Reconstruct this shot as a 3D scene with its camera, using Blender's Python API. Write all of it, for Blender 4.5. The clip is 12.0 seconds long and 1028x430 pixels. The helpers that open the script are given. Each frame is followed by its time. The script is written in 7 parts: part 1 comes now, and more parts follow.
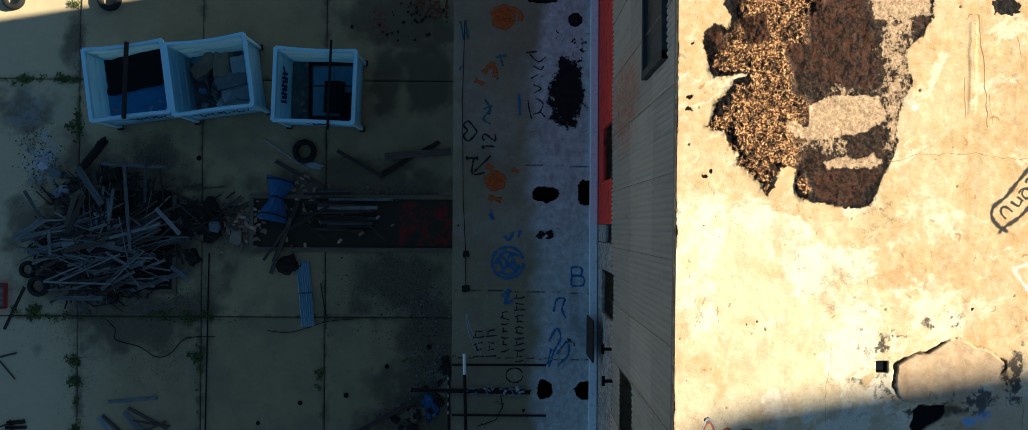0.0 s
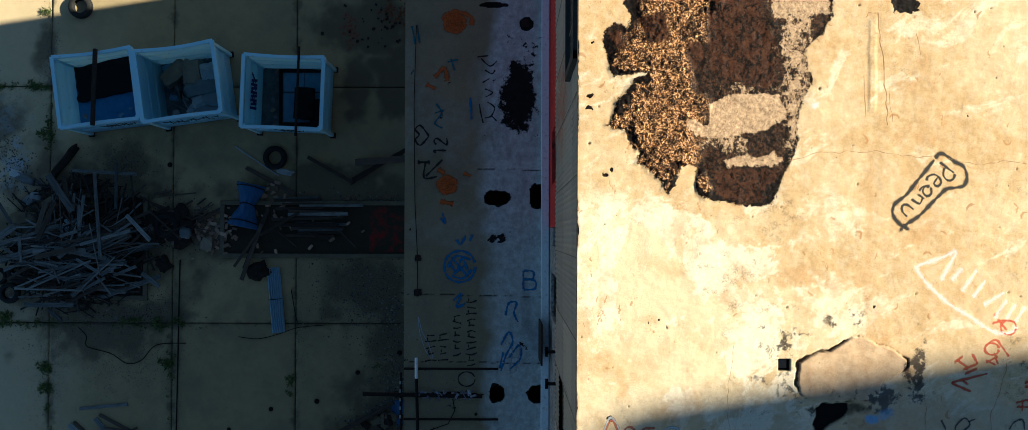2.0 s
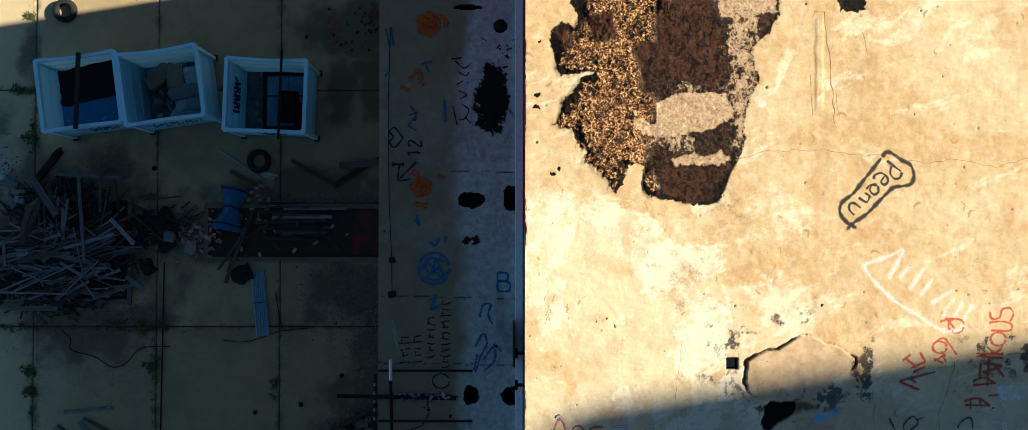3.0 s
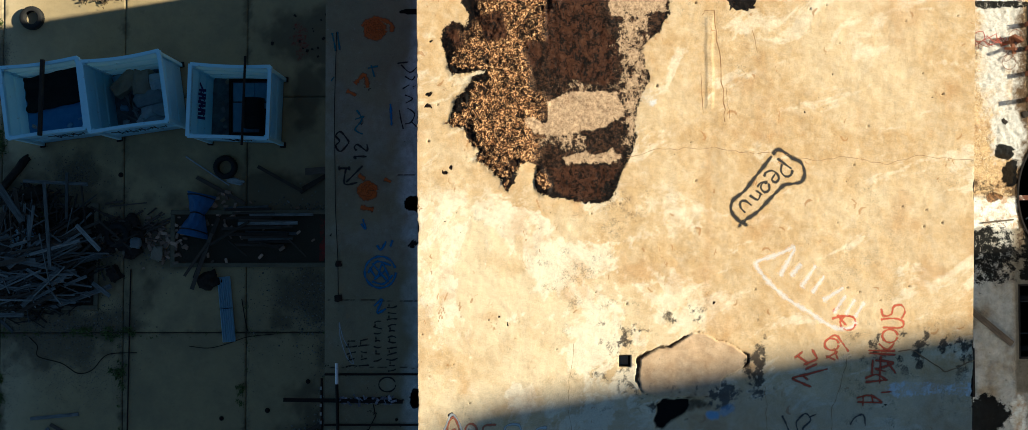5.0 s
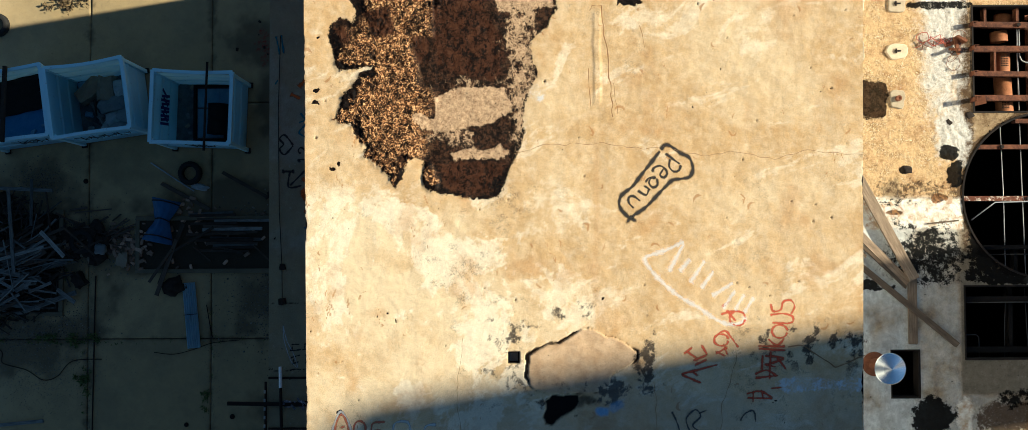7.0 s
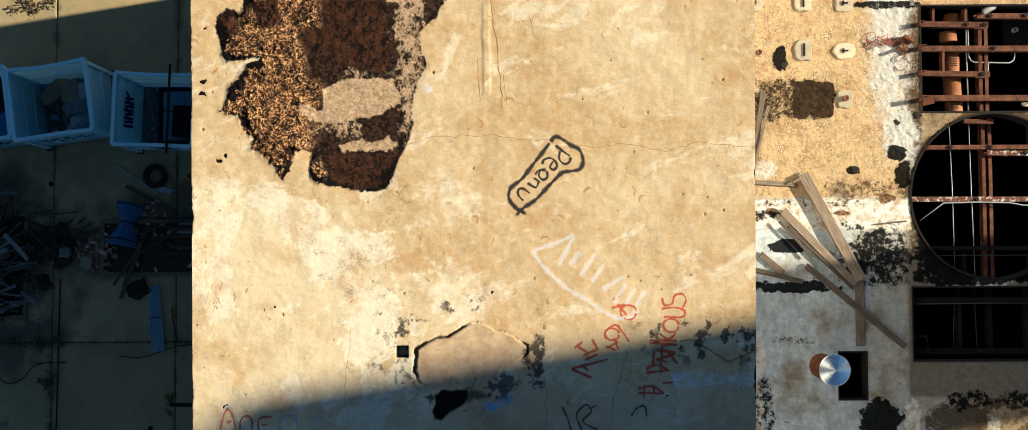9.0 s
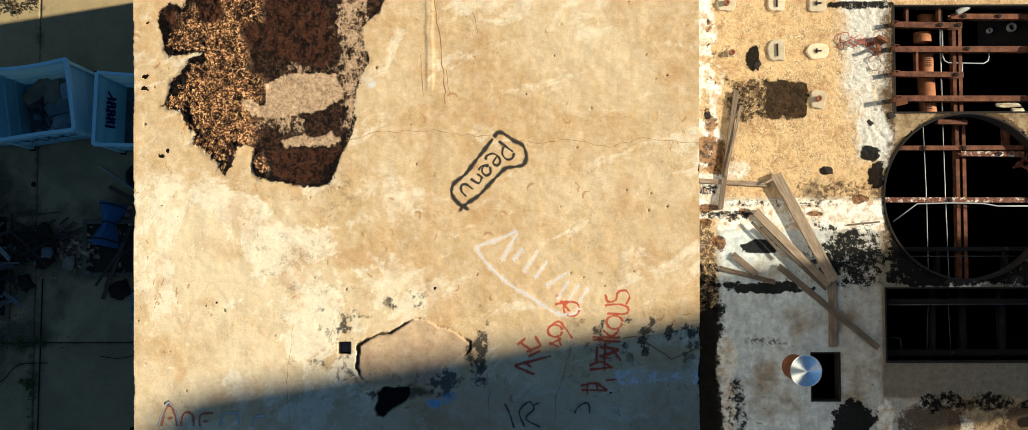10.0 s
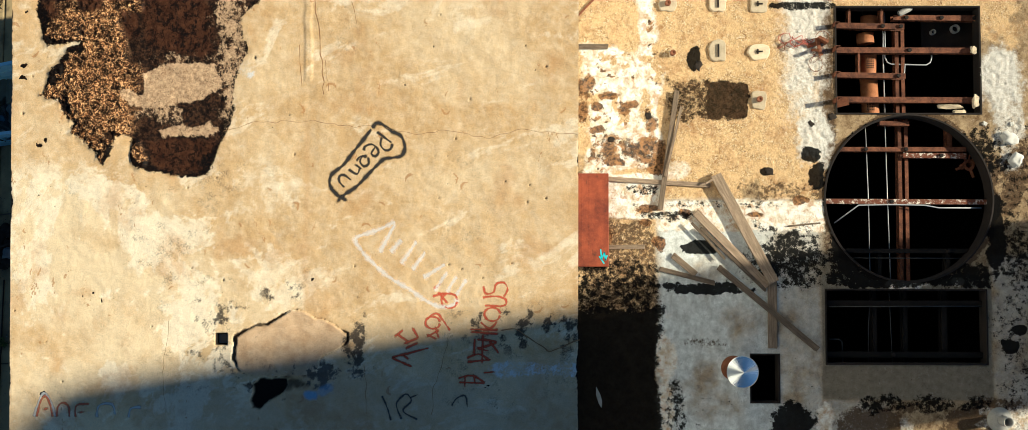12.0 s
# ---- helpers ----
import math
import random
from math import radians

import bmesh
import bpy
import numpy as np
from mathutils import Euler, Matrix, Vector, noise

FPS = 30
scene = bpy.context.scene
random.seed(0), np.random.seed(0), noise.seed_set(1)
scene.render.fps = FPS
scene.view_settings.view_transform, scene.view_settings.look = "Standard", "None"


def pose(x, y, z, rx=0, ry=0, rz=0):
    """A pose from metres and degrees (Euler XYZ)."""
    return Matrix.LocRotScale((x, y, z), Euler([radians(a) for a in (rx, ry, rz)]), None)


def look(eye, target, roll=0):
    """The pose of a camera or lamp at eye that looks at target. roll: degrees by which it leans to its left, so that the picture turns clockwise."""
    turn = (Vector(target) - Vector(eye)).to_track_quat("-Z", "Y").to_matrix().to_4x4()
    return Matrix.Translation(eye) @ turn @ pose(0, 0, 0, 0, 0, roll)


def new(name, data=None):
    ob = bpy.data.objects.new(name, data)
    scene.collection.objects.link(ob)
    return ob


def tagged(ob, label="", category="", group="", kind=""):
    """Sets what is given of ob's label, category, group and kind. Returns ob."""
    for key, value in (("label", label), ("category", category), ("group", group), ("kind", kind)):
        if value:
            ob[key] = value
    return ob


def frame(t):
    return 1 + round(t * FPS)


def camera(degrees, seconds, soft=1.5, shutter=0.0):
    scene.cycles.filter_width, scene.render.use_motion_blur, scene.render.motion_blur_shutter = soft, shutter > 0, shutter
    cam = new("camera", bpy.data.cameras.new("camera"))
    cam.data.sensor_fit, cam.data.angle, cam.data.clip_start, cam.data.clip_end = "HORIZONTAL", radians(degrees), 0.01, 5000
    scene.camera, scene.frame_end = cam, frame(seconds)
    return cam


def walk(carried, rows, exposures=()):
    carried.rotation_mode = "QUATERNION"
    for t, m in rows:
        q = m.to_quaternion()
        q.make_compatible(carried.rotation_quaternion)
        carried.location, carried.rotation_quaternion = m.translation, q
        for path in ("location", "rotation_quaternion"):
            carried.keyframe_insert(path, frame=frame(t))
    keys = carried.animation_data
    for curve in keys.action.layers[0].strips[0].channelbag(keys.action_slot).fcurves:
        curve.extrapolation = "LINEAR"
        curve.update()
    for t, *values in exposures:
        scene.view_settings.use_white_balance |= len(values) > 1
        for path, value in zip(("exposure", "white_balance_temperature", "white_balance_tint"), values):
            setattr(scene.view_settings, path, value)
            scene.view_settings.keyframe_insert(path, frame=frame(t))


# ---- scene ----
cam = camera(50.0, 12.0, soft=0.65)
PATH = [
    # seconds, x, y, z, and the small turns about x, y and z by which the camera leaves the plumb line
    (0.0, 0.077, 0.072, 32.346, 0.507, -0.294, 0.330),
    (0.5, 0.324, 0.045, 32.345, 0.646, -0.222, 0.314),
    (1.0, 0.570, 0.026, 32.353, 0.749, -0.165, 0.237),
    (1.5, 0.820, -0.004, 32.358, 0.880, -0.124, 0.207),
    (2.0, 1.071, -0.021, 32.376, 0.972, -0.074, 0.168),
    (2.5, 1.334, -0.048, 32.372, 1.099, -0.029, 0.118),
    (3.0, 1.595, -0.076, 32.392, 1.221, 0.017, 0.078),
    (5.0, 2.664, -0.175, 32.429, 1.667, 0.137, -0.098),
    (5.5, 2.941, -0.202, 32.427, 1.767, 0.166, -0.172),
    (6.0, 3.227, -0.234, 32.408, 1.896, 0.220, -0.229),
    (6.5, 3.505, -0.266, 32.411, 2.010, 0.261, -0.266),
    (7.0, 3.779, -0.306, 32.394, 2.146, 0.289, -0.295),
    (9.0, 4.882, -0.458, 32.266, 2.580, 0.469, -0.242),
    (9.5, 5.164, -0.504, 32.230, 2.707, 0.525, -0.182),
    (10.0, 5.446, -0.534, 32.209, 2.785, 0.571, -0.115),
    (10.5, 5.740, -0.571, 32.188, 2.877, 0.634, -0.034),
    (11.0, 6.033, -0.612, 32.166, 2.992, 0.667, 0.028),
    (11.5, 6.336, -0.650, 32.162, 3.101, 0.712, 0.098),
    (12.0, 6.628, -0.692, 32.136, 3.220, 0.691, 0.152),
]
walk(cam, [(r[0], pose(*r[1:])) for r in PATH],
     exposures=[(0.0, 1.36, 4950, -6), (3.0, 1.16, 4950, -6), (6.0, 1.0, 4950, -6), (9.0, 0.90, 4950, -6), (12.0, 0.86, 4950, -6)])

# levels
DECK = 11.47                      # top of the silo deck
ROOF, FALL = 21.70, 0.047         # roof of the head house, and its fall along y
RX0, RX1 = 1.70, 7.11             # head house, west and east face
NORTH, SOUTH = 8.17, -12.0        # ends of the head house and the deck
DX0, DX1 = -0.98, 24.0            # silo deck, west and east face

# light: a low warm sun out of the east-north-east, blue sky for the shade
SUN_AZ, SUN_EL = math.atan2(0.155, 1.0), radians(30.0)
world = bpy.data.worlds.new("sky")
world.use_nodes = True
scene.world = world
wn = world.node_tree.nodes
sky = wn.new("ShaderNodeTexSky")
sky.sky_type, sky.sun_disc = "NISHITA", False
sky.sun_elevation, sky.sun_rotation = SUN_EL, radians(90) - SUN_AZ
sky.air_density, sky.dust_density, sky.ozone_density = 1.0, 0.3, 1.2
wn["Background"].inputs["Strength"].default_value = 0.0262
world.node_tree.links.new(sky.outputs["Color"], wn["Background"].inputs["Color"])
sun = new("sun", bpy.data.lights.new("sun", "SUN"))
sun.data.energy, sun.data.angle, sun.data.color = 5.0, radians(0.85), (1.0, 0.73, 0.47)
sun.matrix_world = look((30, 6, 30), (30 - math.cos(SUN_AZ) * math.cos(SUN_EL), 6 - math.sin(SUN_AZ) * math.cos(SUN_EL), 30 - math.sin(SUN_EL)))


# ---- materials ----
class Mat:
    """A node material; the helpers return sockets."""

    def __init__(self, name, rough=0.85, metal=0.0, spec=0.3):
        self.m = bpy.data.materials.new(name)
        self.m.use_nodes = True
        self.t = self.m.node_tree
        self.b = self.t.nodes["Principled BSDF"]
        self.b.inputs["Roughness"].default_value = rough
        self.b.inputs["Metallic"].default_value = metal
        self.b.inputs["Specular IOR Level"].default_value = spec
        self.co = self.t.nodes.new("ShaderNodeTexCoord").outputs["Object"]

    def put(self, socket, value):
        if hasattr(value, "is_output"):
            self.t.links.new(value, socket)
        elif isinstance(value, (tuple, list)) and len(value) == 3 and socket.type == "RGBA":
            socket.default_value = (*value, 1)
        else:
            socket.default_value = value

    def noise(self, scale, detail=6.0, rough=0.6, co=None, stretch=None, warp=0.0):
        n = self.t.nodes.new("ShaderNodeTexNoise")
        n.inputs["Scale"].default_value, n.inputs["Detail"].default_value, n.inputs["Roughness"].default_value = scale, detail, rough
        n.inputs["Distortion"].default_value = warp
        co = co or self.co
        if stretch:
            mp = self.t.nodes.new("ShaderNodeMapping")
            mp.inputs["Scale"].default_value = stretch
            self.t.links.new(co, mp.inputs["Vector"])
            co = mp.outputs["Vector"]
        self.t.links.new(co, n.inputs["Vector"])
        return n.outputs["Fac"]

    def cells(self, scale, feature="F1", out="Distance"):
        n = self.t.nodes.new("ShaderNodeTexVoronoi")
        n.feature = feature
        n.inputs["Scale"].default_value = scale
        self.t.links.new(self.co, n.inputs["Vector"])
        return n.outputs[out]

    def ramp(self, fac, *stops):
        n = self.t.nodes.new("ShaderNodeValToRGB")
        el = n.color_ramp.elements
        while len(el) < len(stops):
            el.new(0.5)
        for e, (at, c) in zip(el, stops):
            e.position = at
            e.color = (c, c, c, 1) if isinstance(c, (int, float)) else (*c, 1)
        self.put(n.inputs["Fac"], fac)
        return n.outputs["Color"]

    def mix(self, fac, a, b, how="MIX"):
        n = self.t.nodes.new("ShaderNodeMix")
        n.data_type, n.blend_type = "RGBA", how
        self.put(n.inputs["Factor"], fac)
        self.put(n.inputs["A"] if False else n.inputs[6], a)
        self.put(n.inputs[7], b)
        return n.outputs[2]

    def math(self, op, a, b=0.5, clamp=True):
        n = self.t.nodes.new("ShaderNodeMath")
        n.operation = op
        n.use_clamp = clamp
        self.put(n.inputs[0], a)
        self.put(n.inputs[1], b)
        return n.outputs[0]

    def attr(self, name):
        n = self.t.nodes.new("ShaderNodeAttribute")
        n.attribute_name = name
        return n.outputs["Fac"]

    def broken(self, name, scale, amount=0.7, hard=0.12, rough=0.86):
        """A mask whose border is broken up by fine noise."""
        v = self.math("ADD", self.attr(name), self.math("MULTIPLY", self.math("SUBTRACT", self.noise(scale, 12, rough), 0.5, False), 1.9 * amount, False), False)
        return self.ramp(v, (0.5 - hard, 0.0), (0.5 + hard, 1.0))

    def rand(self):
        return self.t.nodes.new("ShaderNodeObjectInfo").outputs["Random"]

    def island(self):
        return self.t.nodes.new("ShaderNodeNewGeometry").outputs["Random Per Island"]

    def done(self, colour, bump=None, strength=0.4, dist=0.01, rough=None, alpha=None, metal=None):
        self.put(self.b.inputs["Base Color"], colour)
        if bump is not None:
            n = self.t.nodes.new("ShaderNodeBump")
            n.inputs["Strength"].default_value, n.inputs["Distance"].default_value = strength, dist
            self.put(n.inputs["Height"], bump)
            self.t.links.new(n.outputs["Normal"], self.b.inputs["Normal"])
        if rough is not None:
            self.put(self.b.inputs["Roughness"], rough)
        if metal is not None:
            self.put(self.b.inputs["Metallic"], metal)
        if alpha is not None:
            self.put(self.b.inputs["Alpha"], alpha)
        return self.m


def simple(name, dark, light, scale=3.0, rough=0.8, metal=0.0, fine=60.0, bump=0.25, per="", stretch=None):
    """Two colours in coarse and fine noise, with a shift from piece to piece."""
    k = Mat(name, rough, metal)
    c = k.mix(k.ramp(k.noise(scale, 6, 0.65, stretch=stretch), (0.3, 0.0), (0.7, 1.0)), dark, light)
    c = k.mix(0.35, c, k.ramp(k.noise(fine, 3, 0.6, stretch=stretch), (0.3, dark), (0.7, light)))
    if per:
        r = k.rand() if per == "object" else k.island()
        c = k.mix(1.0, c, k.ramp(r, (0.0, 0.38), (0.7, 0.95), (1.0, 1.3)), "MULTIPLY")
    return k.done(c, k.noise(fine, 4, 0.6, stretch=stretch), bump, 0.01)


# ---- building blocks ----
def link(name, mesh, material, parent=None, label="", smooth=False, m=None):
    if material is not None and not mesh.materials:
        mesh.materials.append(material)
    if smooth:
        mesh.polygons.foreach_set("use_smooth", [True] * len(mesh.polygons))
    ob = new(name, mesh)
    if parent is not None:
        ob.parent = parent
    if m is not None:
        ob.matrix_basis = m
    if label:
        ob["label"] = label
    return ob


def part(name, bm, material, parent=None, label="", smooth=False, m=None):
    """A bmesh as one mesh object, under a thing or a part."""
    mesh = bpy.data.meshes.new(name)
    bm.to_mesh(mesh)
    bm.free()
    return link(name, mesh, material, parent, label, smooth, m)


def thing(name, label, category, m=None, group="", kind=""):
    """An empty that carries the parts of one thing."""
    ob = new(name)
    ob.empty_display_size = 0.1
    if m is not None:
        ob.matrix_basis = m
    return tagged(ob, label, category, group, kind)


def box(bm, sx, sy, sz, m=None, bevel=0.0, base=True):
    """A box with its foot (base) or middle at the origin of m."""
    t = Matrix.Translation((0, 0, sz / 2 if base else 0)) @ Matrix.Diagonal((sx, sy, sz, 1))
    got = bmesh.ops.create_cube(bm, size=1, matrix=(m or Matrix()) @ t)
    if bevel:
        edges = {e for v in got["verts"] for e in v.link_edges}
        bmesh.ops.bevel(bm, geom=list(edges), offset=bevel, segments=1, affect="EDGES")
    return bm


def boxed(sx, sy, sz, m=None, bevel=0.0, base=True):
    return box(bmesh.new(), sx, sy, sz, m, bevel, base)


def tube(bm, pts, r, seg=8, caps=True):
    """A pipe along a polyline."""
    rings, pts = [], [Vector(p) for p in pts]
    for i, p in enumerate(pts):
        a = (pts[min(i + 1, len(pts) - 1)] - pts[max(i - 1, 0)]).normalized()
        u = a.cross(Vector((0, 0, 1)) if abs(a.z) < 0.9 else Vector((1, 0, 0))).normalized()
        v = a.cross(u)
        rings.append([bm.verts.new(p + r * (math.cos(k * math.tau / seg) * u + math.sin(k * math.tau / seg) * v)) for k in range(seg)])
    for q, s in zip(rings, rings[1:]):
        for k in range(seg):
            bm.faces.new((q[k], q[(k + 1) % seg], s[(k + 1) % seg], s[k]))
    if caps:
        bm.faces.new(rings[0][::-1])
        bm.faces.new(rings[-1])
    return bm


def smooth_line(pts, gap=0.018):
    out = []
    P = [Vector(p) for p in pts]
    for i in range(len(P) - 1):
        a, b, c, d = P[max(i - 1, 0)], P[i], P[i + 1], P[min(i + 2, len(P) - 1)]
        n = max(2, int((c - b).length / gap))
        for s in range(n):
            t = s / n
            out.append(0.5 * ((2 * b) + (c - a) * t + (2 * a - 5 * b + 4 * c - d) * t * t + (3 * b - a - 3 * c + d) * t ** 3))
    out.append(P[-1])
    return out


def lathe(bm, profile, seg=32, m=None):
    """A turned body: (radius, height) pairs round z."""
    m = m or Matrix()
    rings = [[bm.verts.new(m @ Vector((r * math.cos(k * math.tau / seg), r * math.sin(k * math.tau / seg), z))) for k in range(seg)] for r, z in profile]
    for q, s in zip(rings, rings[1:]):
        for k in range(seg):
            bm.faces.new((q[k], q[(k + 1) % seg], s[(k + 1) % seg], s[k]))
    return bm


# cheap lattice noise for the shapes of stains and relief
def hash2(ix, iy, seed):
    h = (ix.astype(np.int64) * 374761393 + iy.astype(np.int64) * 668265263 + seed * 982451653) & 0x7FFFFFFF
    h = ((h ^ (h >> 13)) * 1274126177) & 0x7FFFFFFF
    return ((h ^ (h >> 16)) & 0xFFFF) / 65535.0


def vnoise(x, y, seed):
    ix, iy = np.floor(x), np.floor(y)
    fx, fy = x - ix, y - iy
    fx, fy = fx * fx * (3 - 2 * fx), fy * fy * (3 - 2 * fy)
    a, b = hash2(ix, iy, seed), hash2(ix + 1, iy, seed)
    c, d = hash2(ix, iy + 1, seed), hash2(ix + 1, iy + 1, seed)
    return (a + (b - a) * fx) * (1 - fy) + (c + (d - c) * fx) * fy


def fbm(x, y, scale, seed=0, octaves=5, gain=0.55):
    """Noise about 0, near -0.5 to 0.5."""
    out, amp, tot = np.zeros_like(x), 1.0, 0.0
    for o in range(octaves):
        out += amp * (vnoise(x * scale + 17.3 * o, y * scale - 9.1 * o, seed + o) - 0.5)
        tot += amp
        amp *= gain
        scale *= 2.03
    return out / tot * 1.6


def inside(x, y, poly):
    """Signed distance to a closed outline, positive inside."""
    d, odd = np.full(x.shape, 1e9), np.zeros(x.shape, bool)
    for (x0, y0), (x1, y1) in zip(poly, poly[1:] + poly[:1]):
        ex, ey = x1 - x0, y1 - y0
        t = np.clip(((x - x0) * ex + (y - y0) * ey) / (ex * ex + ey * ey + 1e-12), 0, 1)
        d = np.minimum(d, np.hypot(x - x0 - t * ex, y - y0 - t * ey))
        if y0 != y1:
            odd ^= ((y0 > y) != (y1 > y)) & (x < (x1 - x0) * (y - y0) / (y1 - y0) + x0)
    return np.where(odd, d, -d)


def line_near(x, y, pts):
    """Distance to an open line."""
    d = np.full(x.shape, 1e9)
    for (x0, y0), (x1, y1) in zip(pts, pts[1:]):
        ex, ey = x1 - x0, y1 - y0
        t = np.clip(((x - x0) * ex + (y - y0) * ey) / (ex * ex + ey * ey), 0, 1)
        d = np.minimum(d, np.hypot(x - x0 - t * ex, y - y0 - t * ey))
    return d


def step(v, lo, hi):
    t = np.clip((v - lo) / (hi - lo), 0, 1)
    return t * t * (3 - 2 * t)


def blob(x, y, cx, cy, rx, ry, seed, rag=0.35, scale=4.0, soft=0.06):
    """A ragged spot: 1 inside, 0 outside."""
    d = 1 - np.hypot((x - cx) / rx, (y - cy) / ry) + rag * fbm(x, y, scale, seed)
    return step(d, -soft, soft)


def zone(x, y, x0, x1, y0, y1, seed, rag=0.2, scale=2.5, soft=0.03):
    """A ragged rectangle."""
    d = np.minimum(np.minimum(x - x0, x1 - x), np.minimum(y - y0, y1 - y)) + rag * fbm(x, y, scale, seed)
    return step(d, -soft, soft)


def sheet(name, xs, ys, z, masks, material, keep=None, snap=None):
    """A fine grid over xs, ys with heights z(X, Y), point masks, and holes where keep is false."""
    X, Y = np.meshgrid(xs, ys)
    nx, ny = len(xs), len(ys)
    if snap:
        X, Y = snap(X, Y)
    Z = z(X, Y)
    i = np.arange(ny - 1)[:, None] * nx + np.arange(nx - 1)[None]
    f = np.stack([i, i + 1, i + nx + 1, i + nx], -1).reshape(-1, 4)
    if keep is not None:
        cx = (X[:-1, :-1] + X[1:, 1:]) / 2
        cy = (Y[:-1, :-1] + Y[1:, 1:]) / 2
        f = f[keep(cx, cy).ravel()]
    mesh = bpy.data.meshes.new(name)
    mesh.vertices.add(nx * ny)
    mesh.vertices.foreach_set("co", np.stack([X, Y, Z], -1).ravel().astype(np.float32))
    mesh.loops.add(f.size)
    mesh.loops.foreach_set("vertex_index", f.ravel().astype(np.int32))
    mesh.polygons.add(len(f))
    mesh.polygons.foreach_set("loop_start", np.arange(0, f.size, 4, dtype=np.int32))
    mesh.update(calc_edges=True)
    for key, fn in masks.items():
        a = mesh.attributes.new(key, "FLOAT", "POINT")
        a.data.foreach_set("value", np.clip(fn(X, Y), 0, 1).ravel().astype(np.float32))
    mesh.validate()
    return link(name, mesh, material, smooth=True)


def spread(lo, hi, dense_lo, dense_hi, fine, coarse):
    """Grid lines, fine in the middle stretch."""
    a = np.linspace(lo, dense_lo, max(2, int((dense_lo - lo) / coarse) + 1)) if dense_lo > lo else np.array([dense_lo])
    b = np.linspace(dense_lo, dense_hi, int(round((dense_hi - dense_lo) / fine)) + 1)
    c = np.linspace(dense_hi, hi, max(2, int((hi - dense_hi) / coarse) + 1)) if hi > dense_hi else np.array([dense_hi])
    return np.unique(np.concatenate([a, b, c]).round(5))


# ---- roof of the head house ----
def on_roof(px, py):
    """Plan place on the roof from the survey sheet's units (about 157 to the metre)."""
    return px * 0.006348 + py * 0.0000465 - 2.0804, 2.2353 - py * 0.006379 - px * 0.000017


PEEL = [on_roof(*q) for q in (
    (660, -60), (664, 2), (674, 24), (668, 40), (660, 34), (650, 30), (640, 37), (632, 50), (633, 70), (638, 86), (641, 102), (650, 111), (664, 112), (690, 107), (698, 110), (678, 117), (672, 132), (668, 142),
    (652, 149), (648, 168), (641, 178), (638, 188), (650, 193), (666, 196), (672, 212), (678, 224), (689, 226), (684, 243), (698, 253), (711, 263), (722, 276), (726, 290), (732, 293), (741, 280), (746, 260), (753, 250), (766, 248), (776, 253),
    (772, 276), (777, 291), (800, 302), (828, 306), (862, 309), (886, 306), (896, 296), (901, 280), (908, 260), (913, 248), (926, 226), (930, 206), (925, 190), (931, 168), (939, 144), (950, 124), (952, 110), (943, 100), (941, 70), (952, 60), (966, 48),
    (972, 34), (982, 22), (985, -40), (948, -96), (915, -92), (880, -128), (842, -118), (800, -150), (752, -131), (716, -142), (690, -104))]
SKIM = [on_roof(*q) for q in (
    (931, 545), (945, 537), (957, 531), (978, 529), (990, 523), (1005, 512), (1015, 507), (1035, 509), (1052, 519), (1065, 523), (1078, 527), (1090, 536), (1098, 541), (1098, 552), (1090, 560), (1075, 567), (1062, 571), (1057, 580), (1052, 592), (1045, 600), (1025, 605),
    (990, 605), (960, 603), (938, 600), (932, 592), (930, 570))]
# within the peeled patch: smooth brown felt, and islands of plaster that still hold
FELTS = [[on_roof(*q) for q in line] for line in (
    ((796, -60), (868, -60), (874, 30), (884, 44), (900, 62), (896, 128), (878, 132), (850, 124), (818, 120), (797, 112), (792, 60)),
    ((797, 254), (850, 251), (912, 252), (902, 284), (886, 304), (830, 304), (808, 290)),
    ((758, 58), (788, 62), (786, 100), (764, 106)), ((682, 22), (728, 14), (734, 58), (700, 66)), ((634, 48), (660, 42), (666, 70), (642, 82)))]
ISLES = [[on_roof(*q) for q in line] for line in (
    ((796, 156), (832, 141), (872, 138), (898, 140), (908, 166), (902, 180), (884, 188), (866, 196), (846, 200), (800, 204), (776, 203), (763, 192), (762, 179), (771, 178), (780, 190), (793, 190)),
    ((850, 232), (872, 236), (892, 228), (904, 240), (898, 246), (868, 244), (820, 247), (815, 240)), ((884, -40), (980, -40), (976, 14), (944, 20), (918, 30), (890, 22)))]
CRACKS = [[on_roof(*q) for q in line] for line in (
    ((915, 240), (960, 226), (1025, 226), (1048, 223), (1090, 232), (1150, 232), (1200, 245), (1250, 238), (1310, 250), (1360, 236), (1446, 243)),
    ((832, 520), (828, 560), (822, 600), (826, 660)),
    ((1250, 545), (1240, 590), (1228, 620), (1224, 660)),
    ((1330, 535), (1350, 532), (1362, 540), (1400, 565), (1446, 548)),
    ((1125, 590), (1127, 660)),
    ((1050, 16), (1053, 60), (1059, 95), (1062, 135), (1065, 185)), ((1028, 112), (1030, 140), (1032, 172)), ((1031, 24), (1036, 16), (1050, 16)), ((1066, 135), (1072, 180)), ((1108, 48), (1115, 80)))]
DRAIN = (*on_roof(901, 558), *on_roof(917, 542))


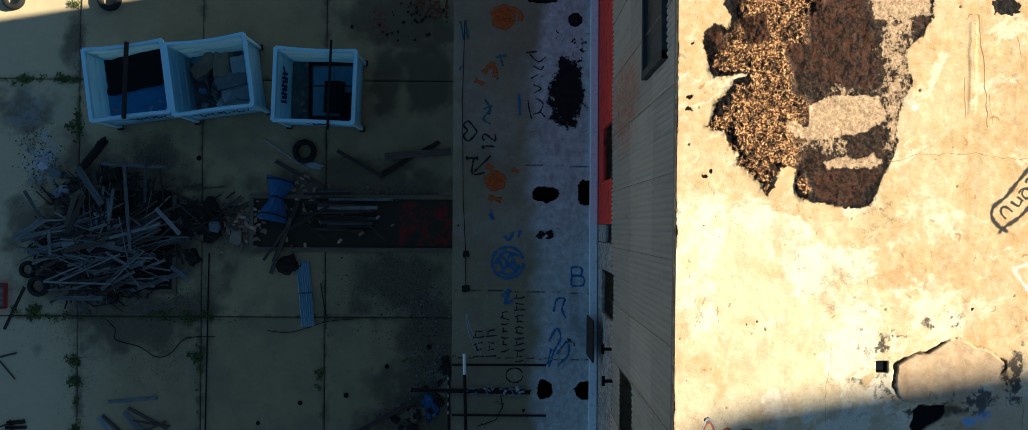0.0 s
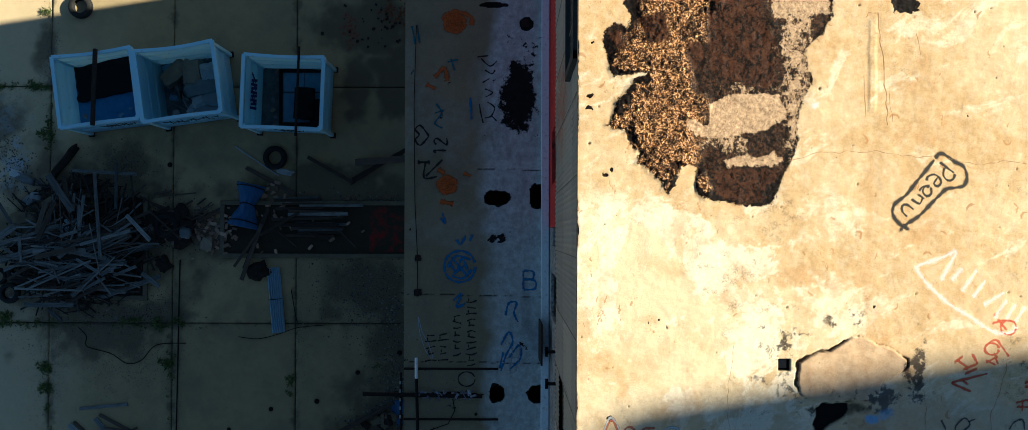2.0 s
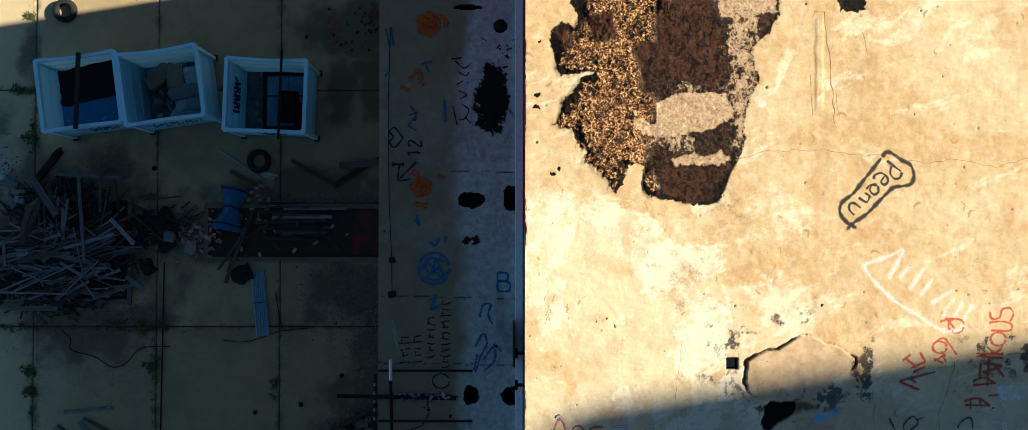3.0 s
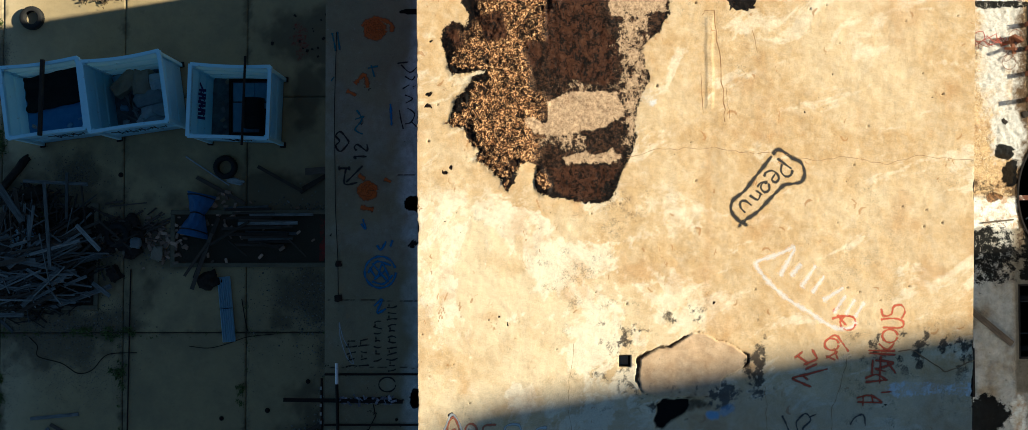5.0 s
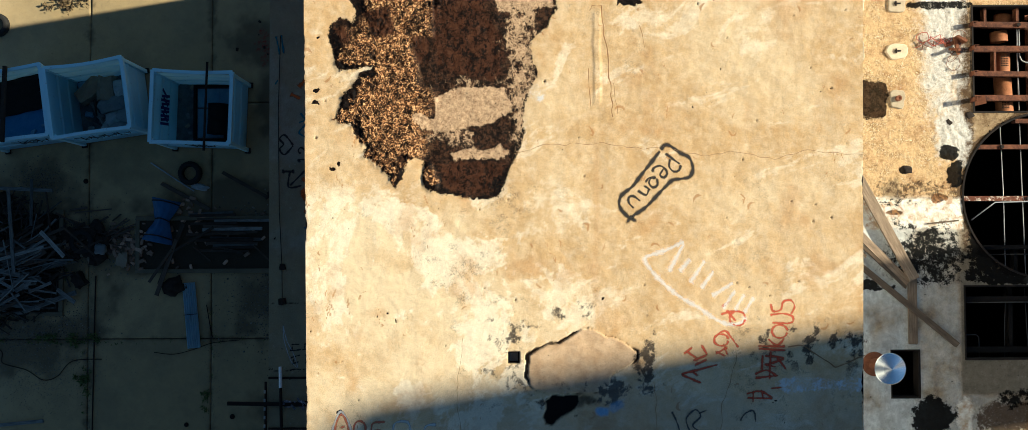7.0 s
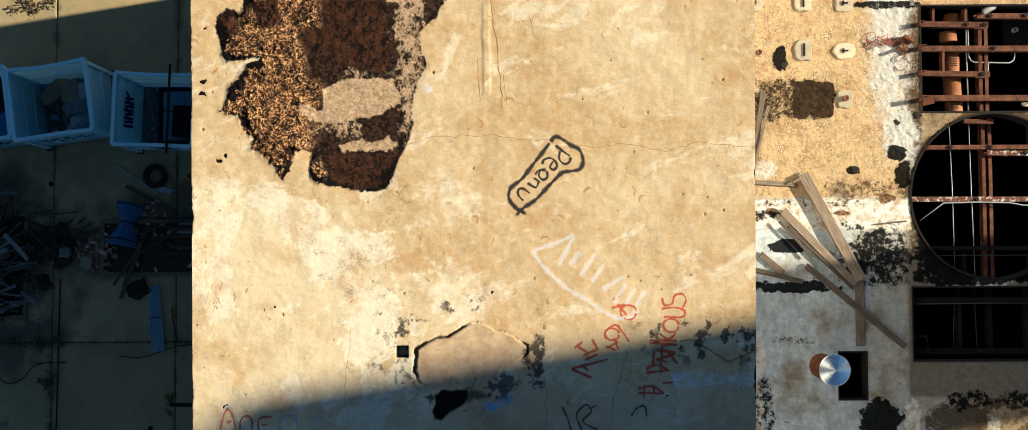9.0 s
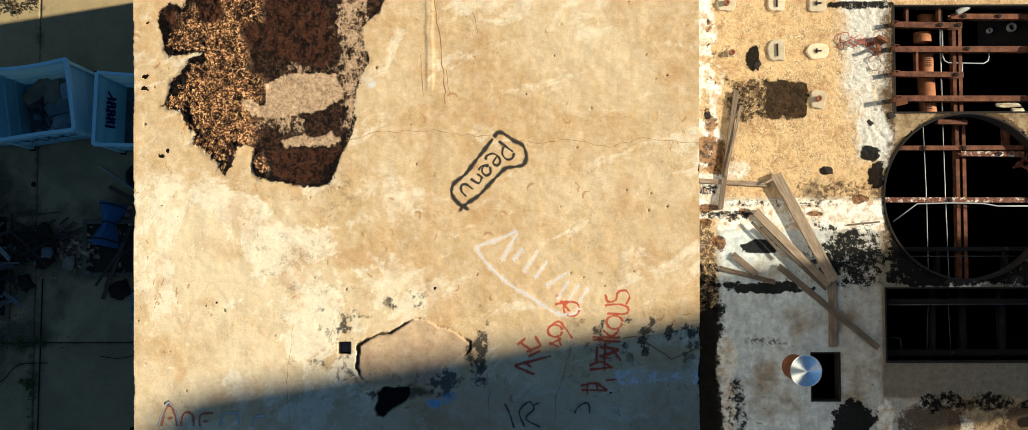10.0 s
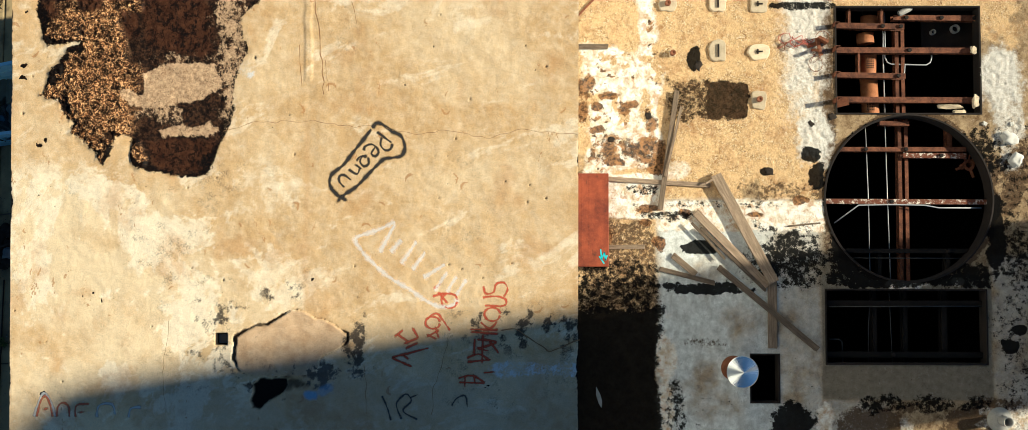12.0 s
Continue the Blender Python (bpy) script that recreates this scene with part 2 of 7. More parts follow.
def roof_masks():
    def wob(x, y, a=0.05, s=6.0, seed=3):
        return x + a * fbm(x, y, s, seed), y + a * fbm(x, y, s, seed + 50)

    def peel(x, y):
        u, v = wob(x, y, 0.030, 11.0)
        u, v = wob(u, v, 0.024, 36.0, 5)
        d = inside(u, v, PEEL)
        spots = np.zeros_like(x)
        for px, py, r in ((612, 142, 0.02), (611, 160, 0.018), (645, 254, 0.02), (634, 262, 0.016), (1090, 3, 0.1), (616, 65, 0.015), (1048, 460, 0.012), (643, 634, 0.026)):
            cx, cy = on_roof(px, py)
            spots = np.maximum(spots, blob(u, v, cx, cy, r * 1.4, r, 21, 0.6, 20, 0.2))
        spots = np.maximum(spots, step(fbm(x, y, 1.6, 31) + 0.9 * fbm(x, y, 26, 33), 0.74, 0.8) * 0.9)
        edge = step(0.012 - np.minimum(x - RX0, RX1 - x) + 0.075 * fbm(x, y, 3.0, 41, 6, 0.6) - 0.012, 0.0, 0.012)
        return np.maximum(np.maximum(step(d, -0.05, 0.05), spots), edge * 0.9)

    def cream(x, y):
        # where the plaster still holds, in islands and flecks, between the tar
        u, v = wob(x, y, 0.05, 9.0, 12)
        c = np.zeros_like(x)
        for n, isle in enumerate(ISLES):
            c = np.maximum(c, (0.98, 0.85, 0.78)[n] * step(inside(u, v, isle), -0.06, 0.03))
        c = np.maximum(c, 0.62 * blob(u, v, *on_roof(925, 100), 0.17, 0.75, 14, 0.6, 4, 0.5))
        c = np.maximum(c, 0.58 * blob(u, v, *on_roof(824, 216), 0.30, 0.12, 17, 0.6, 5, 0.5))
        return np.maximum(c, 0.42 * blob(u, v, *on_roof(860, 134), 0.5, 0.08, 18, 0.6, 4, 0.6))

    def grit(x, y):
        u, v = wob(x, y, 0.10, 4.0, 9)
        lobes = blob(u, v, *on_roof(705, 165), 0.44, 0.80, 51, 0.6, 4, 0.2) + blob(u, v, *on_roof(735, 20), 0.36, 0.42, 52, 0.9, 4, 0.2) + blob(u, v, *on_roof(786, 278), 0.09, 0.17, 54, 0.5, 5, 0.2)
        return np.clip(lobes, 0, 1) * step(0.34 + fbm(x, y, 4.6, 53, 6, 0.7), -0.02, 0.14)

    def skin(x, y):
        u, v = wob(x, y, 0.05, 10.0, 19)
        out = np.zeros_like(x)
        for felt in FELTS:
            out = np.maximum(out, step(inside(u, v, felt), -0.02, 0.03))
        return out

    def skim(x, y):
        u, v = wob(x, y, 0.03, 7.0, 29)
        return step(inside(u, v, SKIM), -0.004, 0.008)

    def gap(x, y):
        u, v = wob(x, y, 0.03, 7.0, 29)
        d = inside(u, v, SKIM)
        wide = 0.003 + 0.016 * step(-(x - 3.9) - 0.0, -0.1, 0.05) * step(y + 1.58, 0.0, 0.1) + 0.011 * step(y + 1.30, 0.0, 0.2) * step(-(x - 4.36), -0.05, 0.1) + 0.012 * step(x - 4.86, 0, 0.04)
        out = step(wide * (1 + 1.2 * fbm(x, y, 14, 71)) - np.abs(d + 0.008), 0.0, 0.006)
        pits = step(hashspots(x, y), 0.0, 1.0)
        return np.maximum(out, pits)

    def hashspots(x, y):
        out = np.zeros_like(x)
        rng = np.random.default_rng(4)
        for k in range(60):
            cx, cy = rng.uniform(RX0, RX1), rng.uniform(-2.4, 2.4)
            r = rng.choice([0.005, 0.007, 0.009, 0.012], p=[0.65, 0.25, 0.08, 0.02])
            w, near = rng.uniform(0.7, 1.4), (np.abs(x - cx) < 0.05) & (np.abs(y - cy) < 0.05)
            out[near] = np.maximum(out[near], 1.3 - np.hypot(x[near] - cx, (y[near] - cy) * w) / r)
        return out

    def mould(x, y):
        f = fbm(x, y, 7, 101, 6, 0.7)
        base = blob(x, y, *on_roof(905, 505), 0.26, 0.26, 102, 0.6, 3, 0.5) + 0.8 * blob(x, y, *on_roof(890, 590), 0.36, 0.20, 96, 0.7, 3, 0.6) + 0.8 * blob(x, y, *on_roof(1075, 600), 0.30, 0.14, 97, 0.8, 4, 0.6) + 0.8 * blob(x, y, *on_roof(1400, 520), 0.40, 0.12, 98, 0.8, 4, 0.6) + blob(x, y, *on_roof(1000, 480), 0.22, 0.12, 103, 0.6, 3, 0.5)
        base += 1.1 * blob(x, y, *on_roof(1118, 540), 0.07, 0.42, 104, 0.5, 3, 0.4) + blob(x, y, *on_roof(1104, 560), 0.09, 0.14, 109, 0.6, 4, 0.4) + 0.8 * blob(x, y, *on_roof(1370, 530), 0.7, 0.2, 105, 0.6, 3, 0.6)
        base += 0.9 * blob(x, y, *on_roof(1000, 610), 0.55, 0.14, 106, 0.6, 3, 0.6) + 0.35 * step(fbm(x, y, 1.3, 107), 0.0, 0.4)
        return np.clip(base, 0, 1.2) * step(f, -0.02, 0.3)

    def tar(x, y):
        u, v = wob(x, y, 0.05, 8.0, 39)
        hole = [on_roof(*q) for q in ((955, 620), (966, 612), (990, 606), (1008, 608), (1010, 618), (998, 632), (985, 638), (968, 656), (958, 652), (957, 632))]
        # the drain's square is coloured black for the dark of its hole
        drain_shade = ((x > DRAIN[0] - 0.004) & (x < DRAIN[2] + 0.004) & (y > DRAIN[1] - 0.004) & (y < DRAIN[3] + 0.004)).astype(float)
        return np.maximum(np.maximum(drain_shade, step(inside(u, v, hole), -0.01, 0.01)), 0.75 * blob(u, v, *on_roof(1022, 616), 0.10, 0.06, 108, 1.6, 9, 0.4))

    def blue(x, y):
        return np.maximum(0.9 * blob(x, y, *on_roof(1044, 632), 0.075, 0.055, 110, 0.9, 9, 0.3), 0.5 * blob(x, y, *on_roof(1068, 624), 0.07, 0.05, 111, 1.4, 9, 0.4))

    def lime(x, y):
        # whitish lime wash, in a streak and in flecks
        f = step(fbm(x, y, 12, 114, 6, 0.75), -0.05, 0.25)
        a = blob(x, y, *on_roof(1345, 590), 0.28, 0.07, 112, 1.0, 5, 0.4) + blob(x, y, *on_roof(1405, 592), 0.26, 0.06, 113, 1.2, 5, 0.4) + 0.7 * blob(x, y, *on_roof(950, 147), 0.09, 0.09, 115, 0.6, 6, 0.3)
        return np.clip(a, 0, 1) * (0.35 + 0.65 * f) + 0.5 * step(fbm(x, y, 2.5, 116), 0.05, 0.4) * step(fbm(x, y, 28, 117, 4, 0.8), 0.22, 0.4) * step(-y - 1.3, 0, 0.5)

    def pale(x, y):
        f = fbm(x, y, 1.5, 120, 6, 0.6)
        left = step(4.2 - x - 0.6 * fbm(x, y, 1.2, 121), -0.4, 1.0) * step(0.55 - y, 0.0, 0.5)
        swirl = fbm(x * 0.45 + 0.35 * fbm(x, y, 0.9, 126), y + 0.55 * fbm(x, y, 0.8, 125), 2.2, 124, 6, 0.62)
        return np.clip(0.20 + 1.3 * f * (0.4 + left) + 0.55 * left + 0.95 * swirl + 0.5 * left * fbm(x, y, 7, 127, 6, 0.7), 0, 1)

    def rust(x, y):
        return np.clip(step(fbm(x, y, 2.2, 130, 6, 0.65), 0.1, 0.45) + 0.6 * step(0.05 - np.abs(x - 4.53 + 0.05 * fbm(x, y, 2, 131)), 0, 0.05) * step(1.0 - y, 0, 0.4), 0, 1)

    def rim(x, y):
        u, v = wob(x, y, 0.045, 9.0)
        d = inside(u, v, PEEL)
        return step(0.075 + 0.22 * fbm(x, y, 5, 140, 5, 0.7) - d, 0, 0.05)

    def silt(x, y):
        # shade at the low end of the roof, mottled like grime, put into the colour
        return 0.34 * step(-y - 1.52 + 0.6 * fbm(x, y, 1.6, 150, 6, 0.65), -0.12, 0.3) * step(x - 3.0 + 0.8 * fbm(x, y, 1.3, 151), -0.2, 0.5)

    def strokes(x, y):
        # trowel arcs on the east, blotches of whitewash on the west
        wx, wy = x + 0.45 * fbm(x, y, 0.8, 161, 3), y + 0.45 * fbm(x, y, 0.8, 162, 3)
        arc = fbm(wx * 0.55 + wy * 0.5, wy * 2.0 - wx * 0.9, 2.4, 163, 7, 0.66)
        blot = fbm(wx, wy, 2.6, 164, 7, 0.72)
        left = step(4.35 - x - 0.7 * fbm(x, y, 1.2, 121), -0.5, 0.9) * step(0.6 - y, 0.0, 0.5)
        return np.clip(left * step(blot, -0.04, 0.16) + (1 - left) * 0.62 * step(arc, 0.06, 0.36), 0, 1)

    def scuff(x, y):
        # thin brown scratches and crumbs
        wx = x + 0.2 * fbm(x, y, 2, 171, 3)
        a = fbm(wx * 3.2, y, 4.5, 172, 7, 0.75)
        out = step(a, 0.30, 0.42) * step(fbm(x, y, 1.2, 173), -0.12, 0.2)
        rng = np.random.default_rng(9)
        for n in range(90):
            # shallow crescent-shaped spalls
            cx, cy, r, w = rng.uniform(RX0, RX1), rng.uniform(-2.4, 2.5), rng.uniform(0.02, 0.055), rng.uniform(0, 6.28)
            near = (np.abs(x - cx) < 0.12) & (np.abs(y - cy) < 0.12)
            u, v = x[near] + 0.03 * fbm(x[near], y[near], 14, 174), y[near] + 0.03 * fbm(x[near], y[near], 14, 175)
            c = step(r - np.hypot(u - cx, v - cy), 0, 0.012) * step(np.hypot(u - cx - 0.5 * r * math.cos(w), v - cy - 0.5 * r * math.sin(w)) - 0.8 * r, 0, 0.012)
            out[near] = np.maximum(out[near], c)
        return out

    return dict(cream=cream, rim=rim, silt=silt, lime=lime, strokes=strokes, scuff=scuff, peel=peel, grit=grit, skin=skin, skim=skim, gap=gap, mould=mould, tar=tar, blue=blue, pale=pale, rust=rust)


ROOF_MASKS = roof_masks()


def roof_z(x, y):
    z = ROOF + FALL * y
    z = z + 0.010 * fbm(x, y, 1.1, 201) + 0.010 * fbm(x, y, 4.5, 202, 6, 0.62)
    p = ROOF_MASKS["peel"](x, y)
    g = ROOF_MASKS["grit"](x, y)
    z = z + p * (0.026 * g - 0.004) + p * (0.016 * g + 0.006) * fbm(x, y, 34, 203, 3, 0.9) + p * 0.006 * fbm(x, y, 9, 205)
    sk = ROOF_MASKS["skim"](x, y)
    z = z + 0.012 * sk - 0.025 * ROOF_MASKS["gap"](x, y) * (1 - 0.5 * p) - 0.03 * ROOF_MASKS["tar"](x, y)
    sx, sy = on_roof(1041, 60)
    ridge = step(0.05 - np.abs(x - sx - 0.05 * fbm(x, y, 2, 206)), 0, 0.03) * step(0.48 - np.abs(y - 1.62), 0, 0.08)
    z = z + 0.007 * ridge
    d = np.minimum(np.minimum(x - DRAIN[0], DRAIN[2] - x), np.minimum(y - DRAIN[1], DRAIN[3] - y))
    return np.where(d > 0, z - 0.06, z)


def roof_material():
    k = Mat("roof_coating", 0.92, 0, 0.12)
    fine, mid, grain = k.noise(55, 6, 0.75), k.noise(9, 8, 0.72), k.noise(190, 2, 0.6)
    coat = k.mix(k.attr("pale"), (0.56, 0.37, 0.165), (0.76, 0.60, 0.35))
    coat = k.mix(k.ramp(mid, (0.42, 0.0), (0.62, 0.40)), coat, (0.80, 0.65, 0.41))
    white = k.math("MULTIPLY", k.broken("strokes", 9, 0.7, 0.34, 0.7), k.ramp(k.noise(30, 8, 0.8), (0.3, 0.45), (0.55, 0.85)))
    coat = k.mix(white, coat, (0.88, 0.76, 0.53))
    coat = k.mix(k.math("MULTIPLY", k.broken("scuff", 60, 0.5, 0.2), 0.7), coat, (0.40, 0.20, 0.07))
    coat = k.mix(k.math("MULTIPLY", k.attr("rust"), 0.5), coat, (0.50, 0.28, 0.105))
    coat = k.mix(k.ramp(k.noise(15, 9, 0.8, warp=0.6), (0.58, 0.0), (0.68, 0.28)), coat, (0.50, 0.28, 0.105))
    coat = k.mix(k.ramp(fine, (0.64, 0.0), (0.74, 0.35)), coat, (0.38, 0.22, 0.09))
    coat = k.mix(k.attr("skim"), coat, k.mix(k.ramp(mid, (0.35, 0.0), (0.65, 1.0)), (0.48, 0.315, 0.165), (0.63, 0.455, 0.265)))
    coat = k.mix(k.math("MULTIPLY", k.broken("mould", 62, 1.7, 0.30), 0.92), coat, k.mix(fine, (0.014, 0.012, 0.011), (0.075, 0.062, 0.05)))
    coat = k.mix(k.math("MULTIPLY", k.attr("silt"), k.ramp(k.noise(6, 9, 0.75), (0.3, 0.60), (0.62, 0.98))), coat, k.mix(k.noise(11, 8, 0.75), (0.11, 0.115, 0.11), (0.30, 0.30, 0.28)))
    coat = k.mix(k.math("MULTIPLY", k.broken("lime", 48, 1.6, 0.25), 0.8), coat, k.mix(fine, (0.55, 0.56, 0.55), (0.80, 0.80, 0.78)))
    coat = k.mix(k.attr("blue"), coat, k.mix(fine, (0.10, 0.22, 0.40), (0.35, 0.50, 0.65)))
    crust = k.mix(k.ramp(k.noise(30, 6, 0.8), (0.44, 0.0), (0.62, 1.0)), (0.008, 0.006, 0.005), (0.085, 0.040, 0.018))
    pick = k.cells(92, "F1", "Color")
    bead = k.ramp(pick, (0.30, (0.055, 0.025, 0.010)), (0.48, (0.19, 0.085, 0.030)), (0.62, (0.42, 0.20, 0.072)), (0.78, (0.85, 0.50, 0.21)))
    gravel = k.mix(k.ramp(k.noise(16, 8, 0.8), (0.38, 1.0), (0.48, 0.0)), bead, (0.016, 0.009, 0.005))
    skin = k.mix(k.ramp(k.noise(9, 9, 0.8), (0.38, 0.0), (0.66, 1.0)), (0.030, 0.0115, 0.0052), (0.092, 0.037, 0.0160))
    skin = k.mix(k.ramp(k.noise(20, 9, 0.82, stretch=(1.4, 0.6, 1)), (0.54, 0.0), (0.58, 1.0)), skin, (0.005, 0.004, 0.0035))
    skin = k.mix(k.ramp(k.noise(60, 7, 0.85), (0.60, 0.0), (0.67, 0.65)), skin, (0.32, 0.21, 0.125))
    under = k.mix(k.attr("grit"), crust, gravel)
    under = k.mix(k.attr("skin"), under, skin)
    under = k.mix(k.broken("rim", 24, 1.4, 0.15), under, k.mix(k.ramp(fine, (0.5, 0.0), (0.7, 1.0)), (0.002, 0.002, 0.002), (0.05, 0.022, 0.010)))
    under = k.mix(k.ramp(k.noise(13, 12, 0.85, warp=0.5), (0.505, 0.0), (0.535, 0.95)), under, k.mix(fine, (0.0015, 0.0015, 0.0015), (0.010, 0.006, 0.004)))
    shred = k.math("ADD", k.attr("cream"), k.math("MULTIPLY", k.math("SUBTRACT", k.noise(9, 14, 0.84, stretch=(1.2, 0.9, 1)), 0.5, False), 3.2, False), False)
    crumb = k.mix(k.ramp(k.noise(34, 8, 0.82), (0.36, 0.0), (0.58, 1.0)), (0.24, 0.14, 0.07), (0.60, 0.42, 0.235))
    crumb = k.mix(k.ramp(k.noise(22, 12, 0.86), (0.56, 0.0), (0.60, 0.9)), crumb, (0.02, 0.014, 0.01))
    under = k.mix(k.ramp(shred, (0.50, 0.0), (0.60, 1.0)), under, crumb)
    col = k.mix(k.broken("peel", 30, 1.0, 0.08), coat, under)
    col = k.mix(k.attr("tar"), col, (0.010, 0.009, 0.008))
    col = k.mix(k.math("MULTIPLY", k.attr("gap"), 0.92), col, (0.022, 0.016, 0.012))
    col = k.mix(1.0, col, k.ramp(k.noise(110, 5, 0.8), (0.3, (0.76, 0.78, 0.84)), (0.5, (1.05, 1.05, 1.12)), (0.7, (1.22, 1.22, 1.28))), "MULTIPLY")
    bump = k.math("ADD", k.math("MULTIPLY", k.noise(24, 9, 0.8), 0.7), k.math("MULTIPLY", k.noise(120, 3, 0.7), 0.5))
    shine = k.math("MULTIPLY", k.attr("peel"), k.math("SUBTRACT", 1.0, k.math("MULTIPLY", k.attr("grit"), 0.3)))
    k.put(k.b.inputs["Specular IOR Level"], k.math("ADD", k.math("MULTIPLY", shine, 0.03), 0.07))
    return k.done(col, bump, 0.24, 0.03, rough=k.math("SUBTRACT", 0.95, k.math("MULTIPLY", shine, 0.42)))


ROOF_MAT = roof_material()
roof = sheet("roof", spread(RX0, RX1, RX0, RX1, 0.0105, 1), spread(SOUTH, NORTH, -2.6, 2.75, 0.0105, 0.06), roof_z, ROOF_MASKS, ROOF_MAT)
tagged(roof, "sunlit cream-plastered flat roof with peeled tar patches", "roof", kind="structure")


# ---- silo deck ----
def on_deck(px, py, down=0.0):
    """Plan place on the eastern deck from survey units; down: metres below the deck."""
    x, y, k = 9.03 + (px - 1000) * 0.01229, -0.78 + (430 - py) * 0.01238, 1 + down / 20.67
    return 6.88 + (x - 6.88) * k, -0.69 + (y + 0.69) * k


def on_west(px, py):
    """The same for the western strip of the deck."""
    return -0.98 + (px - 690) * 0.0124, 0.22 + (330 - py) * 0.01237


H1, H2, H3 = (12.45, 15.13, 2.405, 4.41), (12.20, 15.15, -2.275, -0.925), (10.795, 11.295, -2.99, -2.13)
HC, HR = (13.76, 0.80), 1.555
WEST_HOLES = ((0.77, 0.655, 0.23, 0.135), (1.545, 0.69, 0.15, 0.23), (0.785, -3.04, 0.14, 0.16), (1.54, -3.055, 0.17, 0.15))


def deck_masks():
    def D(x, y, px, py, rx, ry, seed, rag=0.6, scale=3.0, soft=0.4):
        return blob(x, y, *on_deck(px, py), rx * 0.0123, ry * 0.0123, seed, rag, scale, soft)

    def Z(x, y, px0, px1, py0, py1, seed, rag=0.12, scale=3.0, soft=0.10):
        (x0, y1), (x1, y0) = on_deck(px0, py0), on_deck(px1, py1)
        return zone(x, y, x0, x1, y0, y1, seed, rag, scale, soft)

    def top(*a):
        out = a[0]
        for b in a[1:]:
            out = np.maximum(out, b)
        return np.clip(out, 0, 1)

    def ring(x, y):
        return np.hypot(x - HC[0], y - HC[1]) - HR

    def east(x):
        return (x > 4).astype(float)

    def gravel(x, y):
        g = top(Z(x, y, 700, 1262, -200, 306, 301, 0.1), Z(x, y, 1240, 1515, -200, 12, 302), 0.9 * Z(x, y, 870, 1003, 335, 488, 304, 0.15), 0.8 * D(x, y, 1530, 30, 50, 40, 305, 0.8))
        return east(x) * g * step(0.55 + fbm(x, y, 1.3, 303), 0.05, 0.4)

    def limed(x, y):
        # the lime-washed stretch beside the wall
        return top(Z(x, y, 893, 1006, 76, 262, 311, 0.35, 1.6, 0.10), Z(x, y, 972, 1002, -40, 100, 318, 0.25, 2.0, 0.1))

    def white(x, y):
        w = top(0.92 * limed(x, y) * step(0.36 + fbm(x, y, 2.6, 310, 6, 0.6), 0.0, 0.25), Z(x, y, 925, 1012, 266, 334, 312, 0.10, 3.0, 0.06), Z(x, y, 1003, 1256, 307, 352, 313, 0.10, 3.0, 0.06),
                0.55 * D(x, y, 1030, 262, 22, 14, 316, 0.8), 0.7 * D(x, y, 1015, 600, 14, 110, 319, 1.1), 0.8 * D(x, y, 1378, 433, 30, 9, 317, 0.5, 5, 0.2), 0.7 * D(x, y, 1456, 428, 10, 8, 320, 0.5, 5, 0.2),
                0.8 * D(x, y, 1255, 640, 16, 30, 321, 1.0), 0.6 * D(x, y, 1540, 640, 40, 30, 322, 1.2), 0.5 * D(x, y, 1375, 645, 12, 20, 324, 1.0))
        return east(x) * w

    def chalk(x, y):
        # crumbled chalky grit heaped round the hatches
        c = top(D(x, y, 1228, 60, 34, 125, 314, 0.7, 2, 0.7), 0.9 * D(x, y, 1246, 210, 26, 48, 315, 0.8, 3, 0.3), D(x, y, 1528, 118, 36, 62, 325, 0.7, 3, 0.3), 0.7 * D(x, y, 1545, 190, 30, 50, 326, 1.2, 4, 0.3))
        return east(x) * c

    def blotch(x, y):
        # brown stains and bare spots in the lime wash
        b = limed(x, y) * step(fbm(x, y, 6.5, 327, 6, 0.70), 0.14, 0.28) * 0.72
        for n, (px, py, rx, ry, v) in enumerate(((893, 132, 14, 14, 0.8), (912, 163, 8, 6, 1), (961, 161, 13, 5, 1), (915, 200, 11, 6, 1), (930, 230, 18, 16, 0.85), (985, 228, 32, 16, 0.8), (1003, 252, 14, 20, 1), (937, 248, 16, 5, 1),
                                                 (886, 170, 10, 16, 0.7), (930, 147, 16, 5, 0.9), (953, 168, 7, 7, 0.75), (992, 190, 10, 14, 0.7), (990, 319, 14, 6, 1), (1005, 372, 8, 10, 1), (1043, 325, 9, 5, 1), (1150, 328, 16, 4, 0.9), (1225, 306, 14, 5, 1), (926, 357, 8, 12, 1), (985, 340, 7, 5, 1))):
            b = np.maximum(b, v * D(x, y, px, py, rx * 1.15, ry * 1.15, 600 + n, 1.1, 6, 0.6))
        return east(x) * b

    def screed(x, y):
        # smooth brown patch cast round the wide hatch
        return east(x) * top(Z(x, y, 1251, 1507, 418, 605, 328, 0.03, 4, 0.02), 0.7 * Z(x, y, 1246, 1330, 335, 430, 329, 0.1, 3, 0.1))

    def pale(x, y):
        w = 0.92 * step(x - 0.52 - 0.5 * fbm(x, y, 0.7, 331), -0.05, 0.25) + 0.14 * step(fbm(x, y, 1.1, 332), 0, 0.3)
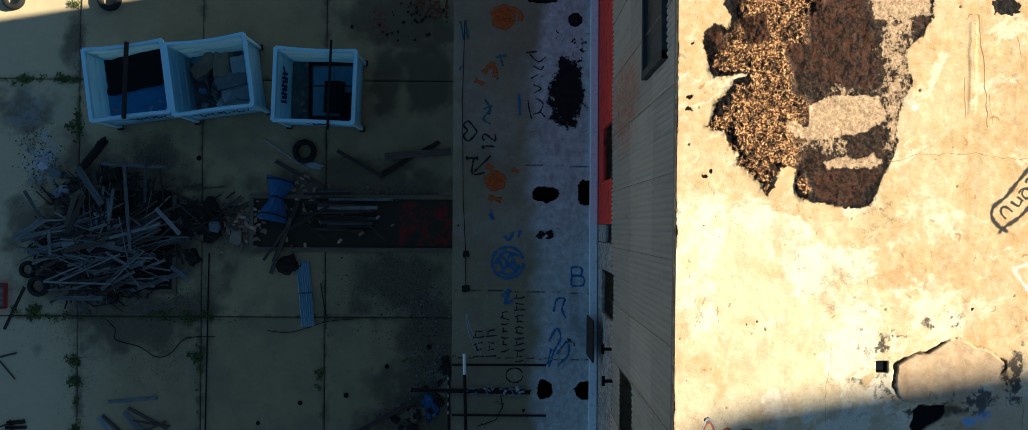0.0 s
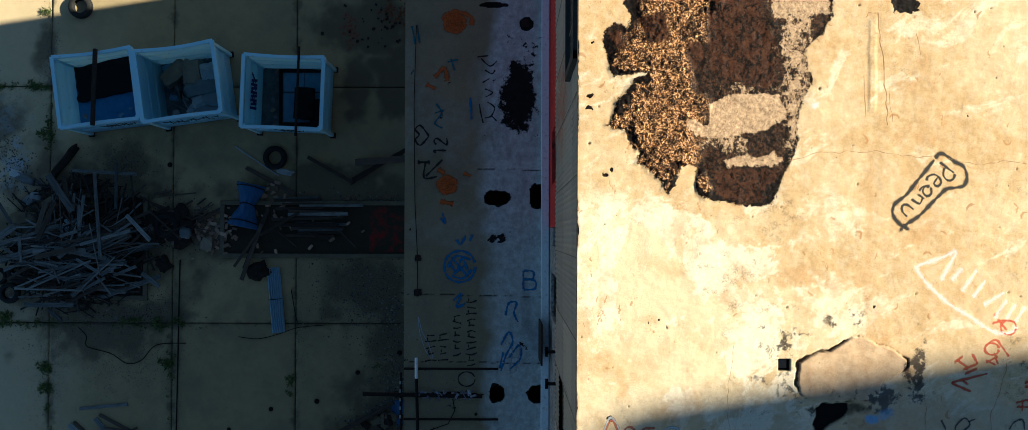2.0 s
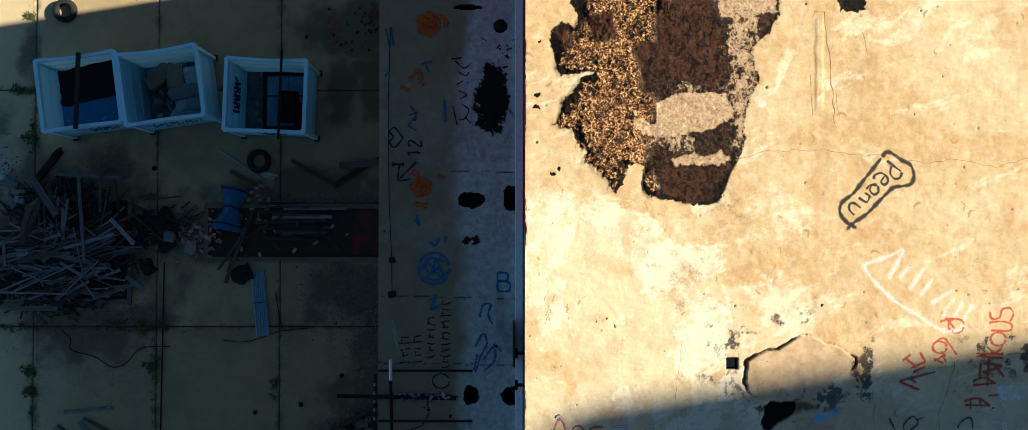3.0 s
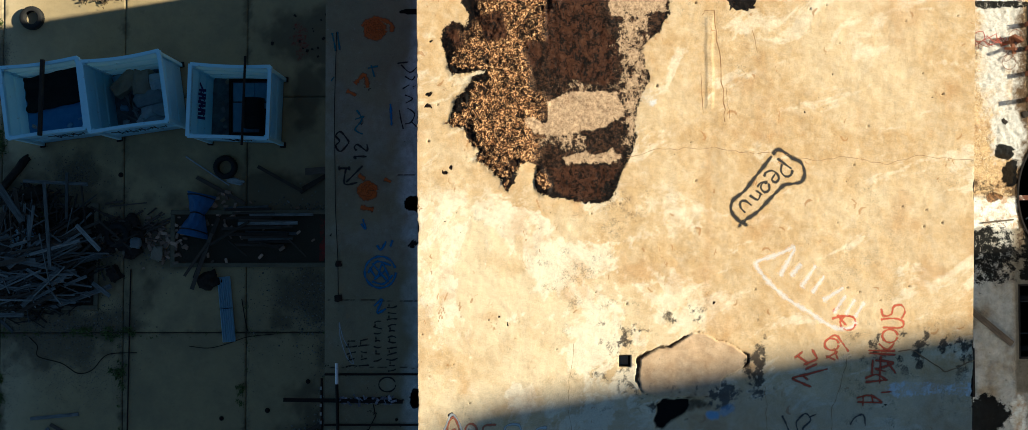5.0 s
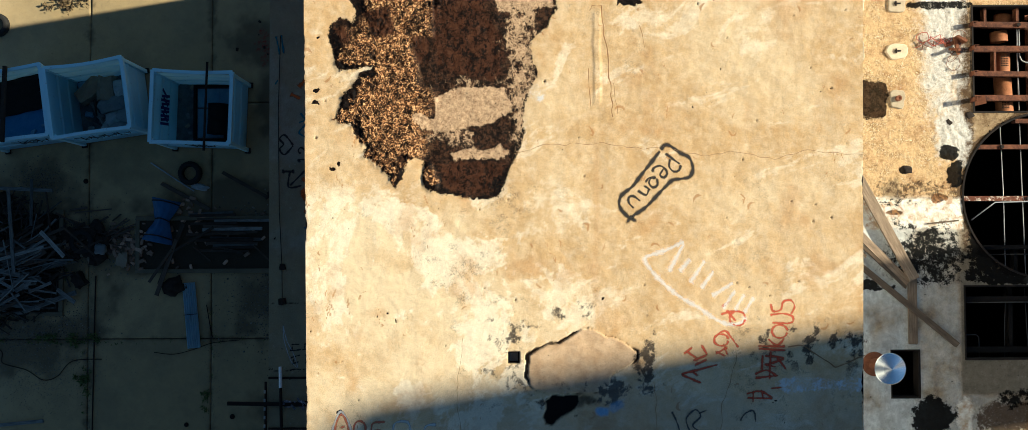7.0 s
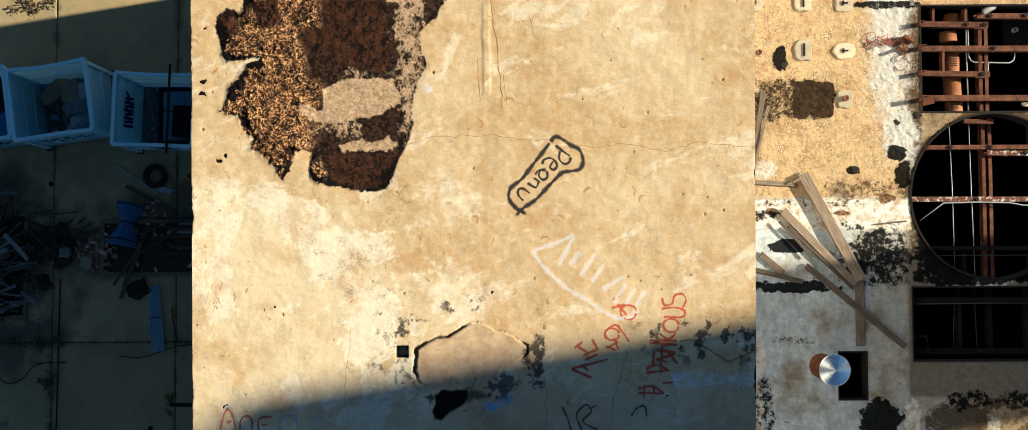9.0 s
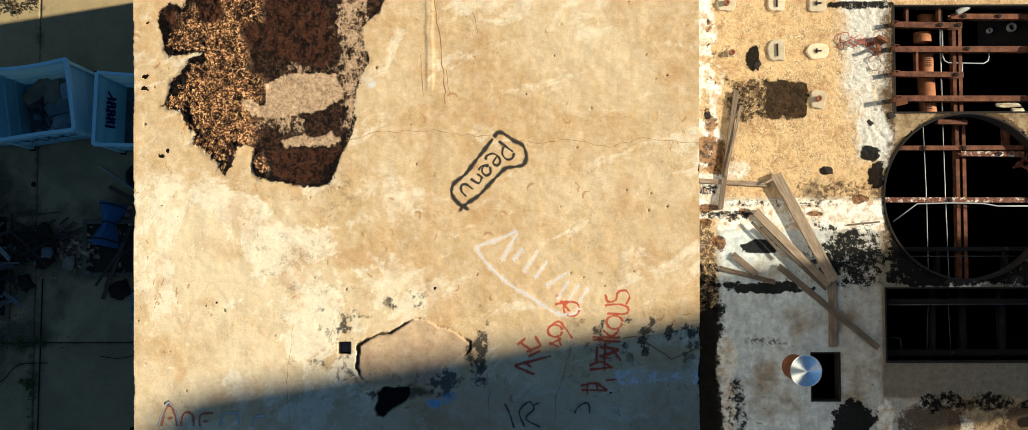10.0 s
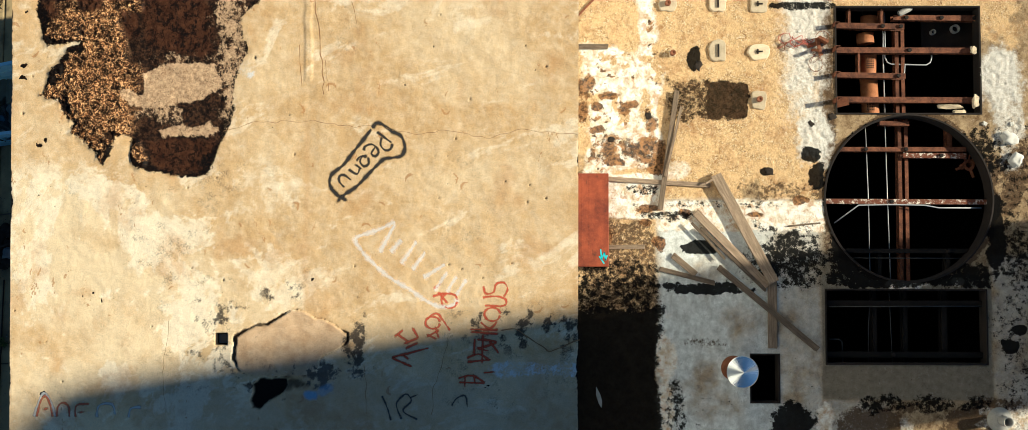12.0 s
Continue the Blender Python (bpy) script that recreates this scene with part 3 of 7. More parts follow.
        return np.where(x < 4, w, top(Z(x, y, 1003, 1250, 307, 900, 333, 0.05, 4) * (1 - 0.42 * step(x - 11.1 + 0.5 * fbm(x, y, 1.5, 330), -0.2, 0.4)), 0.34 * Z(x, y, 1510, 1900, 390, 650, 335, 0.3, 2), 0.45 * Z(x, y, 1240, 1345, 606, 800, 336, 0.1, 3)) * step(0.75 + fbm(x, y, 2.0, 334), 0.1, 0.9))

    def brown(x, y):
        r = ring(x, y)
        b = top(0.9 * step(0.16 + 0.2 * fbm(x, y, 3, 342) - r, 0, 0.08) * (r > -0.1), 
                0.62 * Z(x, y, 885, 1003, 335, 478, 344, 0.25), 0.9 * D(x, y, 1330, 640, 70, 25, 345, 1.0), 0.4 * D(x, y, 1075, 520, 30, 7, 347, 0.9),
                0.9 * D(x, y, 1262, 165, 12, 200, 348, 0.6), 0.5 * D(x, y, 1180, 290, 70, 14, 338, 1.5, 5), D(x, y, 1500, 640, 90, 30, 349, 0.8), 0.8 * D(x, y, 1545, 270, 26, 60, 350, 1.1))
        return east(x) * b

    def tar(x, y):
        r = ring(x, y)
        f = fbm(x, y, 7, 351, 6, 0.75)
        t = top(Z(x, y, 600, 1006, 470, 900, 352, 0.22, 2.5, 0.16), 0.66 * D(x, y, 1195, 398, 66, 52, 353, 0.9, 3, 0.7), D(x, y, 1066, 378, 26, 10, 336, 0.7, 5, 0.3), 0.9 * D(x, y, 1070, 441, 66, 7, 337, 0.8, 6, 0.4), 0.9 * D(x, y, 1285, 385, 30, 52, 338, 1.0, 4, 0.6), D(x, y, 1516, 355, 14, 60, 339, 0.9, 4, 0.5), 0.55 * D(x, y, 1550, 390, 40, 70, 342, 0.9, 3, 0.6), 0.72 * Z(x, y, 1262, 1505, 402, 438, 343, 0.1, 4, 0.1), D(x, y, 1533, 525, 14, 10, 340, 0.6, 5, 0.2), D(x, y, 1549, 500, 10, 7, 341, 0.6, 5, 0.2), 0.95 * D(x, y, 1206, 640, 32, 30, 354, 0.6, 4, 0.4),
                D(x, y, 1238, 238, 16, 12, 355, 0.7, 5), D(x, y, 1246, 268, 12, 26, 356, 0.8, 5), D(x, y, 1060, 90, 9, 16, 357, 0.7, 6), D(x, y, 1170, 263, 9, 7, 358, 0.8, 6),
                0.8 * D(x, y, 1060, 437, 60, 7, 359, 0.9, 5), 0.8 * step(0.09 + 0.2 * f - r, 0, 0.12) * (r > -0.2), 0.40 * Z(x, y, 1508, 1900, 180, 640, 360, 0.5, 2.0, 0.3), 0.5 * Z(x, y, 1508, 1545, 290, 410, 361, 0.3, 3.0, 0.3),
                0.55 * Z(x, y, 870, 1003, 395, 490, 362, 0.3, 3.0, 0.2), 0.55 * D(x, y, 1025, 330, 55, 8, 364, 1.0),
                0.6 * D(x, y, 1400, 612, 130, 14, 365, 1.2), 0.8 * D(x, y, 1330, 430, 70, 9, 366, 1.2), 0.55 * D(x, y, 985, 290, 24, 8, 367, 1.0),
                0.7 * D(x, y, 1230, 8, 60, 6, 369, 1.0), 0.40 * D(x, y, 1100, 312, 120, 6, 371, 1.0),
                0.5 * D(x, y, 1030, 640, 16, 60, 372, 1.2), 0.6 * D(x, y, 1500, 240, 30, 60, 374, 1.0), 0.13 + 0.22 * f)
        w = top(0.95 * blob(x, y, *on_west(864, 140), 0.34, 0.72, 371, 0.5, 4, 0.45), blob(x, y, *on_west(876, 27), 0.13, 0.13, 372, 0.2),
                blob(x, y, *on_west(830, 357), 0.2, 0.09, 373, 1.0) * step(f, -0.1, 0.2), 0.6 * step(f + 0.7 * fbm(x, y, 0.9, 374), 0.38, 0.5),
                blob(x, y, *on_west(750, 596), 0.75, 0.05, 375, 0.8), blob(x, y, *on_west(822, -2), 0.3, 0.05, 376, 0.5))
        for n, (cx, cy, rx, ry) in enumerate(WEST_HOLES):
            w = np.maximum(w, 0.8 * blob(x, y, cx, cy, rx * 1.12, ry * 1.12, 380 + n, 0.6, 6, 0.2))
        return np.where(x < 4, w, t)

    def wet(x, y):
        return east(x) * top(0.58 * Z(x, y, 1014, 1142, 117, 190, 391, 0.22, 5, 0.2), Z(x, y, 1080, 1144, 126, 182, 392, 0.14, 6, 0.06))

    def joint(x, y):
        a, b = x + 0.03 * fbm(x, y, 6, 401), y + 0.03 * fbm(x, y, 6, 402)
        j = np.full(x.shape, 1e9)
        for p, q in (((690, 442), (905, 446)), ((690, 545), (905, 548)), ((800, 250), (905, 252))):
            j = np.minimum(j, line_near(a, b, [on_west(*p), on_west(*q)]))
        for p, q in (((1003, 306), (1003, 640)), ((1023, 320), (1022, 640)), ((1003, 306), (1255, 308)), ((1010, 600), (1100, 605)), ((1020, 500), (1060, 530)), ((1255, 440), (1250, 600))):
            j = np.minimum(j, line_near(a, b, [on_deck(*p), on_deck(*q)]) + 0.004)
        return step(0.007 + 0.005 * fbm(x, y, 4, 403) - j, 0, 0.006)

    return dict(chalk=chalk, blotch=blotch, screed=screed, east=lambda x, y: east(x), gravel=gravel, white=white, pale=pale, brown=brown, tar=tar, wet=wet, joint=joint)


DECK_MASKS = deck_masks()


def deck_z(x, y):
    z = DECK + 0.008 * fbm(x, y, 0.8, 411) + 0.01 * fbm(x, y, 5, 412, 5, 0.65)
    m = {k: f(x, y) for k, f in DECK_MASKS.items()}
    z = z + 0.02 * m["gravel"] * (0.3 + fbm(x, y, 22, 413, 3, 0.8)) + 0.006 * m["white"] * fbm(x, y, 14, 414, 4, 0.8) + m["chalk"] * (0.01 + 0.055 * fbm(x, y, 9, 415, 5, 0.75)) - 0.006 * m["blotch"]
    return z + 0.008 * m["tar"] * (x > 4) - 0.014 * m["joint"] + 0.01 * m["pale"]


def deck_keep(x, y):
    k = np.hypot(x - HC[0], y - HC[1]) > HR
    for x0, x1, y0, y1 in (H1, H2, H3):
        k &= ~((x > x0) & (x < x1) & (y > y0) & (y < y1))
    for n, (cx, cy, rx, ry) in enumerate(WEST_HOLES):
        d = 1 - (np.abs((x - cx) / rx) ** 3 + np.abs((y - cy) / ry) ** 3) ** (1 / 3) + 0.22 * fbm(x, y, 9, 420 + n)
        k &= d < 0
    return k


def deck_snap(x, y):
    r = np.hypot(x - HC[0], y - HC[1])
    k = np.where(np.abs(r - HR) < 0.016, HR / np.maximum(r, 1e-6), 1.0)
    return HC[0] + (x - HC[0]) * k, HC[1] + (y - HC[1]) * k


def deck_material():
    k = Mat("deck_surface", 1.0, 0, 0.02)
    fine, mid, big = k.noise(60, 6, 0.8), k.noise(8, 8, 0.75), k.noise(1.6, 6, 0.65)
    base = k.mix(mid, (0.30, 0.25, 0.145), (0.43, 0.37, 0.235))
    base = k.mix(k.ramp(big, (0.4, 0.0), (0.7, 0.5)), base, (0.22, 0.19, 0.13))
    pick = k.cells(64, "F1", "Color")
    pebble = k.ramp(pick, (0.22, (0.10, 0.05, 0.02)), (0.34, (0.34, 0.20, 0.085)), (0.55, (0.52, 0.36, 0.17)), (0.72, (0.64, 0.50, 0.29)), (0.82, (0.80, 0.72, 0.55)))
    dust = k.mix(k.ramp(fine, (0.35, 0.0), (0.65, 1.0)), (0.50, 0.305, 0.13), (0.84, 0.61, 0.335))
    tan = k.mix(k.ramp(k.noise(5, 9, 0.75), (0.38, 0.2), (0.56, 0.95)), pebble, dust)
    tan = k.mix(k.ramp(k.noise(2.6, 9, 0.78), (0.50, 0.0), (0.68, 0.75)), tan, k.mix(fine, (0.13, 0.055, 0.020), (0.42, 0.20, 0.072)))
    ochre = k.mix(k.ramp(k.noise(7, 10, 0.8), (0.36, 0.0), (0.64, 1.0)), (0.14, 0.085, 0.042), (0.48, 0.36, 0.21))
    base = k.mix(k.attr("east"), base, ochre)
    base = k.mix(k.broken("gravel", 16, 0.8, 0.2), base, tan)
    pale = k.mix(k.ramp(mid, (0.34, 0.0), (0.66, 1.0)), (0.48, 0.49, 0.46), (0.84, 0.85, 0.82))
    pale = k.mix(k.ramp(k.noise(3, 8, 0.7, stretch=(1.6, 0.6, 1)), (0.5, 0.0), (0.72, 0.6)), pale, (0.29, 0.28, 0.255))
    base = k.mix(k.attr("pale"), base, pale)
    screed = k.mix(k.ramp(mid, (0.35, 0.0), (0.65, 1.0)), (0.17, 0.142, 0.10), (0.26, 0.222, 0.165))
    screed = k.mix(k.ramp(k.noise(26, 8, 0.8), (0.60, 0.0), (0.66, 0.85)), screed, (0.03, 0.024, 0.018))
    base = k.mix(k.attr("screed"), base, screed)
    base = k.mix(k.ramp(k.noise(14, 8, 0.82), (0.60, 0.0), (0.68, 0.6)), base, (0.10, 0.07, 0.045))
    brown = k.mix(k.ramp(fine, (0.35, 0.0), (0.68, 1.0)), (0.03, 0.018, 0.011), (0.135, 0.085, 0.048))
    base = k.mix(k.math("MULTIPLY", k.broken("brown", 13, 1.8, 0.14, 0.8), 0.9), base, brown)
    lime = k.mix(k.ramp(k.noise(6, 9, 0.75), (0.38, 0.0), (0.56, 1.0)), (0.60, 0.47, 0.30), (0.90, 0.86, 0.77))
    base = k.mix(k.broken("white", 14, 0.9, 0.22), base, lime)
    grit = k.mix(k.ramp(k.noise(48, 8, 0.82), (0.36, 0.0), (0.54, 1.0)), (0.36, 0.29, 0.20), (0.78, 0.76, 0.71))
    base = k.mix(k.math("MULTIPLY", k.broken("chalk", 10, 1.5, 0.3), 0.9), base, grit)
    mark = k.broken("blotch", 24, 1.25, 0.08)
    base = k.mix(k.math("MULTIPLY", mark, 0.94), base, k.mix(k.ramp(k.noise(11, 9, 0.8), (0.44, 0.0), (0.58, 1.0)), (0.035, 0.017, 0.009), (0.34, 0.17, 0.068)))
    base = k.mix(k.math("MULTIPLY", k.attr("white"), k.ramp(k.noise(5.5, 9, 0.74, warp=0.4), (0.52, 0.0), (0.60, 0.7))), base, (0.46, 0.235, 0.09))
    core = k.math("MULTIPLY", k.attr("east"), k.ramp(k.noise(4.6, 9, 0.72, warp=0.5), (0.67, 0.0), (0.69, 0.92)))
    base = k.mix(core, base, (0.03, 0.02, 0.014))
    base = k.mix(k.math("MULTIPLY", k.broken("wet", 14, 0.9, 0.10), 0.96), base, k.mix(k.ramp(k.noise(9, 9, 0.85), (0.44, 0.0), (0.60, 1.0)), (0.004, 0.003, 0.003), (0.060, 0.033, 0.017)))
    base = k.mix(k.math("MULTIPLY", k.broken("tar", 9, 1.35, 0.07, 0.82), 0.97), base, k.mix(k.ramp(fine, (0.60, 0.0), (0.78, 1.0)), (0.004, 0.0045, 0.005), (0.034, 0.036, 0.038)))
    base = k.mix(k.attr("joint"), base, (0.05, 0.04, 0.03))
    base = k.mix(1.0, base, k.ramp(k.noise(150, 3, 0.7), (0.3, 0.72), (0.5, 1.0), (0.7, 1.2)), "MULTIPLY")
    bump = k.math("ADD", k.math("MULTIPLY", k.noise(30, 8, 0.8), 0.7), k.math("MULTIPLY", k.noise(140, 2, 0.6), 0.4))
    return k.done(base, bump, 0.75, 0.03)


deck_xs = np.unique(np.concatenate([np.arange(DX0, 1.95, 0.024), np.arange(1.95, 7.0, 0.5), spread(7.0, DX1, 7.0, 16.6, 0.022, 0.12),
                                    H1[:2], H2[:2], H3[:2]]).round(4))
deck_ys = np.unique(np.concatenate([spread(SOUTH, NORTH, -4.1, 4.9, 0.022, 0.12), H1[2:], H2[2:], H3[2:]]).round(4))
deck = sheet("deck", deck_xs, deck_ys, deck_z, DECK_MASKS, deck_material(), deck_keep, deck_snap)
tagged(deck, "weathered concrete silo deck with gravel, tar and chalk", "deck", kind="structure")

# silo walls below the deck, and the lips of its openings
CONC = simple("board_marked_concrete", (0.22, 0.20, 0.17), (0.36, 0.33, 0.28), 1.2, 0.9)
DARKSTEEL = simple("dark_steel_plate", (0.007, 0.006, 0.006), (0.026, 0.018, 0.014), 3.0, 0.9)
RUST = simple("rusty_steel", (0.10, 0.035, 0.018), (0.30, 0.12, 0.055), 5.0, 0.85, 0.0, 40, 0.4)
WT = 0.25
for nm, sx, sy, cx, cy in (("wall_silo_west", WT, NORTH - SOUTH, DX0 + WT / 2, (NORTH + SOUTH) / 2), ("wall_silo_east", WT, NORTH - SOUTH, DX1 - WT / 2, (NORTH + SOUTH) / 2),
                           ("wall_silo_north", DX1 - DX0 - 2 * WT, WT, (DX0 + DX1) / 2, NORTH - WT / 2), ("wall_silo_south", DX1 - DX0 - 2 * WT, WT, (DX0 + DX1) / 2, SOUTH + WT / 2)):
    tagged(part(nm, boxed(sx, sy, DECK - 0.02, pose(cx, cy, 0)), CONC), "plain grey concrete silo wall under the deck", "wall", kind="structure")
# floor coloured near black, so the hatches look deep in shade
tagged(part("floor_silo", boxed(DX1 - DX0 - 2 * WT, NORTH - SOUTH - 2 * WT, 0.1, pose((DX0 + DX1) / 2, (NORTH + SOUTH) / 2, 0.02)), DARKSTEEL), "silo floor coloured near black for shade", "floor", kind="structure")


def lip_box(x0, x1, y0, y1, depth=0.3, t=0.03):
    bm = bmesh.new()
    z, cx, cy = DECK - depth, (x0 + x1) / 2, (y0 + y1) / 2
    box(bm, t, y1 - y0 + 2 * t, depth + 0.02, pose(x0 - t / 2, cy, z))
    box(bm, t, y1 - y0 + 2 * t, depth + 0.02, pose(x1 + t / 2, cy, z))
    box(bm, x1 - x0, t, depth + 0.02, pose(cx, y0 - t / 2, z))
    box(bm, x1 - x0, t, depth + 0.02, pose(cx, y1 + t / 2, z))
    return bm


# the lips' dark colour carries the shade inside the openings
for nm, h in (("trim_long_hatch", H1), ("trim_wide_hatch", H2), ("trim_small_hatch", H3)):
    tagged(part(nm, lip_box(*h), DARKSTEEL), "steel lip round an open deck hatch, darkened for shade", "hatch rim", kind="structure")
tagged(part("trim_round_hatch", lathe(bmesh.new(), [(HR + 0.03, -0.32), (HR + 0.03, 0.025), (HR, 0.03), (HR - 0.012, 0.0), (HR - 0.012, -0.32)], 96, pose(*HC, DECK)), DARKSTEEL, smooth=False),
       "steel rim round the round hatch, darkened for shade", "hatch rim", kind="structure")


# ---- head house walls ----
CLAD = None


def clad_material():
    k = Mat("cream_painted_corrugated_steel", 0.55, 0.0, 0.4)
    c = k.mix(k.noise(1.4, 6, 0.6), (0.84, 0.765, 0.66), (0.92, 0.86, 0.77))
    c = k.mix(k.ramp(k.noise(5, 6, 0.7, stretch=(1, 1, 0.15)), (0.54, 0.0), (0.78, 0.45)), c, (0.42, 0.30, 0.19))
    c = k.mix(k.ramp(k.noise(26, 4, 0.7), (0.62, 0.0), (0.72, 0.7)), c, (0.22, 0.11, 0.05))
    c = k.mix(1.0, c, k.ramp(k.rand(), (0.0, 0.86), (1.0, 1.08)), "MULTIPLY")
    # a cloud of orange overspray on the west face
    flat = k.t.nodes.new("ShaderNodeVectorMath")
    flat.operation = "MULTIPLY"
    k.put(flat.inputs[0], k.t.nodes.new("ShaderNodeNewGeometry").outputs["Position"])
    flat.inputs[1].default_value = (1, 1, 0.4)
    far = k.t.nodes.new("ShaderNodeVectorMath")
    far.operation = "DISTANCE"
    k.put(far.inputs[0], flat.outputs["Vector"])
    far.inputs[1].default_value = (RX0 + 0.08, 1.85, 6.45)
    cloud = k.math("MULTIPLY", k.ramp(far.outputs["Value"], (0.35, 1.0), (0.95, 0.0)), k.ramp(k.noise(5, 9, 0.8), (0.42, 0.0), (0.58, 0.85)))
    c = k.mix(cloud, c, (0.80, 0.27, 0.10))
    return k.done(c, k.noise(40, 4, 0.6), 0.15, 0.005)


CLAD = clad_material()
PITCH = 0.0762
# openings in the west cladding: y0, y1, z0, z1
WINDOW = (1.87, 3.55, 18.70, 20.50)
GAPS = [WINDOW, (-3.95, -2.10, 15.6, 17.3), (-1.50, -0.72, 14.0, 14.6)]


def corrugated(y0, y1, z0, z1, seed, gaps=()):
    """A steel sheet standing in the plane x = 0, waves along y, with torn openings."""
    rng = random.Random(seed)
    bm = bmesh.new()
    n = max(4, round((y1 - y0) / PITCH * 4))
    ys = [y0 + (y1 - y0) * i / n for i in range(n + 1)]
    cuts = sorted({z0, z1, *[z for g in gaps for z in (g[2], g[3]) if z0 < z < z1]})
    cols = []
    for i, y in enumerate(ys):
        x = -0.018 * (0, 0.7, 1, 0.7)[i % 4]
        jig = rng.uniform(-0.05, 0.05)
        cols.append([bm.verts.new((x, y, z + (jig if 0 < j < len(cuts) - 1 else (0.012 * rng.uniform(-1, 1))))) for j, z in enumerate(cuts)])
    for i in range(n):
        for j in range(len(cuts) - 1):
            cy, cz = (ys[i] + ys[i + 1]) / 2, (cuts[j] + cuts[j + 1]) / 2
            if any(g[0] < cy < g[1] and g[2] < cz < g[3] for g in gaps):
                continue
            bm.faces.new((cols[i][j], cols[i][j + 1], cols[i + 1][j + 1], cols[i + 1][j]))
    bmesh.ops.solidify(bm, geom=bm.faces[:], thickness=0.003)
    return bm


def plain_wall(name, label, x0, x1, y0, y1, z0, z1, material):
    return tagged(part(name, boxed(x1 - x0, y1 - y0, z1 - z0, pose((x0 + x1) / 2, (y0 + y1) / 2, z0)), material), label, "wall", kind="structure")


bm = bmesh.new()
vs = [bm.verts.new((x, y, z)) for x in (RX1 - 0.16, RX1 - 0.06) for y, z in ((SOUTH, DECK), (NORTH, DECK), (NORTH, ROOF + FALL * NORTH - 0.12), (SOUTH, ROOF + FALL * SOUTH - 0.12))]
for q in ((0, 1, 2, 3), (7, 6, 5, 4), (0, 4, 5, 1), (1, 5, 6, 2), (2, 6, 7, 3), (3, 7, 4, 0)):
    bm.faces.new([vs[i] for i in q])
DULL = simple("weathered_pale_steel_cladding", (0.60, 0.61, 0.58), (0.78, 0.78, 0.75), 3, 0.7)
tagged(part("wall_east", bm, DULL), "weathered pale steel east wall of the head house", "wall", kind="structure")
plain_wall("wall_north", "weathered pale steel north wall of the head house", RX0 + 0.1, RX1 - 0.16, NORTH - 0.1, NORTH, DECK, ROOF + 0.2, DULL)
plain_wall("wall_south", "weathered pale steel south wall of the head house", RX0 + 0.1, RX1 - 0.16, SOUTH, SOUTH + 0.1, DECK, ROOF - 0.8, DULL)
# roof slab under the coating, laid to the same fall
slab = part("roof_slab", boxed(RX1 - RX0 - 0.01, (NORTH - SOUTH) * math.hypot(1, FALL), 0.2,
            pose((RX0 + RX1) / 2, (NORTH + SOUTH) / 2, ROOF + FALL * (NORTH + SOUTH) / 2 - 0.29, math.degrees(math.atan(FALL)))), CONC)
tagged(slab, "grey concrete slab under the roof coating", "roof slab", kind="structure")
k = Mat("chipped_plaster_edge", 0.9)
EDGE = k.done(k.mix(k.ramp(k.noise(9, 6, 0.7), (0.4, 0.0), (0.6, 1.0)), (0.20, 0.11, 0.05), (0.72, 0.58, 0.38)), k.noise(40, 5, 0.7), 0.5, 0.02)
edge_tilt = math.degrees(math.atan(FALL))
for nm, ex in (("trim_roof_west", RX0 + 0.03), ("trim_roof_east", RX1 - 0.03)):
    tagged(part(nm, boxed(0.06, (NORTH - SOUTH) * math.hypot(1, FALL), 0.13, pose(ex, (NORTH + SOUTH) / 2, ROOF + FALL * (NORTH + SOUTH) / 2 - 0.09, edge_tilt), base=False), EDGE),
           "chipped plaster edge of the roof slab", "roof edge", kind="structure")

west = thing("wall_west", "cream corrugated steel wall with torn openings", "wall", pose(RX0 + 0.09, 0, 0), kind="structure")
shared = {}
cols = [SOUTH + 0.9 * i for i in range(23)]
rows = [(14.25, 17.05), (16.95, 19.4), (19.3, 21.75)]
for ci, y0 in enumerate(cols):
    y1 = min(y0 + 0.95, NORTH)
    for ri, (z0, z1) in enumerate(rows):
        top = min(z1, ROOF + FALL * y0 - 0.1)
        here = [g for g in GAPS if g[0] < y1 and g[1] > y0 and g[2] < top and g[3] > z0]
        if here or y1 - y0 < 0.9 or ri == 2:
            part("cladding_sheet", corrugated(y0, y1, z0, top, ci * 7 + ri, here), CLAD, west, m=pose(-0.006 * ((ci + ri) % 2), 0, 0))
        else:
            key = (ri, ci % 3)
            if key not in shared:
                ob = part("cladding_sheet", corrugated(0, y1 - y0, z0, top, ci * 7 + ri), CLAD, west)
                shared[key] = ob.data
            else:
                ob = link("cladding_sheet", shared[key], None, west)
            ob.matrix_basis = pose(-0.006 * ((ci + ri) % 2), y0, 0)
LAPSHADE = simple("stained_lap_seam", (0.16, 0.13, 0.10), (0.62, 0.54, 0.45), 2.5, 0.9)
# thin dark strips drawn as the shadow line of each sheet lap
for y0 in cols[1:]:
    part("seam", boxed(0.008, 0.006, 7.3, pose(-0.026, y0 + 0.02, 14.25)), LAPSHADE, west)
# girts behind the sheets
for z in (14.3, 17.0, 19.35, 21.0):
    part("girt", boxed(0.06, NORTH - SOUTH - 0.3, 0.1, pose(0.06, (NORTH + SOUTH) / 2, z)), DARKSTEEL, west)

# the band under the cladding: red-painted and flaking panels with openings between
k = Mat("red_painted_boards", 0.7)
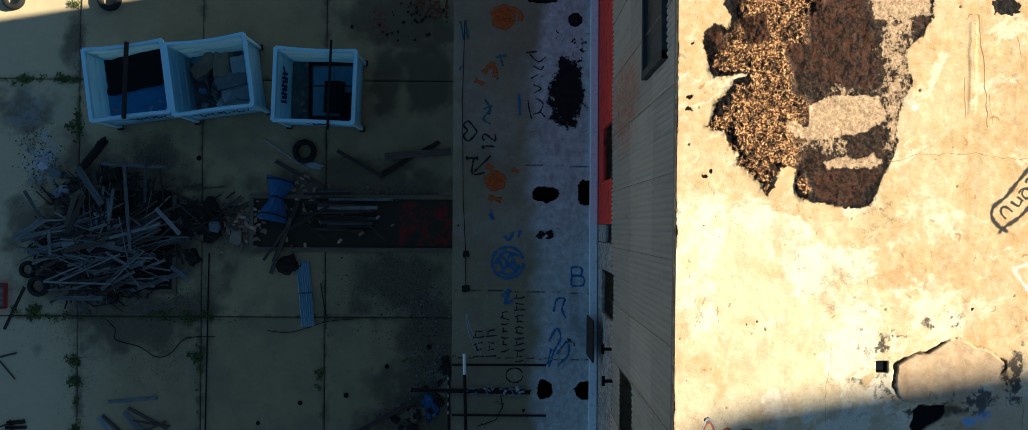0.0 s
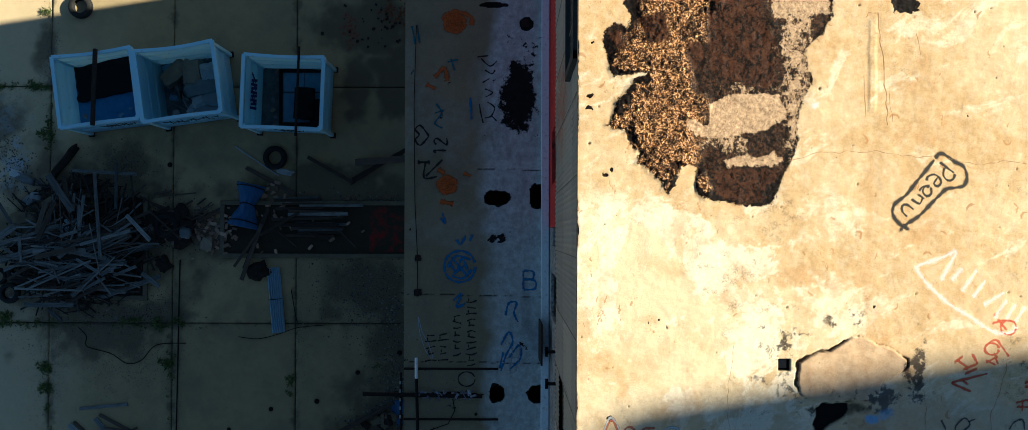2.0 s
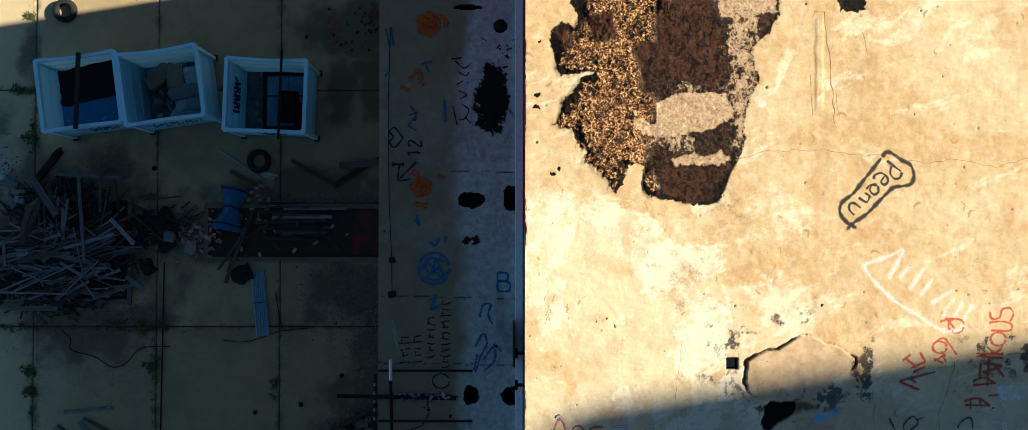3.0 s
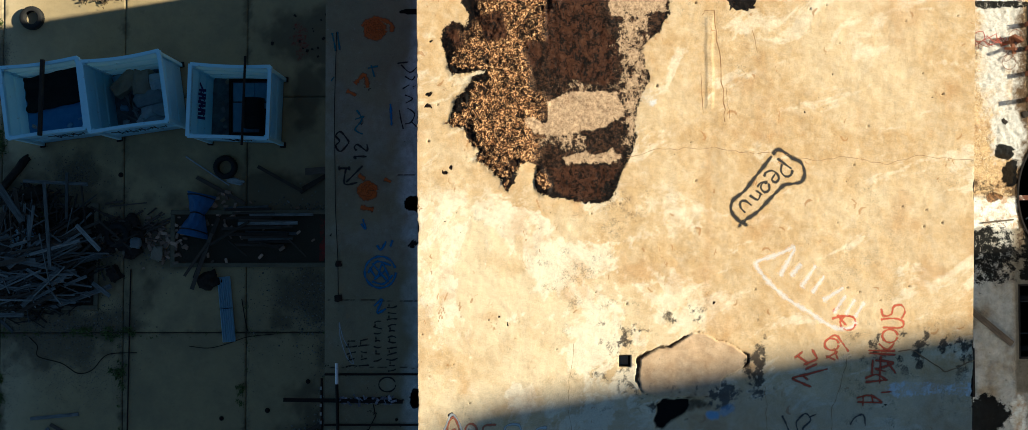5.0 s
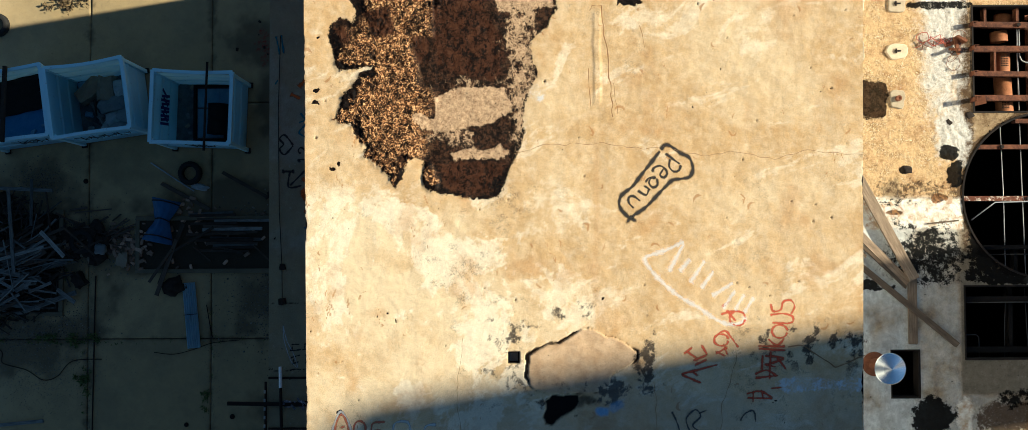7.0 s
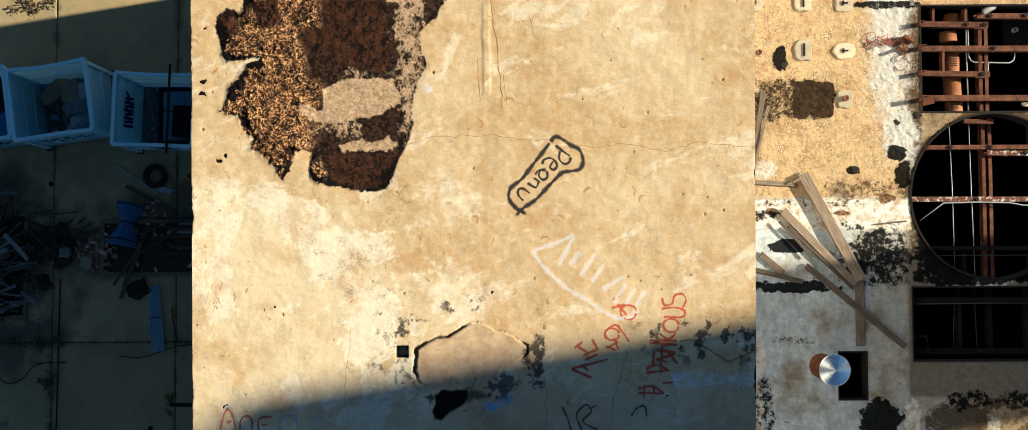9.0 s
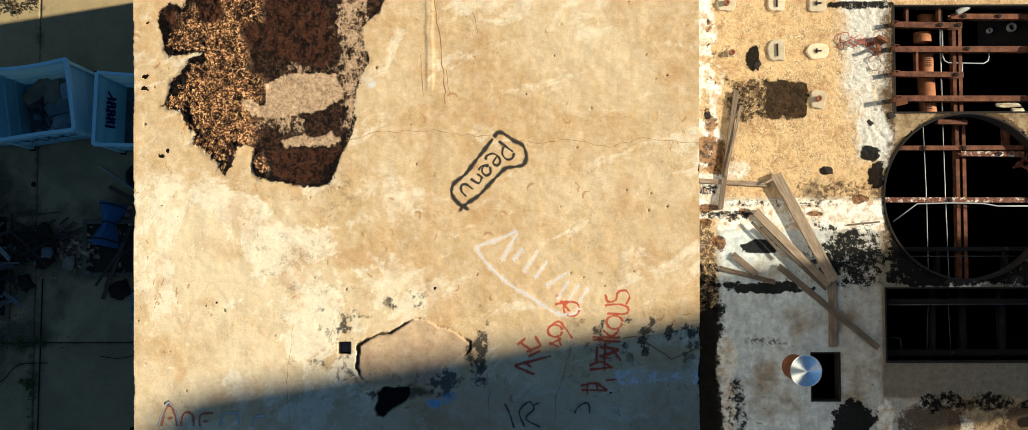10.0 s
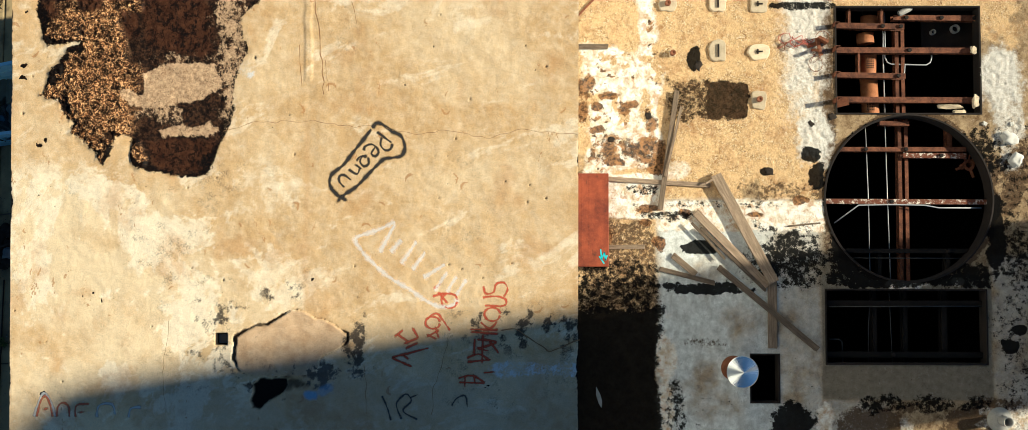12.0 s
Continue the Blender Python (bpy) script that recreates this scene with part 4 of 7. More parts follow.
RED = k.done(k.mix(k.ramp(k.noise(6, 6, 0.7), (0.32, 0.0), (0.48, 1.0)), (0.05, 0.015, 0.014), (0.70, 0.045, 0.035)), k.noise(30, 5, 0.7), 0.4, 0.02)
k = Mat("flaking_teal_boards", 0.8)
FLAKE = k.done(k.mix(k.ramp(k.noise(11, 6, 0.8), (0.40, 0.0), (0.60, 1.0)), k.mix(k.noise(4, 4), (0.05, 0.13, 0.16), (0.20, 0.05, 0.03)), (0.62, 0.60, 0.55)), k.noise(40, 5, 0.7), 0.5, 0.02)
band = thing("wall_band", "red and teal flaking panels under the cladding", "wall", kind="structure")
for y0, y1, z0, z1, m_ in ((1.80, NORTH, DECK, 14.35, RED), (0.86, 1.80, DECK, 12.60, RED), (0.09, 0.86, DECK, 14.3, RED), (-0.23, 0.09, DECK, 13.1, FLAKE), (-0.72, -0.23, DECK, 14.3, FLAKE),
                           (-1.50, -0.72, DECK, 12.4, FLAKE), (SOUTH, -1.50, DECK, 14.35, FLAKE)):
    part("panel", boxed(0.05, y1 - y0 - 0.01, z1 - z0, pose(RX0 + 0.10, (y0 + y1) / 2, z0)), m_, band)

# west window
GLASSY = Mat("dusty_window_glass", 0.25, 0, 0.6)
GLASSY = GLASSY.done(GLASSY.mix(GLASSY.noise(3, 5), (0.03, 0.035, 0.035), (0.10, 0.11, 0.11)))
FRAME = simple("grey_weathered_window_wood", (0.03, 0.03, 0.03), (0.09, 0.09, 0.085), 4, 0.85)
win = thing("window_1", "grey wooden window with dusty panes", "window", pose(RX0 + 0.06, (WINDOW[0] + WINDOW[1]) / 2, WINDOW[2]), kind="structure")
wy, wz = WINDOW[1] - WINDOW[0], WINDOW[3] - WINDOW[2]
frame_bm = bmesh.new()
for yy in (-wy / 2 + 0.05, 0.25, wy / 2 - 0.05):
    box(frame_bm, 0.09, 0.09, wz, pose(0, yy, 0))
for z in (0, wz - 0.1):
    box(frame_bm, 0.085, wy, 0.1, pose(0, 0, z))
part("window_frame", frame_bm, FRAME, win)
for y0, y1 in ((-wy / 2 + 0.1, 0.205), (0.295, wy / 2 - 0.1)):
    part("pane", boxed(0.01, y1 - y0, wz - 0.2, pose(0.02, (y0 + y1) / 2, 0.1)), GLASSY, win)

# flashing at the foot of the wall, a dark board that leans there, wall brackets
k = Mat("white_painted_flashing", 0.5)
WHITE = k.done(k.mix(k.ramp(k.noise(14, 6, 0.7), (0.30, 0.0), (0.46, 1.0)), (0.60, 0.59, 0.57), (0.92, 0.93, 0.94)), k.noise(40, 4), 0.2, 0.01)
tagged(part("trim_flashing", boxed(0.15, NORTH - SOUTH, 0.09, pose(RX0 - 0.015, (NORTH + SOUTH) / 2, DECK + 0.015), 0.01), WHITE), "chipped white flashing strip at the wall's foot", "flashing", kind="structure")
DARKWOOD = simple("blackened_board", (0.012, 0.010, 0.009), (0.05, 0.035, 0.025), 6, 0.85)
tagged(part("leaning_board", boxed(0.03, 0.75, 1.25, pose(RX0 - 0.12, -2.0, DECK + 0.02, 0, 0.8, 0), 0.006), DARKWOOD), "charred dark board leaning against the head house wall", "board")
for y, z in ((-2.45, 14.45), (-3.35, 14.6), (-1.95, 14.3)):
    b = boxed(0.16, 0.05, 0.05, pose(0, 0, 0))
    box(b, 0.05, 0.16, 0.05, pose(-0.07, 0, 0))
    part("wall_bracket", b, DARKSTEEL, west, m=pose(-0.09, y, z))

# the taller leg tower farther along the silo row, whose shade lies across the roofs
tower = thing("elevator_tower", "tall cream corrugated elevator tower beyond the deck", "tower", pose(26.3, 0.25, 0, 0, 0, 8.8))
part("tower_wall", boxed(3.4, 3.49, 34.6), CLAD, tower)
roof_bm = bmesh.new()
eaves = [roof_bm.verts.new((x, y, 34.6)) for x, y in ((-1.7, -1.75), (1.7, -1.75), (1.7, 1.75), (-1.7, 1.75))]
ridge = [roof_bm.verts.new((-0.4, 0.0, 36.9)), roof_bm.verts.new((0.4, 0.0, 36.9))]
for q in ((eaves[0], eaves[1], ridge[1], ridge[0]), (eaves[1], eaves[2], ridge[1]), (eaves[2], eaves[3], ridge[0], ridge[1]), (eaves[3], eaves[0], ridge[0]), eaves[::-1]):
    roof_bm.faces.new(q)
part("tower_roof", roof_bm, RUST, tower)


# ---- yard ----
def on_yard(px, py):
    """Plan place in the yard from survey units."""
    return -12.51 + (px - 120) * 0.01918, 0.82 + (300 - py) * 0.01922


k = Mat("packed_soil", 0.95)
SOIL = k.done(k.mix(k.noise(2.5, 7, 0.7), (0.045, 0.038, 0.028), (0.12, 0.10, 0.075)), k.noise(40, 6, 0.7), 0.6, 0.03)
gbm = bmesh.new()
bmesh.ops.create_grid(gbm, x_segments=8, y_segments=8, size=1500)
tagged(part("ground", gbm, SOIL, m=pose(0, 0, -0.06)), "bare packed soil that reaches the horizon", "ground", kind="structure")

JX = [-23.4, -19.77, -16.13, -12.51, -8.90, -5.28, -0.98]
JY = [-16.6, -9.6, -2.67, 4.27, 11.2, 18.2]


def yard_masks():
    def near_joint(x, y):
        d = np.full(x.shape, 1e9)
        for a in JX:
            d = np.minimum(d, np.abs(x - a))
        for b in JY:
            d = np.minimum(d, np.abs(y - b))
        return d

    def dirt(x, y):
        f = fbm(x, y, 2.2, 501, 6, 0.7)
        d = 0.8 * step(0.07 + 0.42 * f - near_joint(x, y), -0.04, 0.16)
        for px, py, rx, ry, n in ((175, 380, 2.2, 1.9, 11), (600, 430, 1.3, 1.1, 0), (660, 520, 0.8, 2.2, 1), (180, 360, 2.7, 2.6, 2), (330, 340, 1.4, 0.9, 3), (235, 240, 0.7, 0.5, 4), (40, 170, 0.8, 0.7, 5),
                                  (270, 470, 1.2, 0.5, 6), (640, 620, 1.6, 1.2, 7), (540, 300, 2.6, 1.1, 8), (110, 60, 0.35, 0.8, 9), (610, 30, 1.5, 0.8, 12), (650, 110, 0.9, 1.3, 13), (590, 130, 0.5, 1.0, 14), (200, 500, 1.5, 0.6, 10)):
            d = np.maximum(d, 0.85 * blob(x, y, *on_yard(px, py), rx, ry, 510 + n, 1.0, 1.6, 0.35))
        return d

    def powder(x, y):
        return np.maximum(blob(x, y, *on_yard(66, 242), 0.38, 0.55, 531, 1.3, 4, 0.7), 0.35 * blob(x, y, *on_yard(45, 170), 0.6, 0.6, 532, 1.5, 4, 0.5)) * step(fbm(x, y, 8, 533) + 0.2, 0, 0.3)

    def damp(x, y):
        # random darker patches, and darker towards the silo
        return np.clip(0.8 * step(fbm(x, y, 0.8, 541), 0.08, 0.35) + step(fbm(x, y, 5, 542), 0.42, 0.5) + 0.7 * step(x + 6.2 + 1.4 * fbm(x, y, 0.7, 543), -1.0, 3.0), 0, 1)

    def red(x, y):
        return blob(x, y, *on_yard(640, 345), 0.8, 0.6, 551, 1.0, 3, 0.2) + blob(x, y, *on_yard(575, 30), 0.25, 0.4, 552, 1.6, 5, 0.1)

    def sandy(x, y):
        # the slabs get paler towards the west
        return 0.92 * step(-x - 10.9 + 1.6 * fbm(x, y, 0.5, 571), -1.0, 3.2)

    return dict(dirt=dirt, powder=powder, damp=damp, red=red, sandy=sandy)


YARD = yard_masks()


def yard_material():
    k = Mat("yard_concrete", 0.9, 0, 0.25)
    fine, mid = k.noise(55, 5, 0.7), k.noise(5, 7, 0.65)
    c = k.mix(mid, (0.385, 0.285, 0.14), (0.495, 0.38, 0.195))
    c = k.mix(1.0, c, k.ramp(k.rand(), (0.0, 0.88), (1.0, 1.08)), "MULTIPLY")
    c = k.mix(k.ramp(k.noise(1.1, 9, 0.7), (0.45, 0.0), (0.65, 0.5)), c, (0.25, 0.206, 0.122))
    c = k.mix(k.math("MULTIPLY", k.attr("damp"), 0.40), c, (0.20, 0.165, 0.102))
    c = k.mix(k.attr("sandy"), c, k.mix(mid, (0.60, 0.47, 0.27), (0.74, 0.60, 0.37)))
    c = k.mix(k.math("MULTIPLY", k.attr("dirt"), 0.85), c, k.mix(fine, (0.028, 0.022, 0.014), (0.15, 0.12, 0.078)))
    c = k.mix(k.ramp(fine, (0.60, 0.0), (0.70, 0.75)), c, (0.035, 0.028, 0.018))
    c = k.mix(k.ramp(k.noise(16, 9, 0.85), (0.60, 0.0), (0.66, 0.7)), c, (0.04, 0.032, 0.02))
    c = k.mix(k.math("MULTIPLY", k.attr("powder"), 0.75), c, (0.52, 0.56, 0.60))
    c = k.mix(k.math("MULTIPLY", k.attr("red"), k.ramp(k.noise(9, 5, 0.7), (0.45, 0.0), (0.6, 0.8))), c, (0.22, 0.025, 0.02))
    return k.done(c, k.noise(45, 6, 0.7), 0.3, 0.015)


YARD_MAT = yard_material()
pavement = thing("pavement", "grey concrete yard slabs with weedy joints", "pavement", kind="structure")
for i in range(len(JX) - 1):
    for j in range(len(JY) - 1):
        x0, x1, y0, y1 = JX[i] + 0.011, JX[i + 1] - 0.011, JY[j] + 0.011, JY[j + 1] - 0.011
        seen = JX[i + 1] > -16.0 and -9 < y1 and y0 < 9
        n = 0.05 if seen else 1.0
        gx = np.concatenate([[x0], np.linspace(x0 + 0.006, x1 - 0.006, int((x1 - x0) / n) + 2), [x1]])
        gy = np.concatenate([[y0], np.linspace(y0 + 0.006, y1 - 0.006, int((y1 - y0) / n) + 2), [y1]])

        def slab_z(x, y, a=x0, b=x1, c=y0, d=y1, s=i * 7 + j):
            e = np.minimum(np.minimum(x - a, b - x), np.minimum(y - c, d - y))
            tilt = 0.006 * ((s * 37 % 11) / 11 - 0.5)
            return np.where(e < 0.003, -0.07, tilt + 0.003 * fbm(x, y, 3, 560 + s) - 0.02 * np.exp(-e / 0.02) * (0.3 + fbm(x, y, 4, 561)))

        sheet("slab", gx, gy, slab_z, YARD, YARD_MAT).parent = pavement

# ---- pits with kerbs ----
CURB = simple("worn_kerb_concrete", (0.12, 0.10, 0.062), (0.215, 0.18, 0.115), 3, 0.9)
k = Mat("scorched_pit_fill", 0.95)
PITFILL = k.done(k.mix(k.ramp(k.noise(2.2, 9, 0.75), (0.48, 0.0), (0.6, 1.0)), k.mix(k.noise(30, 7, 0.8), (0.022, 0.018, 0.012), (0.085, 0.068, 0.043)), k.mix(k.noise(20, 5), (0.16, 0.018, 0.014), (0.34, 0.034, 0.028))), k.noise(35, 6, 0.75), 0.7, 0.03)
k = Mat("black_pit_fill", 0.95)
PITBLACK = k.done(k.mix(k.noise(12, 6, 0.7), (0.014, 0.011, 0.008), (0.055, 0.044, 0.03)), k.noise(35, 6, 0.75), 0.7, 0.03)


k = Mat("gritty_pit_fill", 0.95)
PITGRIT = k.done(k.mix(k.noise(30, 7, 0.8), (0.022, 0.018, 0.012), (0.085, 0.068, 0.043)), k.noise(35, 6, 0.75), 0.7, 0.03)


def pit(label, x0, x1, y0, y1, fill):
    t = thing("kerbed_pit", label, "pit", pose((x0 + x1) / 2, (y0 + y1) / 2, 0))
    w, d, kw = x1 - x0, y1 - y0, 0.13
    part("fill", boxed(w, d, 0.05, pose(0, 0, -0.02)), fill if fill is PITBLACK else PITGRIT, t)
    if fill is not PITBLACK:
        part("painted_fill", boxed(1.9, d * 0.92, 0.05, pose(w / 2 - 0.98, 0, -0.015)), fill, t, "red painted patch")
    for sx, sy, cx, cy in ((w + 2 * kw, kw, 0, d / 2 + kw / 2), (w + 2 * kw, kw, 0, -d / 2 - kw / 2), (kw, d, w / 2 + kw / 2, 0), (kw, d, -w / 2 - kw / 2, 0)):
        part("kerb", boxed(sx, sy, 0.12, pose(cx, cy, -0.03), 0.015), CURB, t)
    return t


pit("long concrete-kerbed pit with scorched red fill", -7.37, -1.20, -0.62, 0.80, PITFILL)
pit("square concrete-kerbed pit under the timber heap", -12.1, -9.75, -1.86, 1.0, PITBLACK)

# ---- steel bins ----
k = Mat("white_painted_steel", 0.35, 0, 0.8)
BINWHITE = k.done(k.mix(k.ramp(k.noise(7, 6, 0.75), (0.60, 0.0), (0.72, 0.7)), k.mix(k.noise(1.5, 4), (0.50, 0.77, 0.92), (0.64, 0.88, 0.98)), (0.14, 0.14, 0.14)), k.noise(30, 4), 0.15, 0.01)
BINFLOOR = simple("dark_bin_floor", (0.05, 0.055, 0.055), (0.20, 0.22, 0.22), 5, 0.8)
PURPLE = simple("purple_spray_paint", (0.02, 0.012, 0.09), (0.04, 0.02, 0.16), 8, 0.6)
BLACKPAINT = simple("black_spray_paint", (0.008, 0.008, 0.009), (0.02, 0.02, 0.02), 8, 0.6)
BIN_H = 2.2


def ribbed(length, height, deep=0.035):
    """A pressed steel side with two level ribs, along x, thickness along y."""
    bm = bmesh.new()
    zs = [(0, 0)]
    for f in (0.36, 0.70):
        zs += [(f * height - 0.11, 0), (f * height - 0.07, deep), (f * height + 0.07, deep), (f * height + 0.11, 0)]
    zs.append((height, 0))
    rows = [[bm.verts.new((sx * length / 2, y, z)) for z, y in zs] for sx in (-1, 1)]
    for a in range(len(zs) - 1):
        bm.faces.new((rows[0][a], rows[1][a], rows[1][a + 1], rows[0][a + 1]))
    bmesh.ops.solidify(bm, geom=bm.faces[:], thickness=0.006)
    return bm


def steel_bin(label, cx, cy, turn, w, d, bent):
    t = thing("steel_bin", label, "bin", pose(cx, cy, 0.05, 0, 0, turn), group="open steel bins in the yard")
    side, front = ribbed(w - 0.1, BIN_H - 0.12), ribbed(d - 0.1, BIN_H - 0.12)
    part("side_panel", side, BINWHITE, t, m=pose(0, d / 2 - 0.07, 0.06))
    part("side_panel", ribbed(w - 0.1, BIN_H - 0.12), BINWHITE, t, m=pose(0, -d / 2 + 0.07, 0.06, 0, 0, 180))
    part("end_panel", front, BINWHITE, t, m=pose(-w / 2 + 0.07, 0, 0.06, 0, 0, 90))
    part("end_panel", ribbed(d - 0.1, BIN_H - 0.12), BINWHITE, t, m=pose(w / 2 - 0.07, 0, 0.06, 0, 0, -90))
    part("floor_plate", boxed(w - 0.14, d - 0.14, 0.05, pose(0, 0, 0.02)), BINFLOOR, t)
    for sx in (-1, 1):
        for sy in (-1, 1):
            part("corner_post", boxed(0.11, 0.11, BIN_H - 0.06, pose(sx * (w / 2 - 0.05), sy * (d / 2 - 0.05), 0), 0.012), BINWHITE, t)
            part("foot", boxed(0.16, 0.16, 0.08, pose(sx * (w / 2 - 0.03), sy * (d / 2 - 0.03), -0.05), 0.012), DARKSTEEL, t)
    # rim: each rail sags or bows a little
    for n, (a, b) in enumerate((((-w / 2, d / 2), (w / 2, d / 2)), ((-w / 2, -d / 2), (w / 2, -d / 2)), ((-w / 2, -d / 2), (-w / 2, d / 2)), ((w / 2, -d / 2), (w / 2, d / 2)))):
        bm = bmesh.new()
        wide, tall, rows = (0.045 if n < 2 else 0.05), 0.11 + 0.004 * n, []
        for s in range(9):
            f = s / 8
            bow, sag = bent[n] * math.sin(math.pi * f), 0.25 * abs(bent[n]) * math.sin(math.pi * f)
            x, y, z = a[0] + (b[0] - a[0]) * f, a[1] + (b[1] - a[1]) * f, BIN_H - 0.11 - sag
            ox, oy = (0, wide) if n < 2 else (wide, 0)
            x, y = (x, y + bow) if n < 2 else (x + bow, y)
            rows.append([bm.verts.new((x + i * ox, y + i * oy, z + j * tall)) for i, j in ((-1, 0), (1, 0), (1, 1), (-1, 1))])
        for r0, r1 in zip(rows, rows[1:]):
            for i in range(4):
                bm.faces.new((r0[i], r0[(i + 1) % 4], r1[(i + 1) % 4], r1[i]))
        bm.faces.new(rows[0])
        bm.faces.new(rows[-1][::-1])
        bmesh.ops.recalc_face_normals(bm, faces=bm.faces[:])
        part("rim_rail", bm, BINWHITE, t)
    return t


bin_a = steel_bin("white steel bin full of black matting and blue panels", -10.38, 3.95, 7.5, 2.16, 1.98, (-0.05, 0.03, 0, 0))
bin_b = steel_bin("white steel bin half full of sacks and rubble", -8.13, 4.13, 8.0, 2.16, 1.98, (-0.06, 0.03, 0.0, 0.02))
bin_c = steel_bin("white steel bin holding a blue panel and a black drum", -5.25, 3.85, -2.0, 2.2, 2.0, (-0.04, 0.02, 0, 0.0))

# hand-drawn marks on the bins
for t, spans, y in ((bin_b, (-0.6, -0.42, -0.28, -0.05, 0.05, 0.3, 0.42, 0.7), -0.97), (bin_c, (-0.15, -0.05, 0.02, 0.12, 0.2, 0.4), -0.98), (bin_a, (-0.1, 0.05, 0.15, 0.3, 0.4, 0.62), -0.97)):
    bm = bmesh.new()
    for n, (a, b) in enumerate(zip(spans[::2], spans[1::2])):
        for u, z, h, lean in ((a, 0.95, 0.6, 6), ((a + b) / 2, 1.0 - 0.1 * (n % 2), 0.55, -24), (b, 1.05, 0.4, 12), ((a + b) / 2, 1.2, 0.16, 80)):
            box(bm, 0.022, 0.012, h, pose(u, y, z, 0, lean, 0))
    front_panel = [c for c in t.children if c.name.startswith("side_panel")][1]
    part("scrawl", bm, BLACKPAINT, front_panel, "black scrawl", m=front_panel.matrix_basis.inverted())
bm = bmesh.new()
for n, yy in enumerate((-0.30, -0.08, 0.14, 0.36)):
    for u, z, h, lean in ((-0.07, 1.0, 0.7, 4), (0.0, 1.1 + 0.1 * (n % 2), 0.45, -25), (0.07, 1.0, 0.65, 7)):
        box(bm, 0.012, 0.075, h, pose(-0.975, yy + u, z, lean, 0, 0))
inner = [c for c in bin_c.children if c.name.startswith("end_panel")][0]
part("scrawl", bm, PURPLE, inner, "purple scrawl", m=inner.matrix_basis.inverted())

# what the bins hold
MAT_BLACK = simple("black_rubber_matting", (0.006, 0.006, 0.006), (0.02, 0.018, 0.016), 6, 0.9)
BLUEPANEL = simple("faded_blue_panel", (0.06, 0.16, 0.34), (0.12, 0.26, 0.46), 4, 0.6)
PALEPANEL = simple("pale_blue_panel", (0.16, 0.26, 0.38), (0.30, 0.42, 0.54), 4, 0.6)
SACK = simple("pale_woven_sack", (0.30, 0.31, 0.31), (0.52, 0.53, 0.52), 5, 0.9, per="object")
CARD = simple("weathered_cardboard", (0.24, 0.19, 0.13), (0.38, 0.31, 0.22), 5, 0.9)
OLDWOOD = simple("grey_weathered_timber", (0.045, 0.043, 0.038), (0.42, 0.415, 0.385), 3, 0.9, 0, 50, 0.5, "object", (1, 9, 9))
BROWNWOOD = simple("brown_weathered_timber", (0.05, 0.038, 0.028), (0.15, 0.115, 0.085), 3, 0.9, 0, 50, 0.5, "object", (1, 9, 9))


def lump(sx, sy, sz, seed, amount=0.12, cuts=3):
    """A crumpled block standing on z = 0."""
    bm = bmesh.new()
    bmesh.ops.create_cube(bm, size=1, matrix=Matrix.Translation((0, 0, 0.5)))
    bmesh.ops.subdivide_edges(bm, edges=bm.edges[:], cuts=cuts, use_grid_fill=True)
    for v in bm.verts:
        p = v.co - Vector((0, 0, 0.5))
        p = p.lerp(p.normalized() * 0.62, 0.35)
        n = noise.noise_vector(p * 2.3 + Vector((seed * 3.1, seed, 0)))
        v.co = Vector(((p.x + amount * n.x) * sx, (p.y + amount * n.y) * sy, max(0.0, (p.z + 0.5 + amount * n.z) * sz)))
    return bm


A, B, C = (b.matrix_basis for b in (bin_a, bin_b, bin_c))
tagged(part("insulated_panel", boxed(1.75, 1.6, 1.15, pose(0, -0.06, 0.08), 0.03), BLUEPANEL, m=A), "thick blue insulated panel lying inside a bin", "panel")
mat = bmesh.new()
bmesh.ops.create_grid(mat, x_segments=24, y_segments=14, size=0.5)
for v in mat.verts:
    x, y = v.co.x, v.co.y * 1.25
    wob_ = noise.noise(Vector((x * 3, y * 3, 1)))
    v.co = Vector((x * 1.65 + 0.08 * noise.noise(Vector((y * 5, 3, 0))), 0.36 + y * 0.8 + 0.1 * noise.noise(Vector((x * 4, 7, 0))) + 0.12 * x, 1.30 + 0.07 * wob_))
bmesh.ops.solidify(mat, geom=mat.faces[:], thickness=0.05)
tagged(part("rubber_mat", mat, MAT_BLACK, m=A, smooth=True), "crumpled black rubber matting on blue panels", "mat")
tagged(part("beam", boxed(0.10, 2.1, 0.12, pose(0.0, 0.0, BIN_H + 0.002, 0, 0, -9), 0.012), DARKWOOD, m=A), "brown timber beam laid across a bin's rim", "beam")
rng = random.Random(5)
